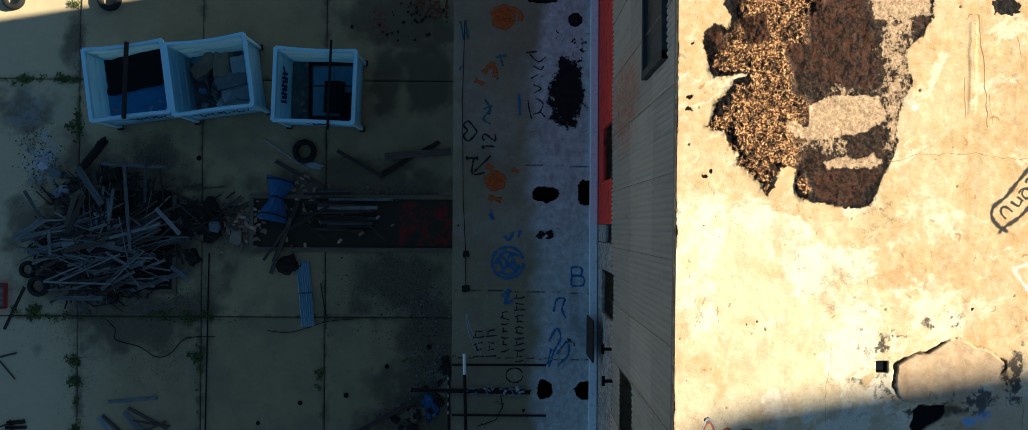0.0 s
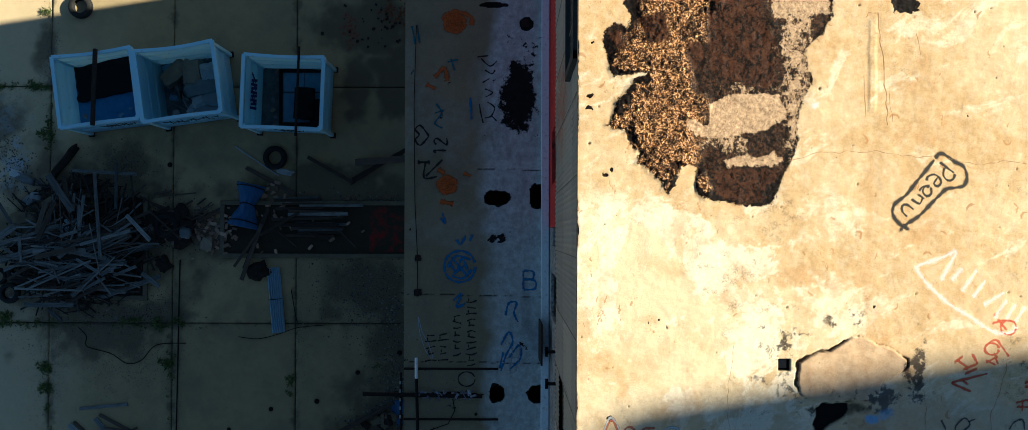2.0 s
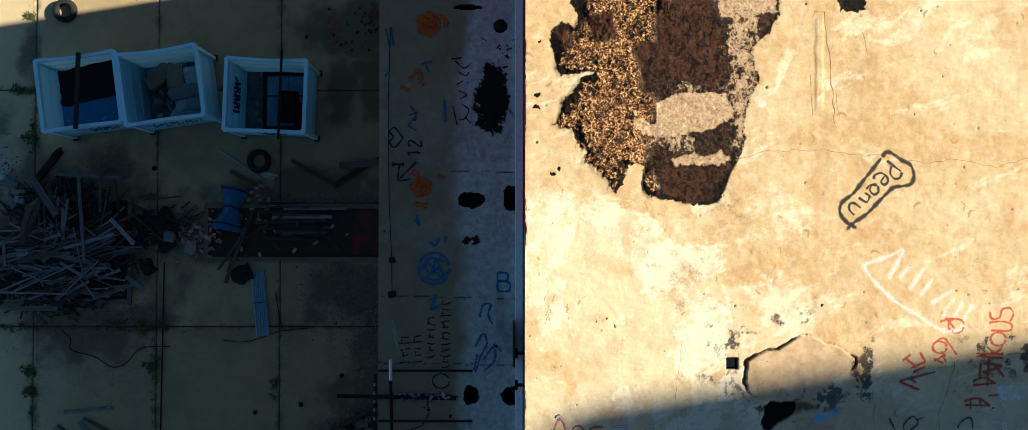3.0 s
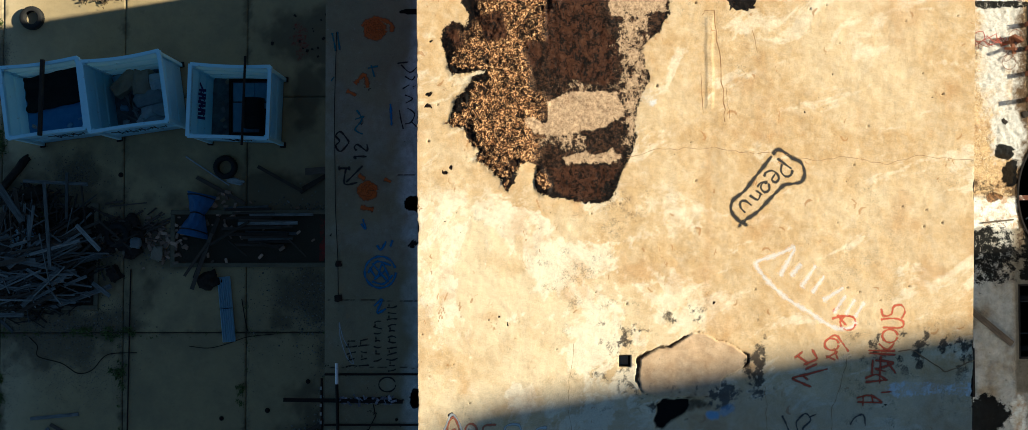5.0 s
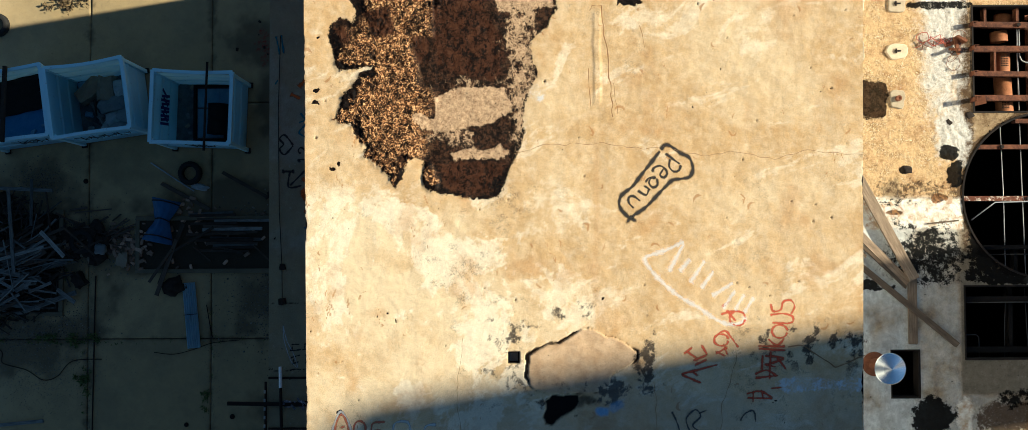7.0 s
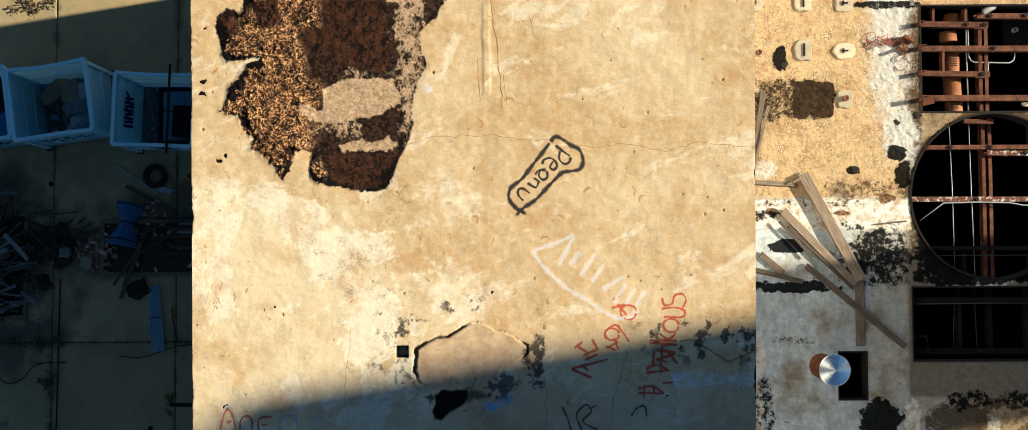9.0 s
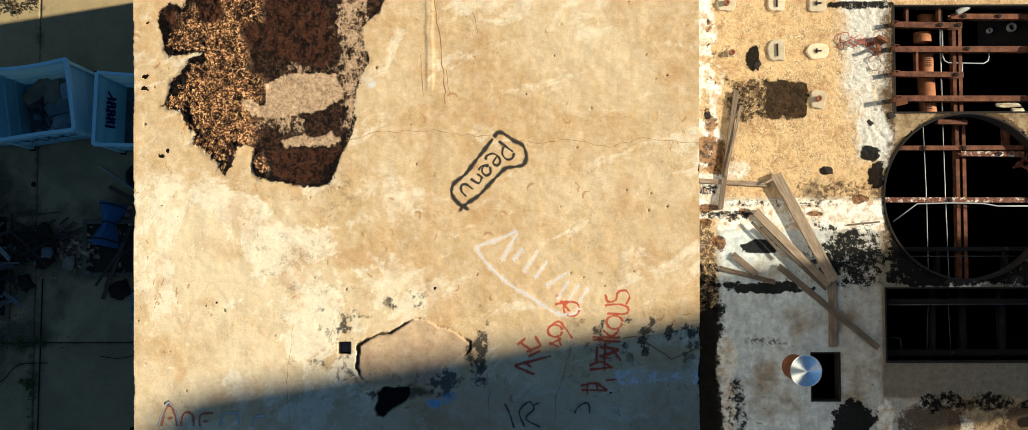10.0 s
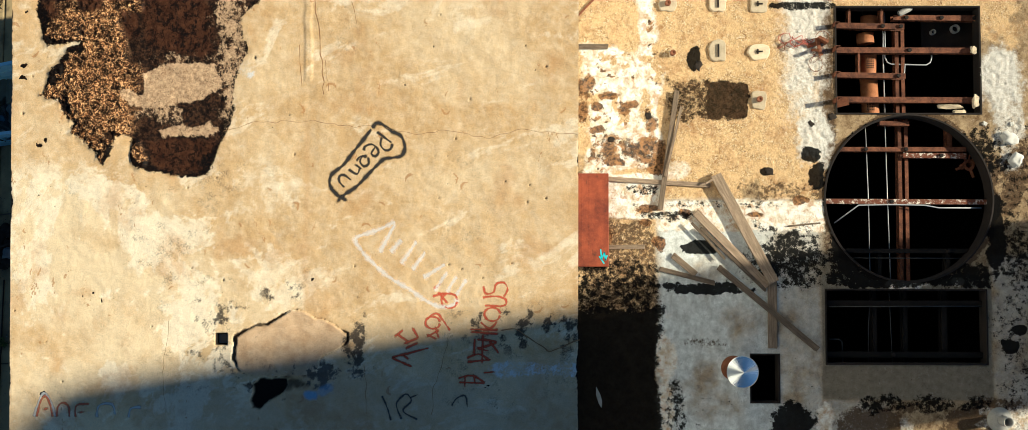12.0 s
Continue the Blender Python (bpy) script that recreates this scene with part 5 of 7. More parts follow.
for n, (x, y, z, sx, sy, sz, tn) in enumerate(((-0.55, 0.55, 0.07, 0.8, 0.45, 0.5, 35), (0.05, 0.45, 0.07, 0.5, 0.75, 0.75, -8), (0.5, 0.42, 0.07, 0.42, 0.5, 0.8, 3), (0.25, 0.0, 0.07, 0.95, 0.42, 0.75, 4),
                                                (0.1, -0.38, 0.07, 0.4, 0.35, 0.6, 15), (0.5, -0.35, 0.07, 0.5, 0.4, 0.65, -20), (0.3, -0.68, 0.07, 0.9, 0.35, 0.55, 2), (-0.15, -0.6, 0.07, 0.35, 0.3, 0.4, 40))):
    tagged(part("sack", lump(sx, sy, sz, n), CARD if n in (0, 1) else SACK, m=B @ pose(x, y, z, 0, 0, tn)), "brown slumped cardboard box" + " inside a bin" if n in (0, 1) else "pale filled sack slumped inside a bin", "box" if n in (0, 1) else "sack", group="sacks in the bin")
tray = thing("panel_tray", "dark framed tray of pale blue panels in a bin", "tray", C @ pose(0.2, 0.1, 0.075, 0, 0, 2))
for sx, sy, cx, cy in ((1.42, 0.07, 0, 0.80), (1.42, 0.07, 0, -0.80), (0.07, 1.53, -0.675, 0), (0.07, 1.53, 0.675, 0)):
    part("frame", boxed(sx, sy, 0.16, pose(cx, cy, 0), 0.01), MAT_BLACK, tray)
for cx, cy, sx, sy in ((-0.3, 0.45, 0.62, 0.55), (0.32, 0.45, 0.6, 0.55), (-0.3, -0.3, 0.62, 0.85), (0.32, -0.3, 0.6, 0.85)):
    part("panel", boxed(sx, sy, 0.05, pose(cx, cy, 0), 0.008), PALEPANEL, tray)
drum = lathe(bmesh.new(), [(0.0, 0.0), (0.30, 0.0), (0.30, 0.02), (0.29, 0.4), (0.305, 0.42), (0.29, 0.44), (0.29, 0.84), (0.30, 0.88), (0.27, 0.88), (0.27, 0.06), (0.0, 0.06)], 28)
tagged(part("drum", drum, MAT_BLACK, m=C @ pose(0.28, -0.55, 0.44, -90, 0, 0), smooth=True), "black dented steel drum lying in a bin", "drum")
tagged(part("rubbish_sheet", boxed(0.55, 0.9, 0.3, pose(0.7, -0.4, 0.075, 0, 0, 5), 0.02), MAT_BLACK, m=C), "black rubbish lying in a bin", "rubbish")
rng = random.Random(41)
for base_m, spots_, floor_z in ((B, ((-0.75, -0.1), (-0.65, 0.2), (-0.45, -0.2), (-0.75, -0.6), (-0.5, -0.7), (-0.3, 0.05), (-0.35, -0.35), (0.8, 0.75), (0.75, 0.1), (-0.8, 0.75), (-0.2, 0.85), (0.3, 0.85)), 0.07),
                                (C, ((-0.6, 0.6), (-0.7, -0.3), (-0.65, -0.75), (-0.72, 0.2), (-0.6, 0.85), (0.1, 0.92), (-0.2, 0.93), (-0.7, 0.0), (-0.62, -0.5), (0.5, 0.93)), 0.07),
                                (A, ((-0.6, 0.62), (-0.45, 0.66), (-0.3, 0.7), (-0.7, -0.6), (0.3, -0.7), (0.6, -0.55)), 1.232)):
    for x, y in spots_:
        size_ = rng.uniform(0.09, 0.22) if base_m is B else rng.uniform(0.05, 0.11)
        tagged(part("scrap", lump(size_ * 1.5, size_, size_ * 0.5, rng.randrange(900), 0.3, 2), rng.choice((SACK, PALEPANEL, OLDWOOD, CARD)), m=base_m @ pose(x, y, floor_z, 0, 0, rng.uniform(0, 180))), "small torn scrap lying inside a bin", "scrap", "litter in the bins")
for p, q, wide in (((-0.75, 0.55), (-0.3, -0.55), 0.09), ((-0.55, 0.75), (-0.5, -0.2), 0.07), ((-0.85, -0.2), (-0.15, -0.75), 0.06)):
    ln, turn_ = math.hypot(q[0] - p[0], q[1] - p[1]), math.degrees(math.atan2(q[1] - p[1], q[0] - p[0]))
    tagged(part("slat", boxed(ln, wide, 0.03, None, 0.005), OLDWOOD, m=B @ pose((p[0] + q[0]) / 2, (p[1] + q[1]) / 2, 0.17, 0, 0, turn_)), "grey wooden slat lying on scraps in a bin", "slat", "litter in the bins")
tagged(part("steel_bar", tube(bmesh.new(), [(0.42, 1.25, BIN_H + 0.035), (0.42, -1.2, BIN_H + 0.035)], 0.035, 10), DARKSTEEL, m=C), "long blackened steel bar across a bin's rim", "bar")

# ---- tyres ----
k = Mat("perished_tyre_rubber", 0.85)
RUBBER = k.done(k.mix(k.noise(20, 5), (0.010, 0.010, 0.010), (0.035, 0.033, 0.030)), k.noise(60, 4), 0.3, 0.01)


def tyre(label, px, py, r=0.34, z=0.0, tilt=(0, 0)):
    w = r * 0.62
    t = thing("tyre", label, "tyre", pose(*on_yard(px, py), z, *tilt), group="old tyres in the yard")
    prof = [(r * 0.60, 0.03 * w), (r * 0.66, 0.0), (r * 0.90, 0.0), (r * 0.985, 0.12 * w), (r, 0.3 * w), (r, 0.7 * w), (r * 0.985, 0.88 * w), (r * 0.90, w), (r * 0.66, w), (r * 0.60, 0.97 * w), (r * 0.58, 0.9 * w), (r * 0.72, 0.8 * w), (r * 0.72, 0.2 * w), (r * 0.58, 0.1 * w), (r * 0.60, 0.03 * w)]
    part("casing", lathe(bmesh.new(), prof, 36), RUBBER, t, smooth=True)
    tread = bmesh.new()
    for n in range(30):
        a = n * 12
        box(tread, 0.012, r * 0.12, w * 0.6, pose(0, 0, 0, 0, 0, a) @ pose(r + 0.002, 0, w * 0.2))
    part("tread", tread, RUBBER, t)
    return t


tyre("black worn tyre lying flat on the yard", 465, 229)
tyre("black worn tyre lying flat in sunlight", 166, -1, 0.34)
tyre("small black tyre beside the timber heap", 45, 411, 0.24)
tyre("black tyre half under the timber heap", 76, 404, 0.34)
tyre("black tyre among burnt debris", 301, 333, 0.36, 0.02)
tyre("black tyre tilted among old boards", 62, 436, 0.30, 0.02)
tyre("black tyre lying in the sunlit yard", 20, -1, 0.32)

# ---- planks ----
HEAP = {}


def cells_under(cx, cy, turn, ln, w):
    c, s = math.cos(turn), math.sin(turn)
    out = set()
    n = max(2, int(ln / 0.06))
    for i in range(n + 1):
        f = -ln / 2 + ln * i / n
        for g in (-w / 3, w / 3):
            out.add((int(math.floor((cx + f * c - g * s) / 0.07)), int(math.floor((cy + f * s + g * c) / 0.07))))
    return out


PLANKS = {}


def plank_mesh(ln, w, th):
    key = (round(ln, 1), round(w, 2), round(th, 2))
    if key not in PLANKS:
        r = random.Random(str(key))
        bm = boxed(ln, w, th, None, min(0.006, th / 4))
        for v in bm.verts:
            v.co.x += 0.04 * r.uniform(-1, 1) * abs(v.co.x) / ln
            v.co.z += 0.004 * r.uniform(-1, 1)
        mesh = bpy.data.meshes.new("plank")
        bm.to_mesh(mesh)
        bm.free()
        PLANKS[key] = mesh
    return PLANKS[key]


def plank(p, q, w, th, material, label, group, base=0.0, drop=1.0, name="plank"):
    """A board from p to q, resting on what lies there already."""
    cx, cy, ln = (p[0] + q[0]) / 2, (p[1] + q[1]) / 2, math.hypot(q[0] - p[0], q[1] - p[1])
    turn = math.atan2(q[1] - p[1], q[0] - p[0])
    under = cells_under(cx, cy, turn, ln, w)
    hs = sorted((HEAP.get(c, base) for c in under), reverse=True)
    z = hs[0] * drop + (1 - drop) * hs[min(len(hs) - 1, 3)]
    for c in under:
        HEAP[c] = z + th * 0.8
    mesh = plank_mesh(ln, w, th)
    key = "m_" + material.name
    use = mesh
    if mesh.materials and mesh.materials[0] != material:
        use = PLANKS.setdefault((key, mesh.name), None) or mesh.copy()
        PLANKS[(key, mesh.name)] = use
        use.materials[0] = material
    ob = link(name, use, material, m=pose(cx, cy, z, 0, 0, math.degrees(turn)))
    return tagged(ob, label, "plank", group)


heap_c = (-11.55, -0.35)
SPLINT = simple("splintered_timber", (0.012, 0.010, 0.008), (0.10, 0.09, 0.075), 14, 0.9, 0, 60, 0.4, "island")
rng = random.Random(12)
spl = bmesh.new()
for n in range(620):
    r_, a = math.sqrt(rng.random()), rng.uniform(0, math.tau)
    x, y = heap_c[0] - 0.05 + 2.15 * r_ * math.cos(a), heap_c[1] + 2.0 * r_ * math.sin(a)
    top = 0.10 + 0.42 * max(0.0, 1 - r_) ** 0.8
    box(spl, rng.uniform(0.15, 0.85), rng.uniform(0.015, 0.05), rng.uniform(0.012, 0.03), pose(x, y, rng.uniform(0.02, top), rng.uniform(-25, 25), rng.uniform(-9, 9), rng.gauss(10, 40) if rng.random() < 0.65 else rng.uniform(0, 180)))
tagged(part("splinters", spl, SPLINT), "splintered laths and sticks under the timber heap", "splinters", kind="stuff")
rng = random.Random(11)
for n in range(270):
    r, a = 1.0 * math.sqrt(rng.random()) , rng.uniform(0, math.tau)
    cx, cy = heap_c[0] + 2.0 * r * math.cos(a), heap_c[1] + 1.85 * r * math.sin(a) * 1.0
    if n > 60:
        cx, cy = cx * 0.8 + 0.2 * (heap_c[0] - 0.2), cy * 0.8 + 0.2 * (heap_c[1] - 0.6)
    ln = rng.choice((0.5, 0.7, 0.9, 1.2, 1.5, 1.9))
    turn = rng.gauss(0.12, 0.32) if rng.random() < 0.75 else rng.uniform(0, math.pi)
    if cy > 0.3:
        turn += 1.3
        if n % 2:
            continue
    w = rng.choice((0.03, 0.035, 0.04, 0.05, 0.05, 0.07, 0.09, 0.14))
    dx, dy = ln / 2 * math.cos(turn), ln / 2 * math.sin(turn)
    wood = OLDWOOD if rng.random() < (0.68 if cy < 0.2 else 0.35) else BROWNWOOD
    plank((cx - dx, cy - dy), (cx + dx, cy + dy), w, rng.choice((0.022, 0.03, 0.045)), wood, "grey split board in the timber heap" if wood is OLDWOOD else "brown split board in the timber heap", "boards of the timber heap", 0.10 + 0.38 * max(0.0, 1 - math.hypot((cx - heap_c[0]) / 2.1, (cy - heap_c[1]) / 2.0)), 0.1)


def yard_plank(p, q, w, th, wood, label, group="loose boards in the yard", base=0.003):
    return plank(on_yard(*p), on_yard(*q), w, th, wood, label, group, base)


for p, q, w in (((135, 258), (172, 312), 0.2), ((160, 250), (258, 255), 0.1), ((227, 238), (227, 308), 0.09), ((45, 292), (72, 335), 0.1), ((35, 365), (80, 335), 0.2), ((188, 290), (182, 335), 0.09),
                ((95, 262), (118, 280), 0.1), ((205, 255), (215, 380), 0.1), ((98, 452), (172, 452), 0.13), ((120, 462), (140, 480), 0.1), ((250, 318), (285, 355), 0.12), ((265, 405), (292, 425), 0.12)):
    yard_plank(p, q, w, 0.03, OLDWOOD, "grey board at the edge of the timber heap", "boards of the timber heap")
for p, q, w, th in (((583, 262), (670, 213), 0.12, 0.05), ((580, 268), (652, 222), 0.09, 0.05), ((515, 228), (583, 266), 0.10, 0.05), ((588, 236), (688, 228), 0.2, 0.06), ((420, 244), (494, 284), 0.11, 0.06),
                    ((10, 500), (38, 440), 0.09, 0.03), ((0, 545), (28, 538), 0.05, 0.03), ((2, 550), (26, 578), 0.05, 0.03)):
    yard_plank(p, q, w, th, BROWNWOOD, "long brown board lying on the concrete")
for p, q, w, wood in (((168, 612), (242, 605), 0.10, OLDWOOD), ((153, 636), (188, 672), 0.17, OLDWOOD), ((160, 632), (205, 672), 0.09, BROWNWOOD), ((192, 627), (226, 664), 0.15, OLDWOOD), ((199, 621), (258, 652), 0.10, BROWNWOOD),
                      ((205, 640), (262, 648), 0.06, BROWNWOOD), ((215, 660), (258, 640), 0.06, BROWNWOOD), ((178, 664), (232, 652), 0.09, OLDWOOD), ((14, 645), (42, 642), 0.12, DARKWOOD), ((12, 652), (44, 651), 0.10, DARKWOOD), ((20, 640), (24, 664), 0.06, DARKWOOD), ((0, 652), (20, 644), 0.04, DARKWOOD)):
    yard_plank(p, q, w, 0.035, wood, "grey board in a small loose stack" if wood is OLDWOOD else "dark brown board in a small loose stack")
for n in range(15):
    y0 = 291 + 4.1 * n + rng.uniform(-1, 1)
    x0 = 474 + rng.uniform(-14, 30)
    yard_plank((x0, y0), (x0 + rng.uniform(60, 104), y0 + rng.uniform(-3, 3)), rng.choice((0.06, 0.08, 0.1)), 0.04, BROWNWOOD if n % 3 else OLDWOOD, "old board stacked in the kerbed pit", "boards in the pit", 0.035)
for p, q, w in (((456, 306), (420, 398), 0.13), ((446, 330), (416, 415), 0.12), ((505, 312), (445, 348), 0.08), ((440, 345), (405, 395), 0.08), ((565, 340), (590, 365), 0.05), ((520, 345), (548, 352), 0.09), ((470, 340), (500, 365), 0.05)):
    yard_plank(p, q, w, 0.045, BROWNWOOD, "brown board lying across the pit kerb", base=0.13)
for p, q, w in (((278, 300), (385, 338), 0.09), ((305, 314), (330, 330), 0.05), ((335, 325), (385, 305), 0.05), ((340, 318), (372, 300), 0.04), ((285, 312), (330, 352), 0.06), ((300, 350), (345, 330), 0.05)):
    yard_plank(p, q, w, 0.04, BROWNWOOD, "broken stick in burnt debris")
tagged(plank(on_yard(543, 658), on_yard(648, 600), 0.13, 0.09, BROWNWOOD, "", "", 0.12, 1.0, "beam"), "brown beam lying over dark rubble", "beam", "loose boards in the yard")


# ---- things on the deck ----
GREYWOOD = simple("silvered_roof_timber", (0.065, 0.043, 0.028), (0.42, 0.315, 0.215), 3, 0.9, 0, 45, 0.6, "object", (1, 10, 10))
HEAP.clear()
for p, q, w, th in (((8.12, 1.15), (10.05, 1.03), 0.09, 0.04), ((9.43, 2.80), (9.11, 0.58), 0.095, 0.05), ((9.51, 2.5), (9.20, 1.2), 0.05, 0.04), ((9.09, -0.53), (10.13, -0.80), 0.09, 0.04),
                    ((9.34, -0.28), (9.76, -0.63), 0.12, 0.03), ((11.19, -0.62), (11.19, -1.99), 0.17, 0.045), ((10.19, -0.50), (12.0, -2.01), 0.11, 0.05), ((9.77, 0.52), (11.1, -0.85), 0.15, 0.05),
                    ((9.86, 0.22), (11.05, -0.93), 0.06, 0.04), ((10.14, 1.22), (11.2, -0.77), 0.20, 0.06), ((8.15, -0.13), (8.82, -0.12), 0.08, 0.03), ((7.55, 3.66), (8.12, 3.66), 0.10, 0.04),
                    ((9.68, 0.33), (10.3, -0.35), 0.05, 0.03), ((11.5, 0.27), (12.1, 0.33), 0.03, 0.02), ((9.95, 1.06), (10.1, 1.14), 0.04, 0.02)):
    plank(p, q, w, th, GREYWOOD, "silvered old plank lying on the deck", "planks on the deck", DECK + 0.012)

# riveted rust-red duct beside the head house
k = Mat("rust_red_painted_steel", 0.6)
c = k.mix(k.ramp(k.noise(2.4, 8, 0.7), (0.36, 0.0), (0.62, 1.0)), (0.11, 0.020, 0.009), (0.27, 0.058, 0.020))
c = k.mix(k.ramp(k.noise(7, 9, 0.78, stretch=(1, 0.4, 1)), (0.55, 0.0), (0.68, 0.8)), c, (0.045, 0.018, 0.010))
c = k.mix(k.ramp(k.noise(30, 8, 0.8), (0.60, 0.0), (0.68, 0.7)), c, (0.42, 0.17, 0.06))
REDSTEEL = k.done(c, k.noise(30, 5, 0.7), 0.35, 0.015)
duct = thing("steel_duct", "rust-red riveted steel duct beside the wall", "duct", pose(7.62, 0.365, DECK))
part("casing", boxed(1.02, 1.73, 0.30, pose(0, 0, 0.0), 0.01), REDSTEEL, duct)
rivets = bmesh.new()
for n in range(26):
    for x in (0.18, 0.30):
        bmesh.ops.create_icosphere(rivets, subdivisions=1, radius=0.011, matrix=pose(x - 0.16, -0.83 + n * 0.066, 0.30))
part("rivets", rivets, REDSTEEL, duct)
CYAN = simple("cyan_spray_paint", (0.04, 0.40, 0.46), (0.10, 0.60, 0.65), 8, 0.6)
scr = bmesh.new()
for (x0, y0), (x1, y1) in (((0.36, -0.55), (0.38, -0.72)), ((0.38, -0.72), (0.43, -0.60)), ((0.43, -0.60), (0.45, -0.74)), ((0.45, -0.74), (0.48, -0.66)), ((0.34, -0.68), (0.42, -0.80))):
    box(scr, math.hypot(x1 - x0, y1 - y0) + 0.02, 0.025, 0.004, pose((x0 + x1) / 2, (y0 + y1) / 2, 0.301, 0, 0, math.degrees(math.atan2(y1 - y0, x1 - x0))))
part("scrawl", scr, CYAN, duct, "cyan scrawl")

# aluminium rain cap on its pipe
k = Mat("spun_aluminium", 0.24, 1.0)
ALU = k.done(k.mix(k.noise(12, 4), (0.84, 0.87, 0.90), (0.93, 0.95, 0.97)), k.noise(60, 3), 0.05, 0.003)
cap = thing("vent_cap", "shiny aluminium rain cap on a rusty pipe", "vent", pose(10.46, -2.37, DECK))
part("cap", lathe(bmesh.new(), [(0.001, 1.02), (0.14, 0.97), (0.275, 0.915), (0.285, 0.905), (0.28, 0.89), (0.13, 0.95), (0.001, 0.99)], 40), ALU, cap, smooth=False)
part("pipe", lathe(bmesh.new(), [(0.12, 0.0), (0.12, 0.85), (0.10, 0.85), (0.10, 0.02)], 32), RUST, cap, smooth=True)
part("base_flange", lathe(bmesh.new(), [(0.0, 0.0), (0.23, 0.0), (0.23, 0.03), (0.14, 0.05), (0.0, 0.05)], 32), RUST, cap)
for a in (20, 140, 260):
    part("strut", tube(bmesh.new(), [(0.12 * math.cos(radians(a)), 0.12 * math.sin(radians(a)), 0.7), (0.2 * math.cos(radians(a)), 0.2 * math.sin(radians(a)), 0.93)], 0.012, 6), RUST, cap)

# short pipe with a flashing cone
PALEMETAL = simple("chalky_galvanised_steel", (0.26, 0.25, 0.23), (0.48, 0.46, 0.42), 6, 0.6, 0.2)
pv = thing("roof_pipe", "short galvanised pipe with a chalky flashing cone", "pipe", pose(15.36, -3.30, DECK))
part("flashing", lathe(bmesh.new(), [(0.23, 0.0), (0.22, 0.04), (0.12, 0.14), (0.10, 0.15)], 28), PALEMETAL, pv, smooth=True)
part("pipe", lathe(bmesh.new(), [(0.095, 0.0), (0.095, 0.40), (0.078, 0.40), (0.078, 0.05), (0.0, 0.05)], 28), PALEMETAL, pv, smooth=True)

# mortar pads with slots, bolts and stubs
PADM = simple("pale_mortar", (0.46, 0.36, 0.23), (0.68, 0.57, 0.40), 6, 0.92, 0, 50, 0.5, "object")


def pad(x, y, sx, sy, seed, fitting):
    t = thing("mortar_pad", "pale mortar pad set on the gravelled deck", "pad", pose(x, y, DECK), group="mortar pads on the deck")
    bm = bmesh.new()
    n = 28
    ring_ = []
    for i in range(n):
        a = math.tau * i / n
        c, s = math.cos(a), math.sin(a)
        q = (abs(c) ** 4 + abs(s) ** 4) ** -0.25 * (1 + 0.24 * noise.noise(Vector((c * 1.5 + seed * 7, s * 1.5, seed))))
        ring_.append((c * q * sx / 2, s * q * sy / 2))
    lo = [bm.verts.new((a * 1.04, b * 1.04, -0.03)) for a, b in ring_]
    mid = [bm.verts.new((a, b, 0.04)) for a, b in ring_]
    hi = [bm.verts.new((a * 0.93, b * 0.93, 0.052)) for a, b in ring_]
    for q, r in ((lo, mid), (mid, hi)):
        for i in range(n):
            bm.faces.new((q[i], q[(i + 1) % n], r[(i + 1) % n], r[i]))
    bm.faces.new(hi)
    part("slab", bm, PADM, t)
    if fitting == "slot":
        part("slot_plate", boxed(0.03, 0.24, 0.03, pose(0, 0, 0.05)), DARKSTEEL, t)
    elif fitting == "stub":
        part("stub", lathe(bmesh.new(), [(0.0, 0.05), (0.055, 0.05), (0.055, 0.13), (0.035, 0.13), (0.0, 0.10)], 16), RUST, t)
    elif fitting == "bolt":
        b = boxed(0.12, 0.025, 0.03, pose(0, 0, 0.05))
        box(b, 0.025, 0.09, 0.028, pose(-0.03, 0, 0.05))
        part("bracket", b, DARKSTEEL, t)
    return t


for n, (x, y, sx, sy, f) in enumerate(((10.22, 3.58, 0.33, 0.38, "slot"), (10.99, 3.56, 0.38, 0.28, "bolt"), (10.98, 2.65, 0.28, 0.34, "stub"), (10.22, 4.52, 0.34, 0.36, "slot"), (11.0, 4.47, 0.32, 0.36, "bolt"),
                                       (9.27, 4.48, 0.34, 0.28, "stub"), (9.36, 3.53, 0.14, 0.14, "stub"))):
    pad(x, y, sx, sy, n, f)

# loose stones on the deck
STONE = simple("white_limestone", (0.50, 0.48, 0.43), (0.74, 0.72, 0.66), 6, 0.9)
for n, (x, y, r) in enumerate(((15.64, 1.92, 0.24), (15.76, 1.52, 0.22), (15.70, 2.20, 0.07), (15.2, 2.2, 0.08), (11.75, 3.95, 0.06))):
    tagged(part("stone", lump(r, r * 0.85, r * 0.5, n + 40, 0.3, 4), STONE, m=pose(x, y, DECK, 0, 0, n * 50), smooth=True), "pale limestone lump on the deck", "stone", "stones on the deck")
ASPH = simple("tar_scrap", (0.008, 0.007, 0.006), (0.05, 0.035, 0.025), 9, 0.9)
for n, (x, y, r) in enumerate(((11.16, 1.30, 0.14), (9.84, 3.30, 0.16), (11.95, 2.2, 0.10), (12.35, 2.33, 0.12), (8.9, 2.35, 0.12), (8.2, 1.9, 0.1))):
    tagged(part("tar_scrap", lump(r, r * 0.8, 0.025, n + 60, 0.3, 3), ASPH, m=pose(x, y, DECK + 0.004, 0, 0, n * 70), smooth=True), "curled black scrap of roofing felt", "felt scrap", "felt scraps on the deck")

# a pale scrap on the tar, and a thin rusty rod
bm = bmesh.new()
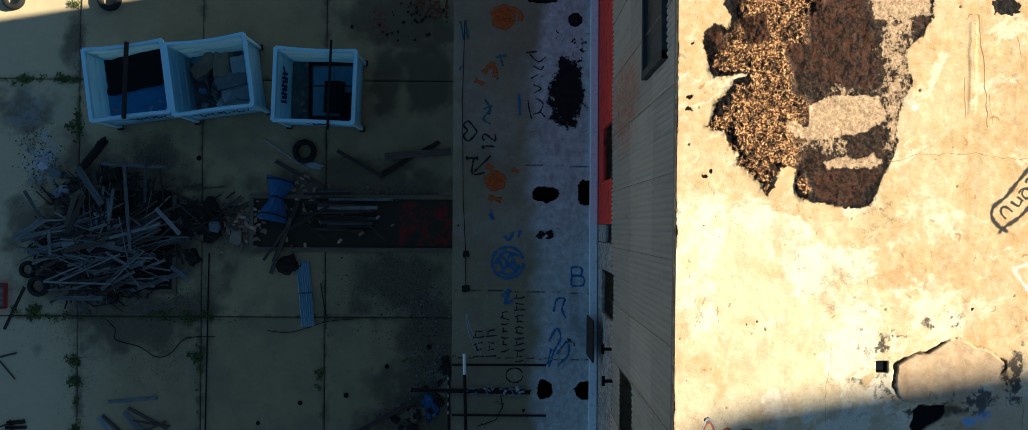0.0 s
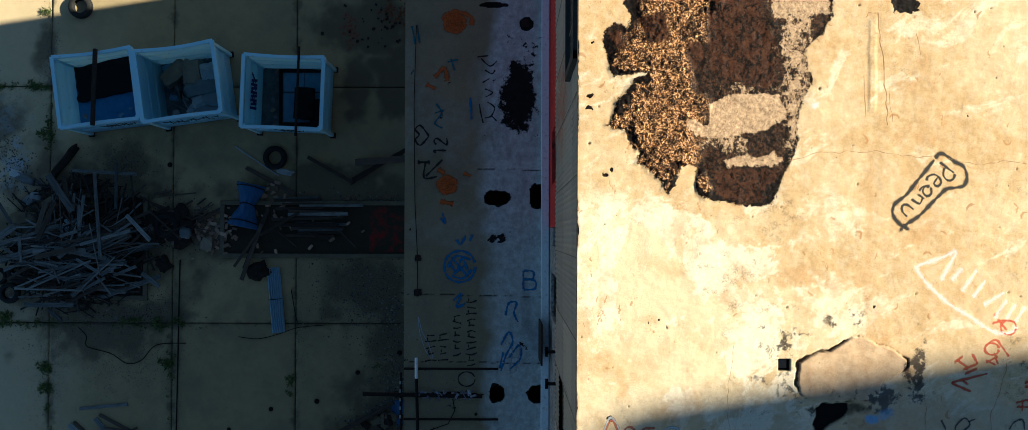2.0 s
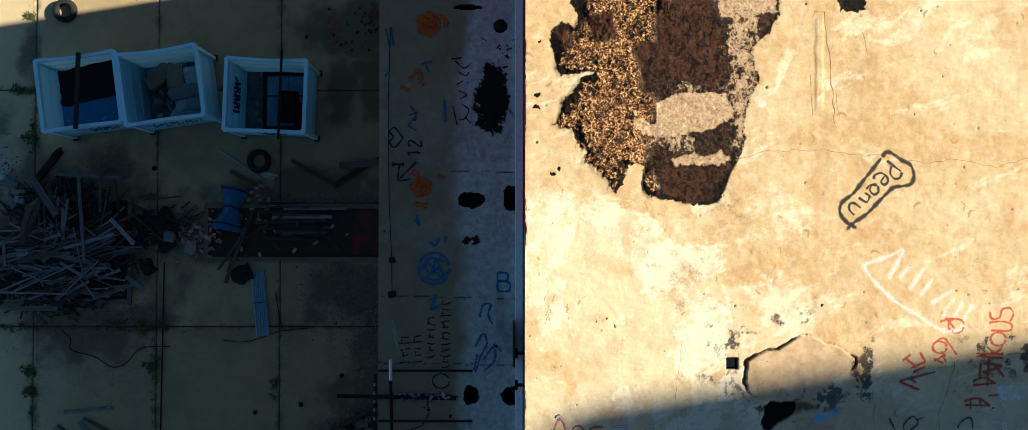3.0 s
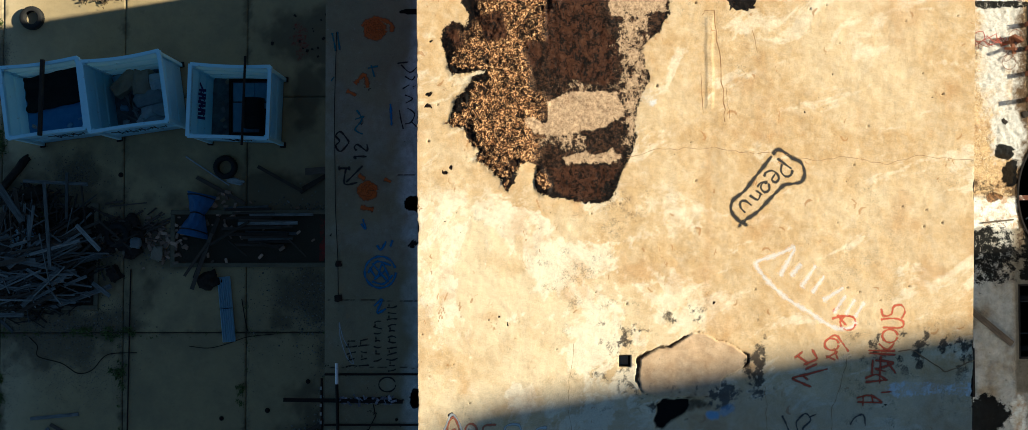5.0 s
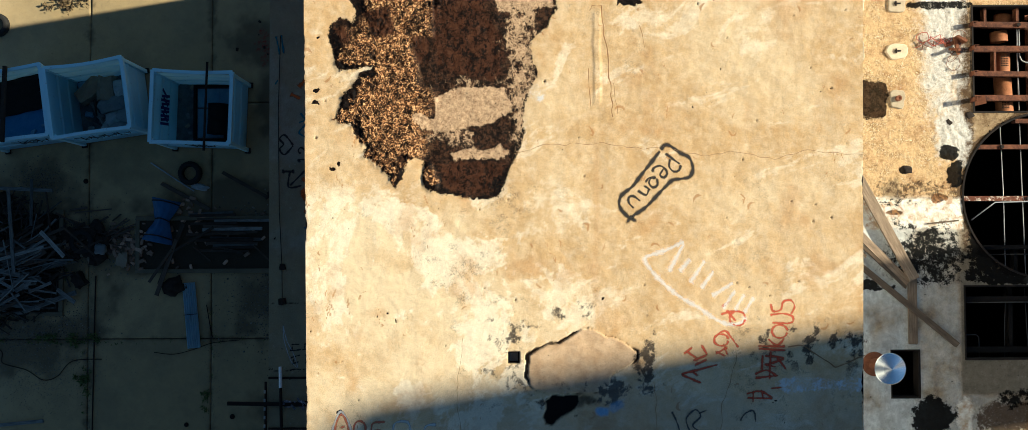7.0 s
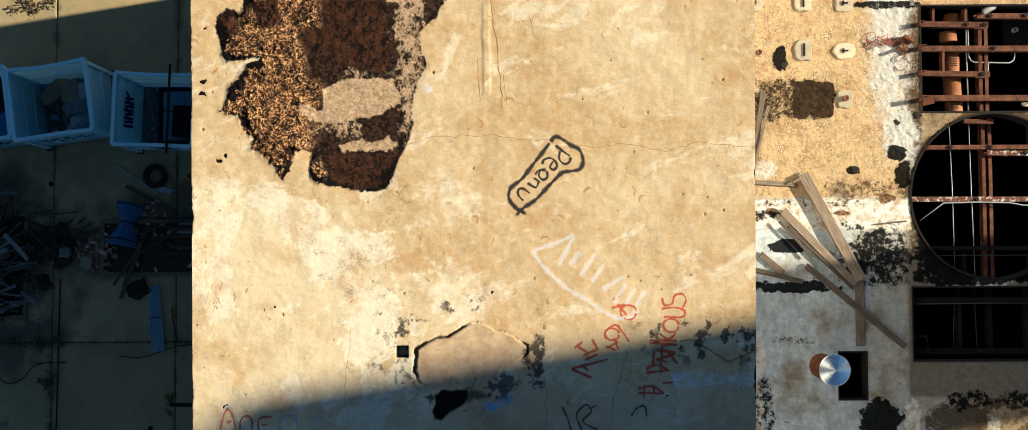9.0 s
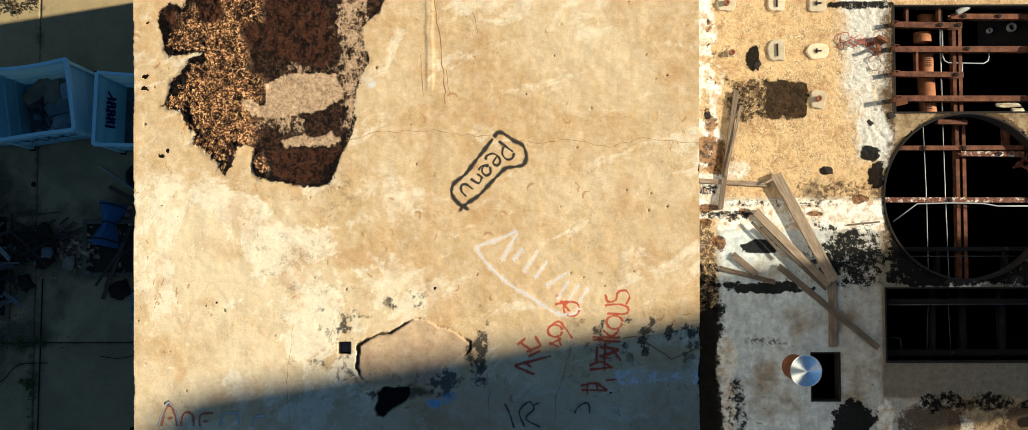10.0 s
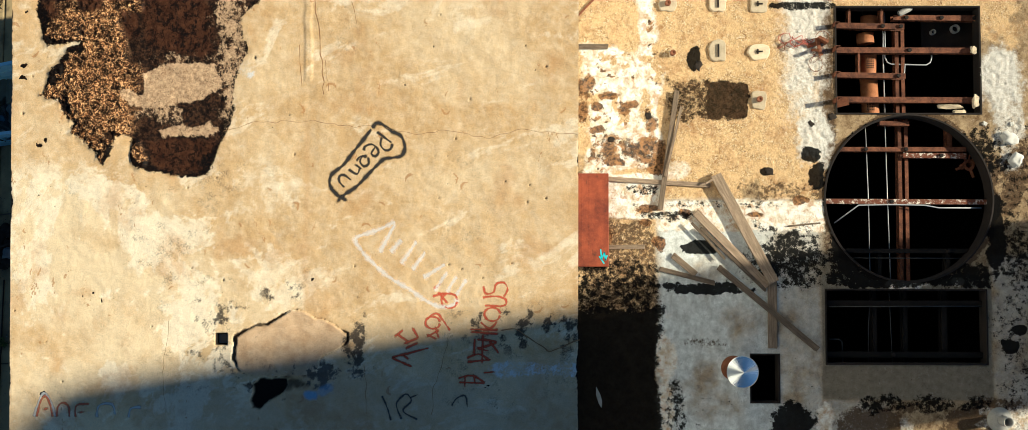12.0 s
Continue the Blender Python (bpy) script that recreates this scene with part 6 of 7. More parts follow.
rim_ = [(0, -0.2), (0.045, -0.08), (0.04, 0.05), (0.0, 0.21), (-0.04, 0.06), (-0.03, -0.1)]
lo, hi = [bm.verts.new((x, y, 0.0)) for x, y in rim_], [bm.verts.new((x * 0.96, y * 0.98, 0.012 + 0.03 * abs(y))) for x, y in rim_]
bm.faces.new(hi)
for i in range(6):
    bm.faces.new((lo[i], lo[(i + 1) % 6], hi[(i + 1) % 6], hi[i]))
tagged(part("paper_scrap", bm, SACK, m=pose(*on_deck(913, 603), DECK + 0.006, 0, 0, 14)), "curled pale paper scrap lying on black tar", "scrap")
tagged(part("rod", tube(bmesh.new(), [(*on_deck(870, 36), DECK + 0.035), (*on_deck(914, -10), DECK + 0.035)], 0.02, 8), RUST), "thin rusty rod lying on the deck", "rod")

# rusty tangle with wire
tang = thing("rusty_tangle", "rusty bracket tangled with red wire beside the hatch", "scrap metal", pose(12.10, 3.68, DECK))
tb = boxed(0.30, 0.07, 0.06, pose(-0.06, 0.03, 0.0, 0, -12, 20))
box(tb, 0.06, 0.34, 0.05, pose(0.0, -0.03, 0.06, 10, 0, 15))
box(tb, 0.2, 0.05, 0.2, pose(0.06, 0.08, 0.03, 0, 0, -30))
box(tb, 0.05, 0.05, 0.28, pose(-0.1, -0.08, 0.0, 12, 18, 0))
part("bracket", tb, RUST, tang)
PINK = simple("red_wire_sheath", (0.34, 0.05, 0.03), (0.55, 0.14, 0.09), 9, 0.6)
rng = random.Random(3)
for n in range(5):
    pts, a = [], rng.uniform(2.2, 4.2)
    for i in range(14):
        f = i / 13
        pts.append((-0.1 - 0.65 * f * math.cos(a - 3.1) + 0.05 * math.sin(i * 1.3 + n), 0.05 + 0.3 * f * math.sin(a) + 0.07 * math.cos(i * 1.1 + n * 2), 0.03 + 0.10 * math.sin(math.pi * f)))
    part("wire", tube(bmesh.new(), pts, 0.007, 5), PINK if n < 3 else RUST, tang)
for n in range(4):
    cx, cy = -0.05 + 0.04 * n, -0.35 + 0.16 * n
    part("wire", tube(bmesh.new(), [(cx + 0.13 * math.cos(i * 0.55), cy + 0.15 * math.sin(i * 0.55 + n), 0.02 + 0.015 * (i % 3)) for i in range(12)], 0.005, 5), RUST, tang)

# ---- steelwork in the hatches ----
k = Mat("red_oxide_rusty_beam", 0.8)
c = k.mix(k.ramp(k.noise(5, 8, 0.75), (0.38, 0.0), (0.62, 1.0)), (0.05, 0.017, 0.009), (0.20, 0.075, 0.035))
c = k.mix(k.ramp(k.noise(26, 8, 0.8), (0.56, 0.0), (0.64, 0.85)), c, (0.36, 0.15, 0.06))
c = k.mix(k.ramp(k.noise(9, 8, 0.8), (0.60, 0.0), (0.66, 0.9)), c, (0.016, 0.009, 0.006))
RUSTBEAM = k.done(k.mix(1.0, c, k.ramp(k.rand(), (0.0, 0.7), (1.0, 1.25)), "MULTIPLY"), k.noise(30, 5, 0.7), 0.5, 0.012)
k = Mat("white_flaked_rusty_beam", 0.85)
FLAKED = k.done(k.mix(k.ramp(k.noise(9, 6, 0.8), (0.52, 0.0), (0.60, 1.0)), k.mix(k.noise(20, 4), (0.06, 0.018, 0.01), (0.20, 0.07, 0.035)), (0.72, 0.66, 0.56)), k.noise(30, 4), 0.3, 0.01)
CONDUIT = simple("grey_galvanised_conduit", (0.30, 0.31, 0.32), (0.52, 0.53, 0.54), 8, 0.5, 0.2)


def i_beam(ln, w, h):
    bm = bmesh.new()
    box(bm, ln, w, 0.014, pose(0, 0, -0.014))
    box(bm, ln, 0.012, h - 0.03, pose(0, 0, -h + 0.016))
    box(bm, ln, w, 0.014, pose(0, 0, -h))
    return bm


# darker copy of the rusty beam, with the hatch's shade in its colour
SHADEBEAM = simple("shade_dark_beam", (0.003, 0.0025, 0.002), (0.013, 0.009, 0.007), 4, 0.9, 0, 30, 0.4, "object")


def beam(p, q, down, w=0.115, h=0.16, material=None, posts=(), label="rusty steel beam spanning an open hatch"):
    (x0, y0), (x1, y1) = on_deck(*p, down), on_deck(*q, down)
    ln, a = math.hypot(x1 - x0, y1 - y0), math.degrees(math.atan2(y1 - y0, x1 - x0))
    t = thing("steel_beam", label, "beam", pose((x0 + x1) / 2, (y0 + y1) / 2, DECK - down, 0, 0, a), group="beams in the hatches")
    part("section", i_beam(ln, w * 0.84, h), material or RUSTBEAM, t)
    for f in posts:
        part("bolt", lathe(bmesh.new(), [(0.0, 0.04), (0.035, 0.04), (0.04, 0.0)], 10, pose(f * ln / 2, 0, 0)), DARKSTEEL, t)
    return t


for p, q, d, w, m_, posts in (
        ((1272, 38), (1383, 40), 0.10, 0.13, None, (0.9, 0.4)), ((1272, 76), (1497, 77), 0.10, 0.13, None, (0.05,)), ((1272, 114), (1384, 116), 0.10, 0.12, None, (0.8,)),
        ((1272, 152), (1500, 153), 0.10, 0.13, None, ()), ((1366, 26), (1500, 27), 0.14, 0.12, None, (-0.7, 0.1, 0.85)),
        ((1343, 188), (1388, 189), 0.2, 0.10, None, ()), ((1270, 228), (1474, 228), 0.2, 0.10, None, (-0.5, 0.1)), ((1378, 237), (1474, 238), 0.22, 0.11, FLAKED, (0.2,)),
        ((1252, 307), (1520, 308), 0.2, 0.11, FLAKED, (-0.2,)), ((1290, 382), (1510, 382), 0.25, 0.10, SHADEBEAM, (0.4,)),
        ((1258, 461), (1508, 461), 0.16, 0.12, SHADEBEAM, ()), ((1258, 538), (1508, 538), 0.16, 0.12, SHADEBEAM, (-0.2,))):
    beam(p, q, d, w, 0.16, m_, posts)
# long runners below them
for x, y0, y1, d, w in ((1371, 34, 178, 0.28, 0.08), (1380, 34, 178, 0.28, 0.08), (1373, 175, 435, 0.38, 0.08), (1383, 175, 435, 0.38, 0.08), (1331, 440, 560, 0.34, 0.09), (1377, 440, 560, 0.34, 0.10),
                        (1436, 440, 560, 0.34, 0.12), (1299, 12, 34, 0.12, 0.06), (1349, 12, 34, 0.12, 0.06), (1313, 76, 112, 0.12, 0.05), (1449, 190, 226, 0.3, 0.12), (1340, 385, 425, 0.3, 0.08), (1443, 385, 425, 0.3, 0.10)):
    beam((x, y0), (x, y1), d, w, 0.18, SHADEBEAM if y0 >= 380 else None, (), "rusty steel runner below the hatch beams")
# upright stubs on the western lip, and a knee plate
for py, h in ((40, 0.22), (77, 0.26), (116, 0.24), (156, 0.34)):
    x, y = on_deck(1277, py)
    b = boxed(0.09, 0.012, h, pose(0, 0.04, 0))
    box(b, 0.012, 0.08, h * 0.98, pose(-0.04, -0.004, 0))
    tagged(part("steel_stub", b, RUSTBEAM, m=pose(x - 0.02, y, DECK - 0.01)), "rusty angle stub standing on the hatch lip", "steel stub", "stubs on the hatch lip")
tagged(part("gusset", boxed(0.22, 0.16, 0.03, pose(*on_deck(1287, 156), DECK - 0.02, 0, -18, 12)), RUST), "rusty gusset plate at the hatch corner", "plate")
for n, (px, py, sx, sy) in enumerate(((1452, 163, 0.36, 0.07), (1464, 171, 0.2, 0.07), (1490, 155, 0.10, 0.2), (1489, 76, 0.09, 0.12))):
    tagged(part("broken_slab", lump(sx, sy, 0.07, 80 + n, 0.35, 4), PADM, m=pose(*on_deck(px, py), DECK - 0.06)), "pale broken concrete on the hatch corner", "concrete", "broken concrete at the hatch")
fx, fy = on_deck(1384, 16, 0.1)
hood = lathe(bmesh.new(), [(0.05, -0.14), (0.062, -0.08), (0.055, 0.08), (0.04, 0.14)], 14, pose(0, 0, 0, 0, 90, 25))
tagged(part("bent_hood", hood, PALEMETAL, m=pose(fx, fy, DECK - 0.08), smooth=True), "bent galvanised hood on a hatch beam", "hood")


# dark copy of the conduit colour, for the runs that lie in shade
SHADEPIPE = simple("shade_dark_conduit", (0.02, 0.02, 0.02), (0.075, 0.075, 0.075), 8, 0.7)


def conduit(pts, down, r=0.014, label="thin grey conduit run across the hatch", material=None):
    q = [(*on_deck(px, py, down), DECK - down) for px, py in pts]
    tagged(part("conduit", tube(bmesh.new(), q, r, 8), material or (SHADEPIPE if pts[0][1] > 380 else CONDUIT), smooth=True), label, "conduit", "conduits in the hatches")


conduit([(1350, 12), (1350, 90), (1351, 172)], 0.34)
conduit([(1353, 18), (1353, 88), (1356, 95), (1362, 98), (1404, 99), (1416, 99), (1422, 95), (1424, 88), (1424, 76)], 0.30)
conduit([(1383, 98), (1382, 110), (1379, 122)], 0.29)
conduit([(1321, 190), (1324, 300), (1325, 425)], 0.372, 0.010)
conduit([(1351, 178), (1353, 300), (1356, 430)], 0.372, 0.010)
conduit([(1272, 340), (1309, 313), (1360, 312), (1409, 313), (1431, 317), (1495, 317)], 0.17, 0.013)
conduit([(1300, 393), (1500, 393)], 0.3, 0.011)
conduit([(1262, 466), (1500, 465)], 0.14, 0.012)
conduit([(1324, 458), (1321, 500), (1320, 550)], 0.333, 0.008)
conduit([(1353, 445), (1355, 500), (1357, 556)], 0.333, 0.008)
conduit([(1262, 515), (1277, 515), (1281, 519), (1282, 556)], 0.333)
for px, py, r in ((1428, 48, 0.05), (1462, 43, 0.085)):
    t = lathe(bmesh.new(), [(r, -0.1), (r, 0.0), (r * 0.72, 0.0), (r * 0.72, -0.1)], 20)
    tagged(part("pipe_end", t, PALEMETAL, m=pose(*on_deck(px, py, 0.45), DECK - 0.45), smooth=True), "open pale pipe end inside the hatch", "pipe", "pipe ends in the hatch")
# a shelf of plate carries those pipes
ledge = thing("ledge_plate", "dark steel ledge plate hung below the hatch", "plate", pose(*on_deck(1448, 46, 0.57), DECK - 0.57))
part("plate", boxed(1.0, 0.9, 0.02), DARKSTEEL, ledge)
for yy in (0.24, -0.39):
    part("hanger", boxed(0.03, 0.03, 0.29, pose(-0.02, yy, 0.02)), DARKSTEEL, ledge)
tx, ty = on_deck(1477, 252, 0.6)
star = thing("bolted_flange", "rusty bolted flange below the round hatch", "flange", pose(tx, ty, DECK - 0.6))
part("ring", lathe(bmesh.new(), [(0.06, 0.0), (0.11, 0.0), (0.11, 0.04), (0.06, 0.04), (0.06, -0.3)], 18), RUST, star)
part("hanger", tube(bmesh.new(), [(0.0, 0.05, 0.0), (-0.06, 0.17, 0.23)], 0.015, 6), RUST, star)
for a in (50, 120, 200, 290):
    part("arm", boxed(0.18, 0.05, 0.02, pose(0, 0, 0, 0, 0, a) @ pose(0.17, 0, 0)), RUST, star)
# perforated orange duct
ORANGE = simple("orange_primed_duct", (0.16, 0.055, 0.02), (0.50, 0.21, 0.085), 4, 0.7)
d0 = 0.47
pd = thing("perforated_duct", "orange-primed perforated duct under the hatch", "duct", pose(*on_deck(1326, 100, d0), DECK - d0))
for y0, y1, tw in ((-0.95, -0.25, 3), (-0.18, 0.32, -2), (0.42, 0.62, 4), (0.72, 0.95, -3)):
    part("section", lathe(bmesh.new(), [(0.165, y0), (0.165, y1), (0.15, y1), (0.15, y0), (0.165, y0)], 24, pose(0, 0, 0, -90, 0, tw)), ORANGE, pd, smooth=True)
for y0 in (-0.16, 0.66):
    dots = bmesh.new()
    for i in range(5):
        for j in range(6):
            bmesh.ops.create_circle(dots, cap_ends=True, segments=8, radius=0.012, matrix=pose(-0.06 + i * 0.03, -y0 - 0.05 - j * 0.035, 0.167))
    part("perforation", dots, DARKSTEEL, pd)
part("hanger", boxed(0.05, 2.1, 0.05, pose(0, 0.05, -0.21)), DARKSTEEL, pd)

# ---- west strip of the deck: fallen rail, pole, cable ----
rail = thing("fallen_rail", "dark steel rail frame lying across the deck edge", "railing", pose(0, 0, DECK + 0.02))
for y, x0, x1, r in ((-2.575, -0.97, 0.81, 0.022), (-3.525, -0.97, 0.81, 0.022)):
    part("bar", tube(bmesh.new(), [(x0, y, 0.03), (x1, y, 0.03)], r, 8), DARKSTEEL, rail)
part("bar", boxed(2.25, 0.07, 0.06, pose(-0.62, -3.07, 0.0, 0, 0, -1)), DARKSTEEL, rail)
part("post", tube(bmesh.new(), [(-0.73, -2.75, 0.09), (-0.70, -3.9, 0.09)], 0.03, 10), DARKSTEEL, rail)
part("post", tube(bmesh.new(), [(-0.735, -2.36, 0.09), (-0.73, -2.75, 0.09)], 0.032, 10), WHITE, rail, "white post end")
rng = random.Random(8)
scr = bmesh.new()
for n in range(60):
    box(scr, rng.uniform(0.03, 0.12), rng.uniform(0.02, 0.05), 0.02, pose(rng.uniform(-0.7, 0.35), -3.06 + rng.gauss(0, 0.035), DECK + rng.uniform(0.02, 0.07), rng.uniform(-20, 20), 0, rng.uniform(0, 180)))
LITTER = simple("pale_torn_litter", (0.10, 0.09, 0.12), (0.60, 0.58, 0.64), 30, 0.8, per="island")
tagged(part("litter", scr, LITTER), "torn pale litter caught along the rail", "litter", kind="stuff")
def deck_line(pts, r, material, name, label, cat):
    q = [(*on_west(*p), DECK + 0.02) for p in pts]
    return tagged(part(name, tube(bmesh.new(), q, r, 6), material), label, cat)
deck_line([(707, 30), (704, 150), (706, 300), (710, 380), (711, 443)], 0.007, DARKSTEEL, "cable", "thin black cable lying along the deck edge", "cable")
deck_line([(765, 602), (768, 620), (758, 640), (730, 650)], 0.009, DARKSTEEL, "cable", "short black cable curled on the deck", "cable")
deck_line([(686, 562), (686, 656)], 0.025, DARKSTEEL, "edge_pipe", "dark pipe along the deck's edge", "pipe")
for n in range(5):
    tagged(part("cable_clip", boxed(0.035, 0.06, 0.02, pose(*on_west(685, 577 + 13 * n), DECK + 0.04)), PALEMETAL), "small white clip on the deck edge", "clip", "clips on the deck edge")
for n, (px, py, r) in enumerate(((711, 387, 0.1), (711, 440, 0.12), (874, 26, 0.13))):
    tagged(part("felt_scrap", lump(r, r, 0.04, 90 + n, 0.3, 2), ASPH, m=pose(*on_west(px, py), DECK)), "small black felt scrap on the deck", "felt scrap", "felt scraps on the deck")


# ---- smaller things in the yard ----
k = Mat("blue_plastic_tarp", 0.45, 0, 0.5)
TARP = k.done(k.mix(k.noise(5, 5), (0.012, 0.05, 0.15), (0.05, 0.135, 0.30)), k.noise(16, 5), 0.3, 0.02)
tb = bmesh.new()
bmesh.ops.create_grid(tb, x_segments=26, y_segments=34, size=0.5)
for v in tb.verts:
    u, w = v.co.x * 2, v.co.y
    half = 0.20 + 0.30 * abs(w - 0.02) ** 0.9 * 1.6
    puff = (1 - u * u) * (0.14 + 0.1 * abs(w)) + 0.03 * noise.noise(Vector((u * 3, w * 6, 2)))
    v.co = Vector((u * half + 0.03 * noise.noise(Vector((w * 5, u * 2, 0))), w * 1.28, max(0.01, puff)))
bmesh.ops.solidify(tb, geom=tb.faces[:], thickness=0.01)
sacking = thing("tarp_bundle", "blue plastic tarp bundle tied at the waist", "tarp", pose(*on_yard(424, 302), 0.19, 0, 0, -12))
part("sheeting", tb, TARP, sacking, smooth=True)
for w in (0.42, -0.38, 0.02):
    half = 0.20 + 0.30 * abs(w - 0.02) ** 0.9 * 1.6
    part("strap", tube(bmesh.new(), [(half * c, w * 1.28 + 0.05 * (1 - c * c), (1 - c * c) * (0.14 + 0.1 * abs(w)) + 0.03) for c in (-1, -0.7, -0.35, 0, 0.35, 0.7, 1)], 0.02, 6), BLACKPAINT, sacking, "black strap")

# stack of corrugated strips
k = Mat("galvanised_sheet", 0.45, 0.0, 0.6)
GALV = k.done(k.mix(k.noise(6, 6), (0.62, 0.81, 0.94), (0.78, 0.91, 0.98)), k.noise(30, 4), 0.1, 0.005)
strip = thing("corrugated_strip", "pale galvanised corrugated strip on the concrete", "metal sheet", pose(*on_yard(467, 446), 0.02, 0, 0, 5.3))
for lay in range(3):
    bm = bmesh.new()
    xs = [(-0.19 + 0.38 * i / 24, 0.034 * math.sin(i * math.pi / 2)) for i in range(25)]
    lo = [bm.verts.new((x, -0.96 + 0.02 * lay, z)) for x, z in xs]
    hi = [bm.verts.new((x, 0.96 - 0.03 * lay, z)) for x, z in xs]
    for a in range(24):
        bm.faces.new((lo[a], lo[a + 1], hi[a + 1], hi[a]))
    bmesh.ops.solidify(bm, geom=bm.faces[:], thickness=0.003)
    part("sheet", bm, GALV, strip, m=pose(0.008 * lay, 0, 0.022 + 0.02 * lay))
part("strap", boxed(0.40, 0.02, 0.012, pose(0, 0.03, 0.098)), DARKSTEEL, strip, "dark strap")
tagged(part("crumpled_felt", lump(0.5, 0.42, 0.16, 71, 0.35, 4), ASPH, m=pose(*on_yard(441, 402), 0, 0, 0, 20), smooth=True), "crumpled black felt beside the metal strip", "felt scrap")

# pipes, wires
def yard_line(pts, r, material, name, label, cat, z=0.02):
    return tagged(part(name, tube(bmesh.new(), [(q.x, q.y, z) for q in smooth_line([on_yard(*p) for p in pts], 0.08)], r, 6), material), label, cat)


yard_line([(403, 212), (436, 234), (470, 256)], 0.022, CONDUIT, "pipe", "thin grey pipe lying on the concrete", "pipe")
tagged(part("crushed_can", lump(0.42, 0.16, 0.12, 75, 0.3, 3), SACK, m=pose(*on_yard(480, 250), 0, 0, 0, -10)), "crushed pale bag beside the tyre", "bag")
yard_line([(165, 488), (178, 502), (178, 517), (215, 528), (240, 543), (262, 538), (285, 515), (330, 512)], 0.012, DARKSTEEL, "wire", "black wire curling over the slabs", "wire")
yard_line([(410, 502), (440, 505), (470, 498), (500, 488), (540, 484)], 0.010, DARKSTEEL, "wire", "thin black wire along a slab joint", "wire")
yard_line([(320, 385), (319, 440), (318, 520), (316, 655)], 0.02, DARKSTEEL, "pipe", "dark pipe laid beside a slab joint", "pipe", 0.03)
yard_line([(490, 430), (497, 470), (500, 480)], 0.012, DARKSTEEL, "wire", "short black wire on the slab", "wire")
for n, (px, py, r) in enumerate(((592, 556, 0.045), (530, 600, 0.05), (460, 612, 0.045), (396, 643, 0.04), (303, 240, 0.05), (656, 526, 0.05))):
    t = thing("bolt_stub", "rusty bolt stub set in the concrete", "bolt", pose(*on_yard(px, py), 0), group="bolt stubs in the yard")
    part("washer", lathe(bmesh.new(), [(0.0, 0.0), (r * 1.5, 0.0), (r * 1.5, 0.012), (0.0, 0.016)], 16), DARKSTEEL, t)
    part("nut", lathe(bmesh.new(), [(0.0, 0.01), (r, 0.01), (r * 0.9, 0.07), (0.0, 0.075)], 8), DARKSTEEL, t)
crate = thing("crate", "red plastic crate standing on the yard", "crate", pose(*on_yard(2, 451), 0))
CRED = simple("red_crate_plastic", (0.30, 0.03, 0.03), (0.45, 0.06, 0.05), 5, 0.5)
for sx, sy, x, y in ((0.42, 0.03, 0, 0.36), (0.42, 0.03, 0, -0.36), (0.03, 0.72, 0.2, 0), (0.03, 0.72, -0.2, 0)):
    part("side", boxed(sx, sy, 0.25, pose(x, y, 0)), CRED, crate)
for n in range(5):
    part("slat", boxed(0.38, 0.07, 0.02, pose(0, -0.28 + 0.14 * n, 0.02)), SACK, crate)

# bricks and rubble
BRICK = simple("broken_brick", (0.30, 0.165, 0.105), (0.58, 0.43, 0.30), 7, 0.9, per="object")
rng = random.Random(21)
bricks = []
for n in range(3):
    bm = lump(0.2, 0.1, 0.065, 100 + n, 0.06, 1)
    mesh = bpy.data.meshes.new("brick")
    bm.to_mesh(mesh)
    bm.free()
    bricks.append(mesh)
for n in range(120):
    if n < 75:
        px, py = rng.gauss(368, 22), rng.gauss(340, 15)
    elif n < 100:
        px, py = rng.gauss(455, 22), rng.gauss(296, 16)
    else:
        px, py = rng.uniform(380, 600), rng.gauss(340, 22)
    ob = link("brick", bricks[n % 3], BRICK, m=pose(*on_yard(px, py), 0.0 if px < 384 else 0.03, 0, 0, rng.uniform(0, 180)) @ Matrix.Scale(rng.uniform(0.45, 1.05), 4))
    tagged(ob, "broken brick lying among burnt debris", "brick", "bricks in the debris")


def scatter(name, label, cat, spots, size, material, seed, flat=0.6):
    """Loose grit as one joined object: spots of (px, py, rx, ry, count)."""
    r = random.Random(seed)
    verts, faces = [], []
    for px, py, rx, ry, count in spots:
        cx, cy = on_yard(px, py)
        for _ in range(count):
            x, y, s, a = r.gauss(cx, rx), r.gauss(cy, ry), r.uniform(*size), r.uniform(0, 6.28)
            b = len(verts)
            for i in range(5):
                q = a + i * 1.2566
                verts.append((x + s * math.cos(q) * r.uniform(0.7, 1.1), y + s * math.sin(q) * r.uniform(0.6, 1.1), 0.0))
            verts.append((x, y, s * flat * 1.3))
            for i in range(5):
                faces.append((b + i, b + (i + 1) % 5, b + 5))
    mesh = bpy.data.meshes.new(name)
    mesh.from_pydata(verts, [], faces)
    return tagged(link(name, mesh, material), label, cat, kind="stuff")


GRIT = simple("mixed_grit", (0.03, 0.027, 0.022), (0.22, 0.20, 0.17), 25, 0.95, per="island")
GRITL = simple("pale_grit", (0.10, 0.092, 0.072), (0.32, 0.30, 0.25), 25, 0.95, per="island")
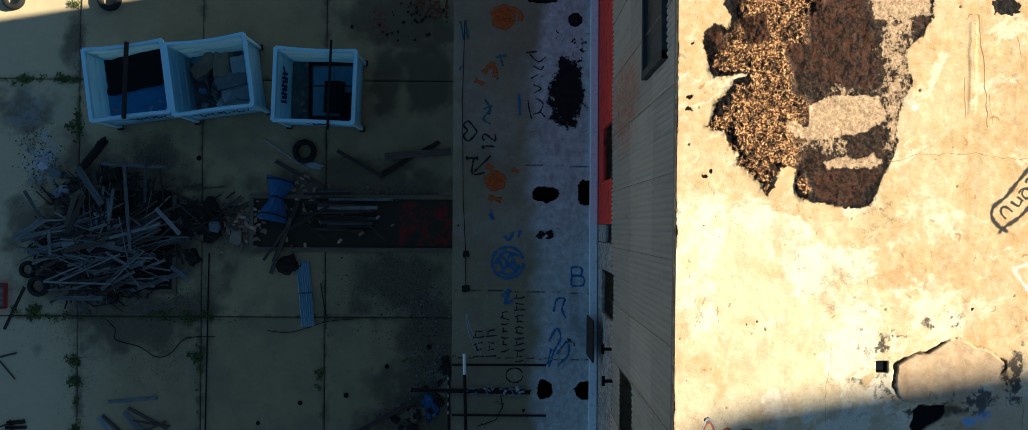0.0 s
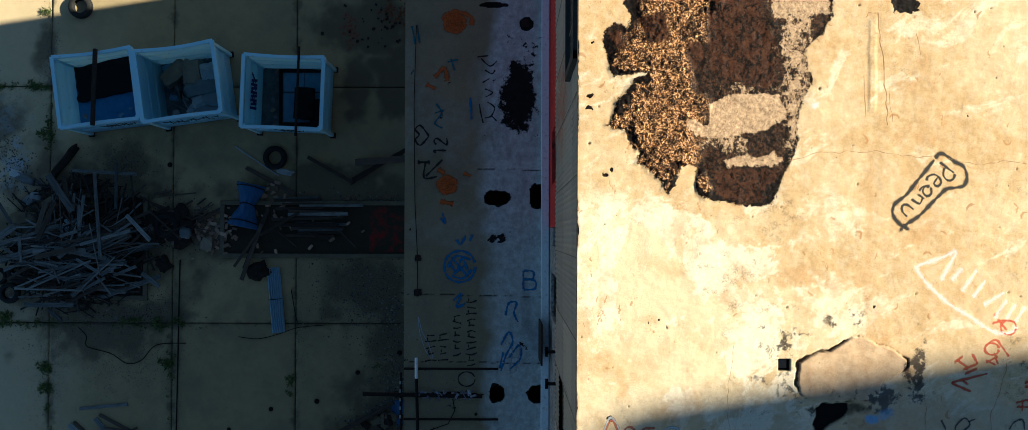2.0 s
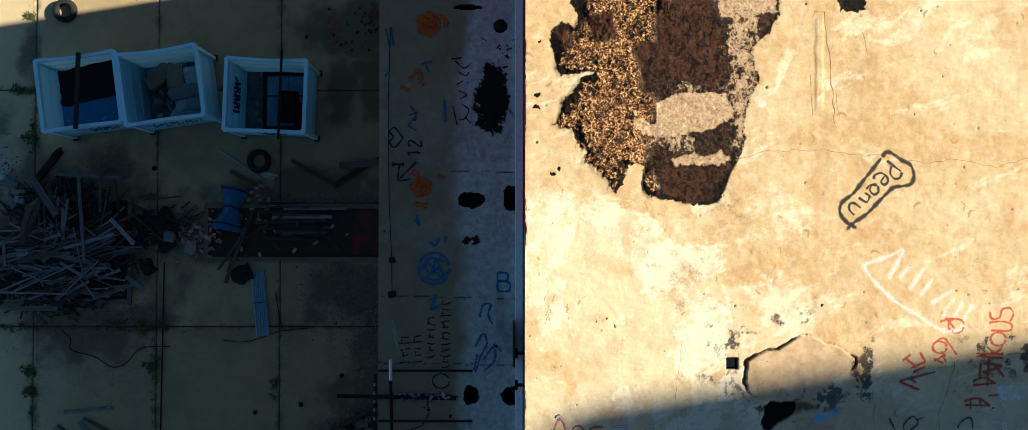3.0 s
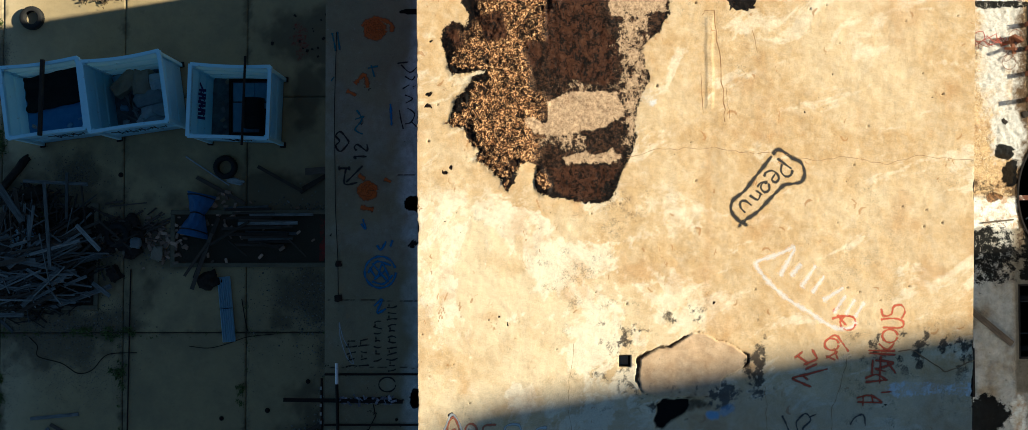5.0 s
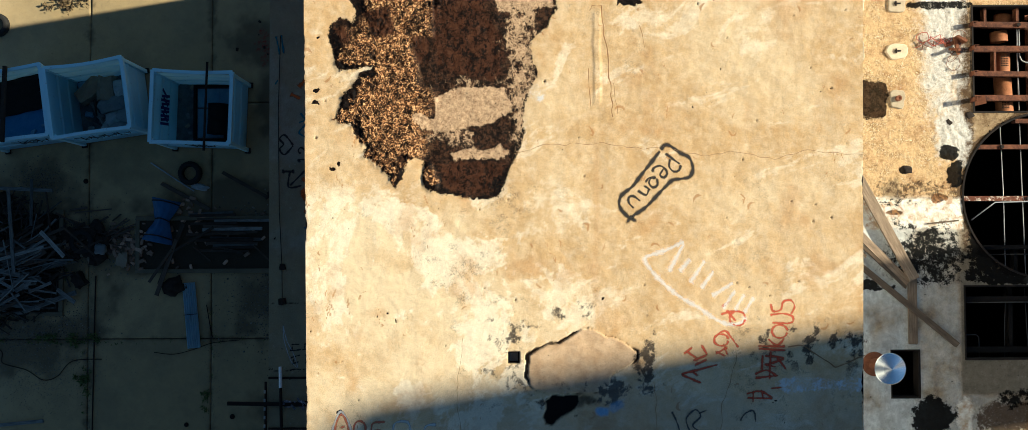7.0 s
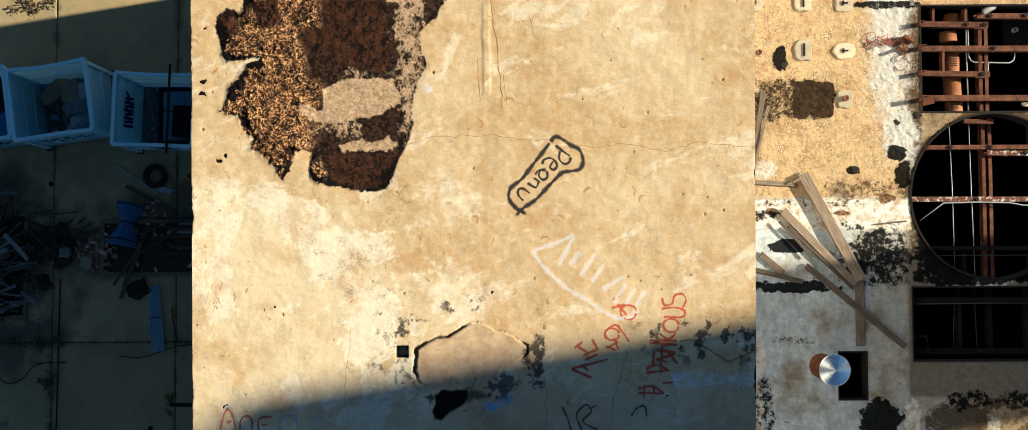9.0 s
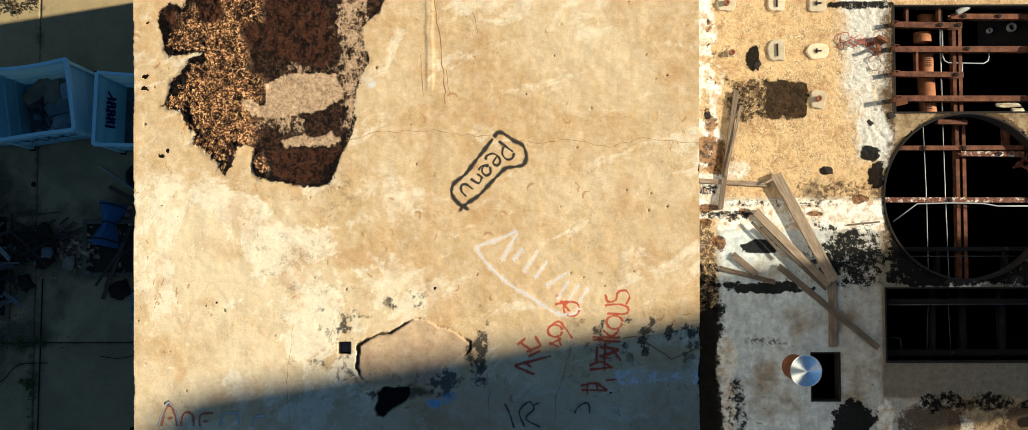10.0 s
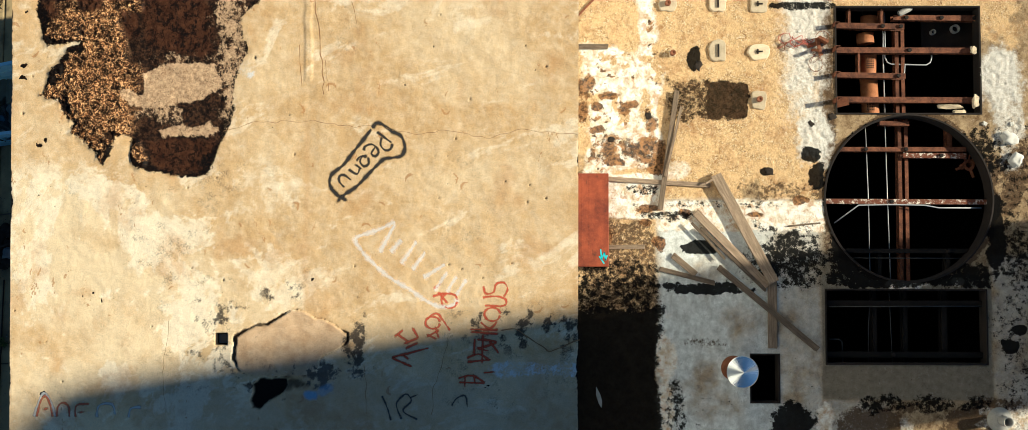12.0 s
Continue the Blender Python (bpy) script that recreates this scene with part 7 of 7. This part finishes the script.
scatter("gravel", "dark grit scattered over the slabs", "gravel", ((600, 430, 0.7, 0.6, 900), (650, 500, 0.5, 1.0, 700), (280, 330, 0.6, 0.5, 500), (100, 410, 0.9, 1.0, 600), (230, 240, 0.35, 0.25, 300), (270, 460, 0.5, 0.3, 400), (120, 90, 0.12, 0.6, 250), (200, 360, 1.2, 1.2, 700), (640, 640, 0.5, 0.4, 500), (620, 296, 0.7, 0.12, 260), (190, 480, 0.7, 0.2, 300)), (0.008, 0.023), GRIT, 31)
FINE = ((600, 430, 0.9, 0.8, 1500), (650, 520, 0.5, 1.4, 1500), (240, 530, 0.9, 0.6, 1800), (200, 470, 1.6, 0.3, 1200), (120, 560, 0.3, 1.2, 900), (120, 90, 0.2, 0.8, 700), (235, 245, 0.5, 0.35, 900), (290, 340, 0.9, 0.6, 900), (60, 380, 0.5, 1.2, 700), (40, 170, 0.5, 0.5, 900), (310, 540, 0.15, 1.5, 500), (498, 500, 0.15, 1.5, 500))
scatter("sand_grains", "fine pale grit drifted over the slabs", "grit", FINE, (0.006, 0.016), GRITL, 33, 0.5)
scatter("gravel", "pale crumbs scattered over the slabs", "gravel", ((600, 430, 0.8, 0.7, 190), (650, 560, 0.4, 0.8, 190), (660, 480, 0.4, 0.9, 160), (330, 340, 0.7, 0.4, 260), (370, 345, 0.35, 0.3, 200), (480, 330, 0.8, 0.35, 220), (160, 350, 1.0, 1.0, 220), (620, 294, 0.8, 0.1, 120), (60, 240, 0.3, 0.5, 300), (560, 300, 0.7, 0.3, 120), (520, 340, 0.8, 0.2, 120), (240, 470, 0.8, 0.2, 90)), (0.012, 0.04), GRITL, 32)
scatter("gravel", "pale stones spilled along the rubble bank", "gravel", ((676, 552, 0.10, 0.22, 130), (664, 572, 0.16, 0.16, 120), (650, 590, 0.18, 0.12, 80), (622, 612, 0.25, 0.10, 70), (595, 632, 0.25, 0.09, 60), (640, 470, 0.5, 0.4, 60)), (0.018, 0.05), GRITL, 35)

# dark rubble bank at the foot of the silo
for n in range(60):
    f = rng.random()
    px, py = 690 - 110 * f + rng.gauss(0, 9) + 18 * rng.random(), 540 + 125 * f + abs(rng.gauss(0, 22))
    px = min(px, 684)
    s = rng.uniform(0.08, 0.32)
    tagged(part("rubble_lump", lump(s, s * 0.8, s * 0.4, 200 + n, 0.25, 2), ASPH if n % 3 else CURB, m=pose(*on_yard(px, py), 0, 0, 0, rng.uniform(0, 180))), "dark lump in the rubble bank" if n % 3 else "grey lump in the rubble bank", "rubble", "rubble at the silo's foot")
tagged(part("blue_scrap", lump(0.36, 0.62, 0.06, 231, 0.5, 4), TARP, m=pose(*on_yard(658, 618), 0.0, 0, 0, 20), smooth=True), "torn blue plastic on dark rubble", "plastic")
# burnt heap between timber and pit
for n in range(34):
    px, py = 305 + rng.gauss(0, 26), 338 + rng.gauss(0, 18)
    s = rng.uniform(0.15, 0.42)
    tagged(part("charred_lump", lump(s, s * 0.8, s * 0.5, 240 + n, 0.3, 2), ASPH if n % 5 else CARD, m=pose(*on_yard(px, py), 0, 0, 0, rng.uniform(0, 180))), "charred lump in the burnt debris" if n % 5 else "brown scrap in the burnt debris", "debris", "burnt debris")
for n in range(40):
    px, py, a, ln = 310 + rng.gauss(0, 30), 325 + rng.gauss(0, 20), rng.uniform(-0.9, 0.9), rng.uniform(0.3, 1.1)
    x, y = on_yard(px, py)
    plank((x - ln / 2 * math.cos(a), y - ln / 2 * math.sin(a)), (x + ln / 2 * math.cos(a), y + ln / 2 * math.sin(a)), rng.choice((0.03, 0.04, 0.06)), 0.03, BROWNWOOD, "thin broken stick in burnt debris", "sticks in the debris", 0.05, 0.1, "stick")
for n, (px, py, sx, sy, m_) in enumerate(((100, 290, 0.3, 0.25, SACK), (90, 296, 0.25, 0.22, SACK), (82, 262, 0.2, 0.6, SACK), (85, 330, 0.6, 0.8, CURB), (160, 345, 0.8, 0.7, GALV), (70, 255, 0.3, 0.2, SACK), (170, 268, 0.7, 0.35, PITBLACK), (140, 240, 1.2, 0.2, ASPH), (330, 345, 0.28, 0.28, SACK), (125, 300, 0.35, 0.5, CURB))):
    tagged(part("rag", lump(sx, sy, 0.16, 290 + n, 0.25, 3), m_, m=pose(*on_yard(px, py), HEAP.get((int(on_yard(px, py)[0] // 0.07), int(on_yard(px, py)[1] // 0.07)), 0.05) - 0.02, 0, 0, n * 33), smooth=True), "crumpled sheet lying on the heap", "sheet", "crumpled scraps on the heap")

# rusty clods in the corner by the silo
for n in range(120):
    px, py = (658 + rng.gauss(0, 16), 6 + rng.gauss(0, 10)) if n % 3 else (620 + rng.gauss(0, 40), 26 + rng.gauss(0, 20))
    px, s = min(px, 680), rng.uniform(0.03, 0.09)
    tagged(part("rusty_clod", lump(s, s * 0.8, s * 0.45, 330 + n, 0.3, 2), RUST if n % 3 else ASPH, m=pose(*on_yard(px, py), 0, 0, 0, rng.uniform(0, 180))), "rust-red clod by the silo wall" if n % 3 else "black clod by the silo wall", "rubble", "rusty clods by the silo")

# ---- weeds in the joints ----
k = Mat("weed_leaf", 0.7, 0, 0.3)
LEAF = k.done(k.mix(k.island(), (0.04, 0.062, 0.014), (0.14, 0.165, 0.04)))
k = Mat("dry_leaf", 0.8)
DRYLEAF = k.done(k.mix(k.island(), (0.05, 0.035, 0.02), (0.16, 0.11, 0.05)))
r = random.Random(77)
verts, faces = [], []


def tuft(x, y, size, n):
    for _ in range(n):
        a, ln, h = r.uniform(0, 6.28), size * r.uniform(0.4, 1.0), size * r.uniform(0.2, 0.8)
        ox, oy = x + r.gauss(0, size * 0.35), y + r.gauss(0, size * 0.35)
        w = ln * r.uniform(0.12, 0.25)
        c, s = math.cos(a), math.sin(a)
        b = len(verts)
        verts.extend([(ox, oy, 0.0), (ox + c * ln * 0.5 - s * w, oy + s * ln * 0.5 + c * w, h), (ox + c * ln, oy + s * ln, h * 0.8), (ox + c * ln * 0.5 + s * w, oy + s * ln * 0.5 - c * w, h)])
        faces.append((b, b + 1, b + 2, b + 3))


def weeds(p, q, count, size=0.12, leaves=12, wide=0.05):
    count, size = int(count * 0.6), size * 0.66
    (x0, y0), (x1, y1) = on_yard(*p), on_yard(*q)
    for _ in range(count):
        f = r.random()
        tuft(x0 + (x1 - x0) * f + r.gauss(0, wide), y0 + (y1 - y0) * f + r.gauss(0, wide), size * r.uniform(0.4, 1.4), leaves)


weeds((0, 123), (118, 122), 34)
weeds((20, 122), (50, 122), 14, 0.16)
weeds((118, 150), (118, 220), 36, 0.14)
weeds((95, 122), (122, 124), 12, 0.16)
weeds((117, 0), (122, 60), 8, 0.08)
weeds((40, 482), (140, 484), 40, 0.15)
weeds((140, 484), (330, 482), 34, 0.12)
weeds((330, 486), (690, 482), 40, 0.07)
weeds((306, 530), (306, 560), 16, 0.15)
weeds((118, 540), (120, 656), 26, 0.12)
weeds((488, 560), (492, 590), 18, 0.16)
weeds((498, 440), (498, 560), 18, 0.07)
weeds((240, 340), (262, 380), 26, 0.16, 12, 0.2)
weeds((200, 320), (215, 330), 12, 0.14, 12, 0.2)
weeds((620, 545), (625, 550), 6, 0.12)
weeds((10, 470), (60, 480), 16, 0.16)
weeds((300, 500), (305, 660), 12, 0.08)
for px, py, n, sz in ((117, 552, 9, 0.20), (117, 580, 12, 0.20), (303, 543, 10, 0.18), (54, 472, 14, 0.20), (241, 480, 9, 0.17), (292, 480, 8, 0.18), (319, 478, 7, 0.15), (113, 192, 12, 0.18), (249, 351, 10, 0.20), (183, 300, 10, 0.18), (98, 122, 8, 0.18), (28, 122, 8, 0.15), (110, 8, 7, 0.16), (120, 655, 6, 0.15)):
    weeds((px - 8, py), (px + 8, py), n + 4, sz, 16, 0.07)
mesh = bpy.data.meshes.new("weeds")
mesh.from_pydata(verts, [], faces)
tagged(link("weeds", mesh, LEAF), "low green weeds growing in the slab joints", "weeds", kind="stuff")
# dry leaf tufts, added for the leafy shadows in the sunlit corner of the yard
verts, faces = [], []
for n in range(14):
    tuft(-9.6 + r.gauss(0, 0.3), 7.3 + r.gauss(0, 0.14), 0.2, 8)
mesh = bpy.data.meshes.new("bush")
mesh.from_pydata(verts, [], faces)
tagged(link("bush", mesh, DRYLEAF), "low dry tufts standing in for leafy shadows", "bush")


# ---- spray paint ----
def spray(name, col, wear=0.5):
    k = Mat(name, 0.75)
    edge = k.attr("edge")
    n = k.noise(45, 5, 0.75)
    a = k.math("SUBTRACT", k.math("ADD", k.math("MULTIPLY", n, 1.1), 0.42 - 0.3 * wear + 0.15), k.math("MULTIPLY", edge, 0.75))
    a = k.ramp(a, (0.24, 0.0), (0.72, 1.0))
    return k.done(k.mix(k.noise(9, 4), tuple(c * 0.75 for c in col), col), None, alpha=a)


SPRAY = dict(black=spray("black_spray", (0.03, 0.026, 0.024), 0.1), white=spray("white_spray", (0.78, 0.72, 0.65), 1.0), red=spray("red_spray", (0.50, 0.08, 0.035), 0.8),
             orange=spray("orange_spray", (0.55, 0.13, 0.02), 0.7), blue=spray("blue_spray", (0.045, 0.20, 0.46), 0.8), grey=spray("grey_spray", (0.07, 0.07, 0.075), 1.1),
             teal=spray("teal_spray", (0.03, 0.18, 0.24), 0.9), rosy=spray("faint_red_spray", (0.50, 0.14, 0.07), 0.75), pale=spray("faint_white_spray", (0.55, 0.56, 0.56), 0.8))


def paint(name, label, colour, strokes, width, height, curved=True):
    """Strokes of paint that follow a surface; height(x, y) gives its level."""
    co, faces, edge = [], [], []
    for s in strokes:
        line = smooth_line(s) if curved and len(s) > 2 else smooth_line(s, 0.03)
        base = len(co)
        for i, p in enumerate(line):
            d = line[min(i + 1, len(line) - 1)] - line[max(i - 1, 0)]
            d = d.normalized() if d.length > 1e-9 else Vector((1, 0))
            nrm = Vector((-d.y, d.x))
            end = 1.0 if i in (0, len(line) - 1) else 0.0
            for f in (-1, -0.5, 0, 0.5, 1):
                q = p + nrm * (f * width * (0.5 + 0.13 * math.sin(i * 0.55 + len(co) * 0.01) + 0.08 * math.sin(i * 1.7)))
                co.append((q.x, q.y))
                edge.append(max(abs(f), end))
        for i in range(len(line) - 1):
            for j in range(4):
                a = base + i * 5 + j
                faces.append((a, a + 1, a + 6, a + 5))
    xy = np.array(co)
    z = height(xy[:, 0], xy[:, 1])
    mesh = bpy.data.meshes.new(name)
    mesh.from_pydata(np.c_[xy, z].tolist(), [], faces)
    at = mesh.attributes.new("edge", "FLOAT", "POINT")
    at.data.foreach_set("value", np.array(edge, np.float32))
    ob = link(name, mesh, SPRAY[colour], smooth=True)
    ob.visible_shadow = False
    return tagged(ob, label, "graffiti", kind="structure")


def roof_level(x, y):
    return roof_z(x, y) + 0.006


def deck_level(x, y):
    return deck_z(x, y) + 0.006


def R(*pts):
    return [on_roof(*p) for p in pts]


def W(*pts):
    return [on_west(*p) for p in pts]


# hairline cracks of the coating
SPRAY["crack"] = simple("crack_line", (0.14, 0.075, 0.035), (0.44, 0.26, 0.12), 5, 0.95)
rng = random.Random(17)
for line, wide in zip(CRACKS, (0.004, 0.003, 0.004, 0.010, 0.004, 0.009, 0.006, 0.005, 0.004, 0.005)):
    pts = []
    for (x0, y0), (x1, y1) in zip(line, line[1:]):
        n = max(2, int(math.hypot(x1 - x0, y1 - y0) / 0.06))
        pts += [(x0 + (x1 - x0) * i / n + rng.gauss(0, 0.006), y0 + (y1 - y0) * i / n + rng.gauss(0, 0.006)) for i in range(n)]
    ob = paint("roof_crack", "thin dark crack running through the roof coating", "crack", [pts + [line[-1]]], wide, roof_level)
    ob["category"] = "crack"

# a word in a bone-shaped outline
paint("graffiti_outline", "black sprayed outline round a word", "black", [
    R((1137, 236), (1143, 228), (1150, 228), (1158, 233), (1168, 240), (1180, 246), (1185, 256), (1186, 266), (1181, 276), (1168, 279), (1155, 281), (1145, 290), (1132, 303), (1118, 318), (1108, 326), (1097, 333), (1090, 338), (1083, 333), (1076, 325), (1073, 316), (1076, 305), (1085, 297), (1095, 289), (1108, 272), (1122, 255), (1132, 242), (1137, 236)),
    R((1082, 347), (1092, 337)), R((1100, 345), (1087, 334)), R((1091, 333), (1091, 343))], 0.052, roof_level)
GLYPHS = {"B": ([(0, 0), (0, 1)], [(0, 1), (0.5, 0.95), (0.5, 0.6), (0, 0.53)], [(0, 0.53), (0.6, 0.48), (0.6, 0.05), (0, 0)]),
          "I": ([(0.3, 0), (0.3, 1)], [(0.1, 0), (0.5, 0)], [(0.1, 1), (0.5, 1)]),
          "1": ([(0.1, 0.8), (0.3, 1), (0.3, 0)],), "2": ([(0.05, 0.8), (0.3, 1), (0.55, 0.75), (0.05, 0), (0.6, 0)],)}


def word(text, at, turn, size, step_, heights):
    """Strokes of a hand-painted word: start, turn in degrees, letter height and advance."""
    c, s = math.cos(radians(turn)), math.sin(radians(turn))
    out = []
    for n, ch in enumerate(text):
        for stroke in GLYPHS[ch]:
            out.append([(at[0] + (x * size + n * step_) * c - y * size * heights * s, at[1] + (x * size + n * step_) * s + y * size * heights * c) for x, y in stroke])
    return out


paint("graffiti_word", "black sprayed word Peanu on the roof", "black", [
    R((1144, 240), (1156, 249), (1167, 257)), R((1168, 257), (1165, 266), (1157, 268), (1150, 260), (1152, 248)),
    R((1125, 270), (1126, 263), (1136, 259), (1144, 264), (1147, 271), (1142, 277), (1136, 273), (1142, 263)),
    R((1131, 277), (1123, 277), (1119, 285), (1125, 292), (1132, 288), (1131, 277)), R((1130, 279), (1120, 277), (1113, 285)),
    R((1110, 288), (1123, 297)), R((1119, 294), (1116, 302), (1112, 303), (1101, 296)),
    R((1096, 324), (1088, 315), (1088, 307), (1095, 305), (1106, 313))], 0.032, roof_level)

# a white sweep and bars
paint("graffiti_sweep", "white sprayed hook and sweep on the roof", "white", [R((1172, 374), (1142, 388), (1112, 399), (1120, 416), (1135, 433), (1160, 455), (1195, 476), (1215, 490), (1238, 500), (1260, 496), (1263, 486))], 0.075, roof_level)
paint("graffiti_bars", "faded white sprayed bars on the roof", "white", [
    R((1147, 421), (1172, 376)), R((1163, 421), (1182, 399)), R((1179, 438), (1204, 402)), R((1196, 447), (1217, 418)), R((1212, 458), (1247, 436)), R((1229, 478), (1250, 447)), R((1247, 480), (1264, 453)), R((1261, 484), (1279, 457))], 0.078, roof_level)


def loop(cx, cy, rx, ry, n=10):
    """A closed hand-painted loop in survey units."""
    return R(*[(cx + rx * math.cos(a * math.tau / n), cy + ry * math.sin(a * math.tau / n)) for a in range(n + 1)])


paint("graffiti_bars", "red sprayed strokes fading into shade", "red", [
    R((1303, 468), (1306, 480), (1318, 478), (1322, 466), (1334, 464), (1339, 474), (1332, 486)), R((1301, 486), (1322, 484), (1336, 489), (1333, 498), (1304, 498)), loop(1316, 511, 12, 10),
    R((1281, 533), (1326, 534)), R((1298, 522), (1312, 532), (1324, 520)), R((1282, 537), (1326, 540)), R((1292, 548), (1322, 552), (1294, 562)), R((1290, 545), (1288, 572)), R((1302, 540), (1300, 585)), R((1310, 548), (1326, 570)),
    R((1277, 582), (1315, 578)), R((1277, 576), (1296, 570), (1312, 580)), R((1290, 560), (1312, 566)), R((1264, 612), (1306, 613)), R((1264, 606), (1286, 602), (1304, 612)), R((1275, 600), (1274, 620)), R((1288, 598), (1290, 616)), R((1300, 598), (1320, 596))], 0.034, roof_level)
paint("graffiti_bars", "red sprayed strokes beside white bars", "red", [
    R((1226, 485), (1245, 480), (1263, 483)), R((1234, 477), (1250, 496)), loop(1252, 491, 12, 11), R((1226, 474), (1240, 466)),
    loop(1227, 524, 11, 9), R((1215, 520), (1232, 510), (1242, 520), (1253, 536)), R((1216, 546), (1238, 534)), R((1216, 540), (1234, 549)), R((1230, 528), (1236, 548)),
    R((1164, 576), (1222, 561)), R((1164, 576), (1197, 590)), R((1180, 570), (1192, 580)), R((1172, 540), (1190, 552)), R((1182, 556), (1206, 546)), R((1184, 563), (1206, 553)), R((1168, 546), (1184, 534)), R((1196, 530), (1206, 548))], 0.034, roof_level)
paint("graffiti_arches", "faint red sprayed arches near the roof edge", "rosy", [R((632, 668), (638, 645), (645, 636), (652, 648), (656, 668)), R((640, 655), (652, 655)), R((662, 668), (664, 652), (672, 646), (680, 652), (681, 668)), R((690, 668), (692, 650), (712, 648)), R((692, 660), (706, 660))], 0.032, roof_level)
paint("graffiti_arches", "faint white sprayed arches near the roof edge", "pale", [R((628, 668), (634, 648), (643, 632), (654, 645), (660, 668)), R((722, 668), (726, 650), (745, 648), (750, 664)), R((770, 668), (774, 654), (790, 652))], 0.036, roof_level)
paint("graffiti_scrawl", "grey sprayed scrawl in the roof's shade", "grey", [R((1150, 632), (1158, 650), (1164, 670)), R((1180, 668), (1172, 645), (1186, 630), (1194, 640), (1182, 655), (1204, 668)), R((1254, 648), (1262, 636), (1275, 632), (1278, 650)), R((1190, 636), (1206, 630))], 0.032, roof_level)

# deck marks in the shade of the head house
ring1 = [(775 + 24 * math.cos(a * 0.55), 400 + 24 * math.sin(a * 0.55)) for a in range(12)]
paint("graffiti_ring", "blue sprayed ring with scrawl on the deck", "blue", [W(*ring1), W((758, 392), (770, 408), (778, 388), (790, 412)), W((765, 412), (785, 396)), W((770, 358), (776, 366), (784, 352)), W((745, 325), (752, 334), (748, 318)), W((765, 452), (778, 442), (770, 462), (784, 456)), W((790, 140), (792, 175)), W((790, 362), (794, 350)), W((756, 402), (770, 384), (792, 390)), W((762, 414), (780, 418), (794, 404)), W((762, 386), (788, 416))], 0.068, deck_level)
paint("graffiti_letter", "blue sprayed letter B on the deck", "blue", word("B", on_west(872, 435), 0, 0.36, 0.3, 1.0), 0.06, deck_level)
paint("graffiti_scrawl", "blue sprayed scrawl on the deck", "blue", [W((845, 475), (850, 456), (862, 455), (858, 470), (864, 485)), W((838, 520), (850, 500), (856, 515), (846, 535), (838, 560)), W((850, 540), (866, 520), (868, 540), (852, 556)), W((836, 556), (842, 530))], 0.06, deck_level)
paint("graffiti_tag", "black sprayed heart, strokes and arrow on the deck", "black",
      word("I", on_west(727, 246), 90, 0.24, 0.2, 0.8) + word("12", on_west(754, 228), 90, 0.24, 0.17, 1.0) + [W((727, 200), (714, 214), (706, 206), (712, 198), (706, 190), (714, 184), (727, 200)), W((748, 236), (722, 262)), W((722, 240), (720, 264), (740, 262))], 0.046, deck_level)
spots = []
for cx, cy, rad in ((755, 275, 14), (766, 26, 16)):
    for k_ in range(5):
        q = rad * (k_ + 0.3) / 5
        spots.append(W(*[(cx + q * 1.1 * math.cos(a * 0.7), cy + q * math.sin(a * 0.7)) for a in range(10)]))
spots += [W((745, 20), (765, 8), (790, 16), (792, 30)), W((744, 300), (764, 304), (756, 302)), W((740, 250), (752, 258)), W((735, 110), (750, 96), (755, 116)), W((722, 120), (738, 128)), W((780, 256), (792, 262))]
paint("graffiti_spots", "orange sprayed spots on the deck", "orange", spots, 0.12, deck_level)
paint("graffiti_scrawl", "teal faded scrawl on the deck", "teal", [W((738, 150), (746, 165), (736, 180), (748, 188)), W((700, 30), (706, 60)), W((708, 28), (712, 58)), W((760, 80), (766, 100)), W((698, 106), (704, 98)), W((754, 86), (772, 82)), W((735, 165), (750, 160))], 0.06, deck_level)
bars = []
rng = random.Random(6)
for x, y0, y1, count, half in ((731, 548, 500, 5, 9), (750, 547, 498, 5, 8), (771, 540, 470, 7, 7), (793, 556, 450, 12, 8)):
    for n in range(count):
        y, h = y0 + (y1 - y0) * (n + 0.5) / count, half * rng.uniform(0.6, 1.15)
        bars.append(W((x - h, y + rng.uniform(-2, 3)), (x, y + rng.uniform(-1, 1)), (x + h, y - rng.uniform(-2, 3))))
        if n % 2:
            bars.append(W((x - h * 0.6, y), (x - h * 0.5, y - 7)))
bars += [W(*[(786 + 13 * math.cos(a * 0.6), 572 + 11 * math.sin(a * 0.6)) for a in range(11)]), W((800, 78), (818, 76)), W((806, 80), (820, 92), (831, 84)), W((812, 98), (823, 104), (828, 98)), W((808, 118), (820, 111)), W((812, 127), (824, 133), (813, 140)), W((804, 150), (806, 164), (810, 180)), W((816, 147), (827, 156), (822, 169), (812, 172)), W((822, 168), (831, 177))]
paint("graffiti_bars", "black sprayed bars on the shaded deck", "black", bars, 0.034, deck_level)
paint("graffiti_bars", "faint pale sprayed strokes on the deck", "pale", [W((712, 476), (718, 500), (728, 520), (734, 540), (724, 530), (714, 500), (712, 476)), W((850, 515), (856, 530), (852, 560), (862, 556), (868, 520)), W((846, 540), (866, 538))], 0.030, deck_level)
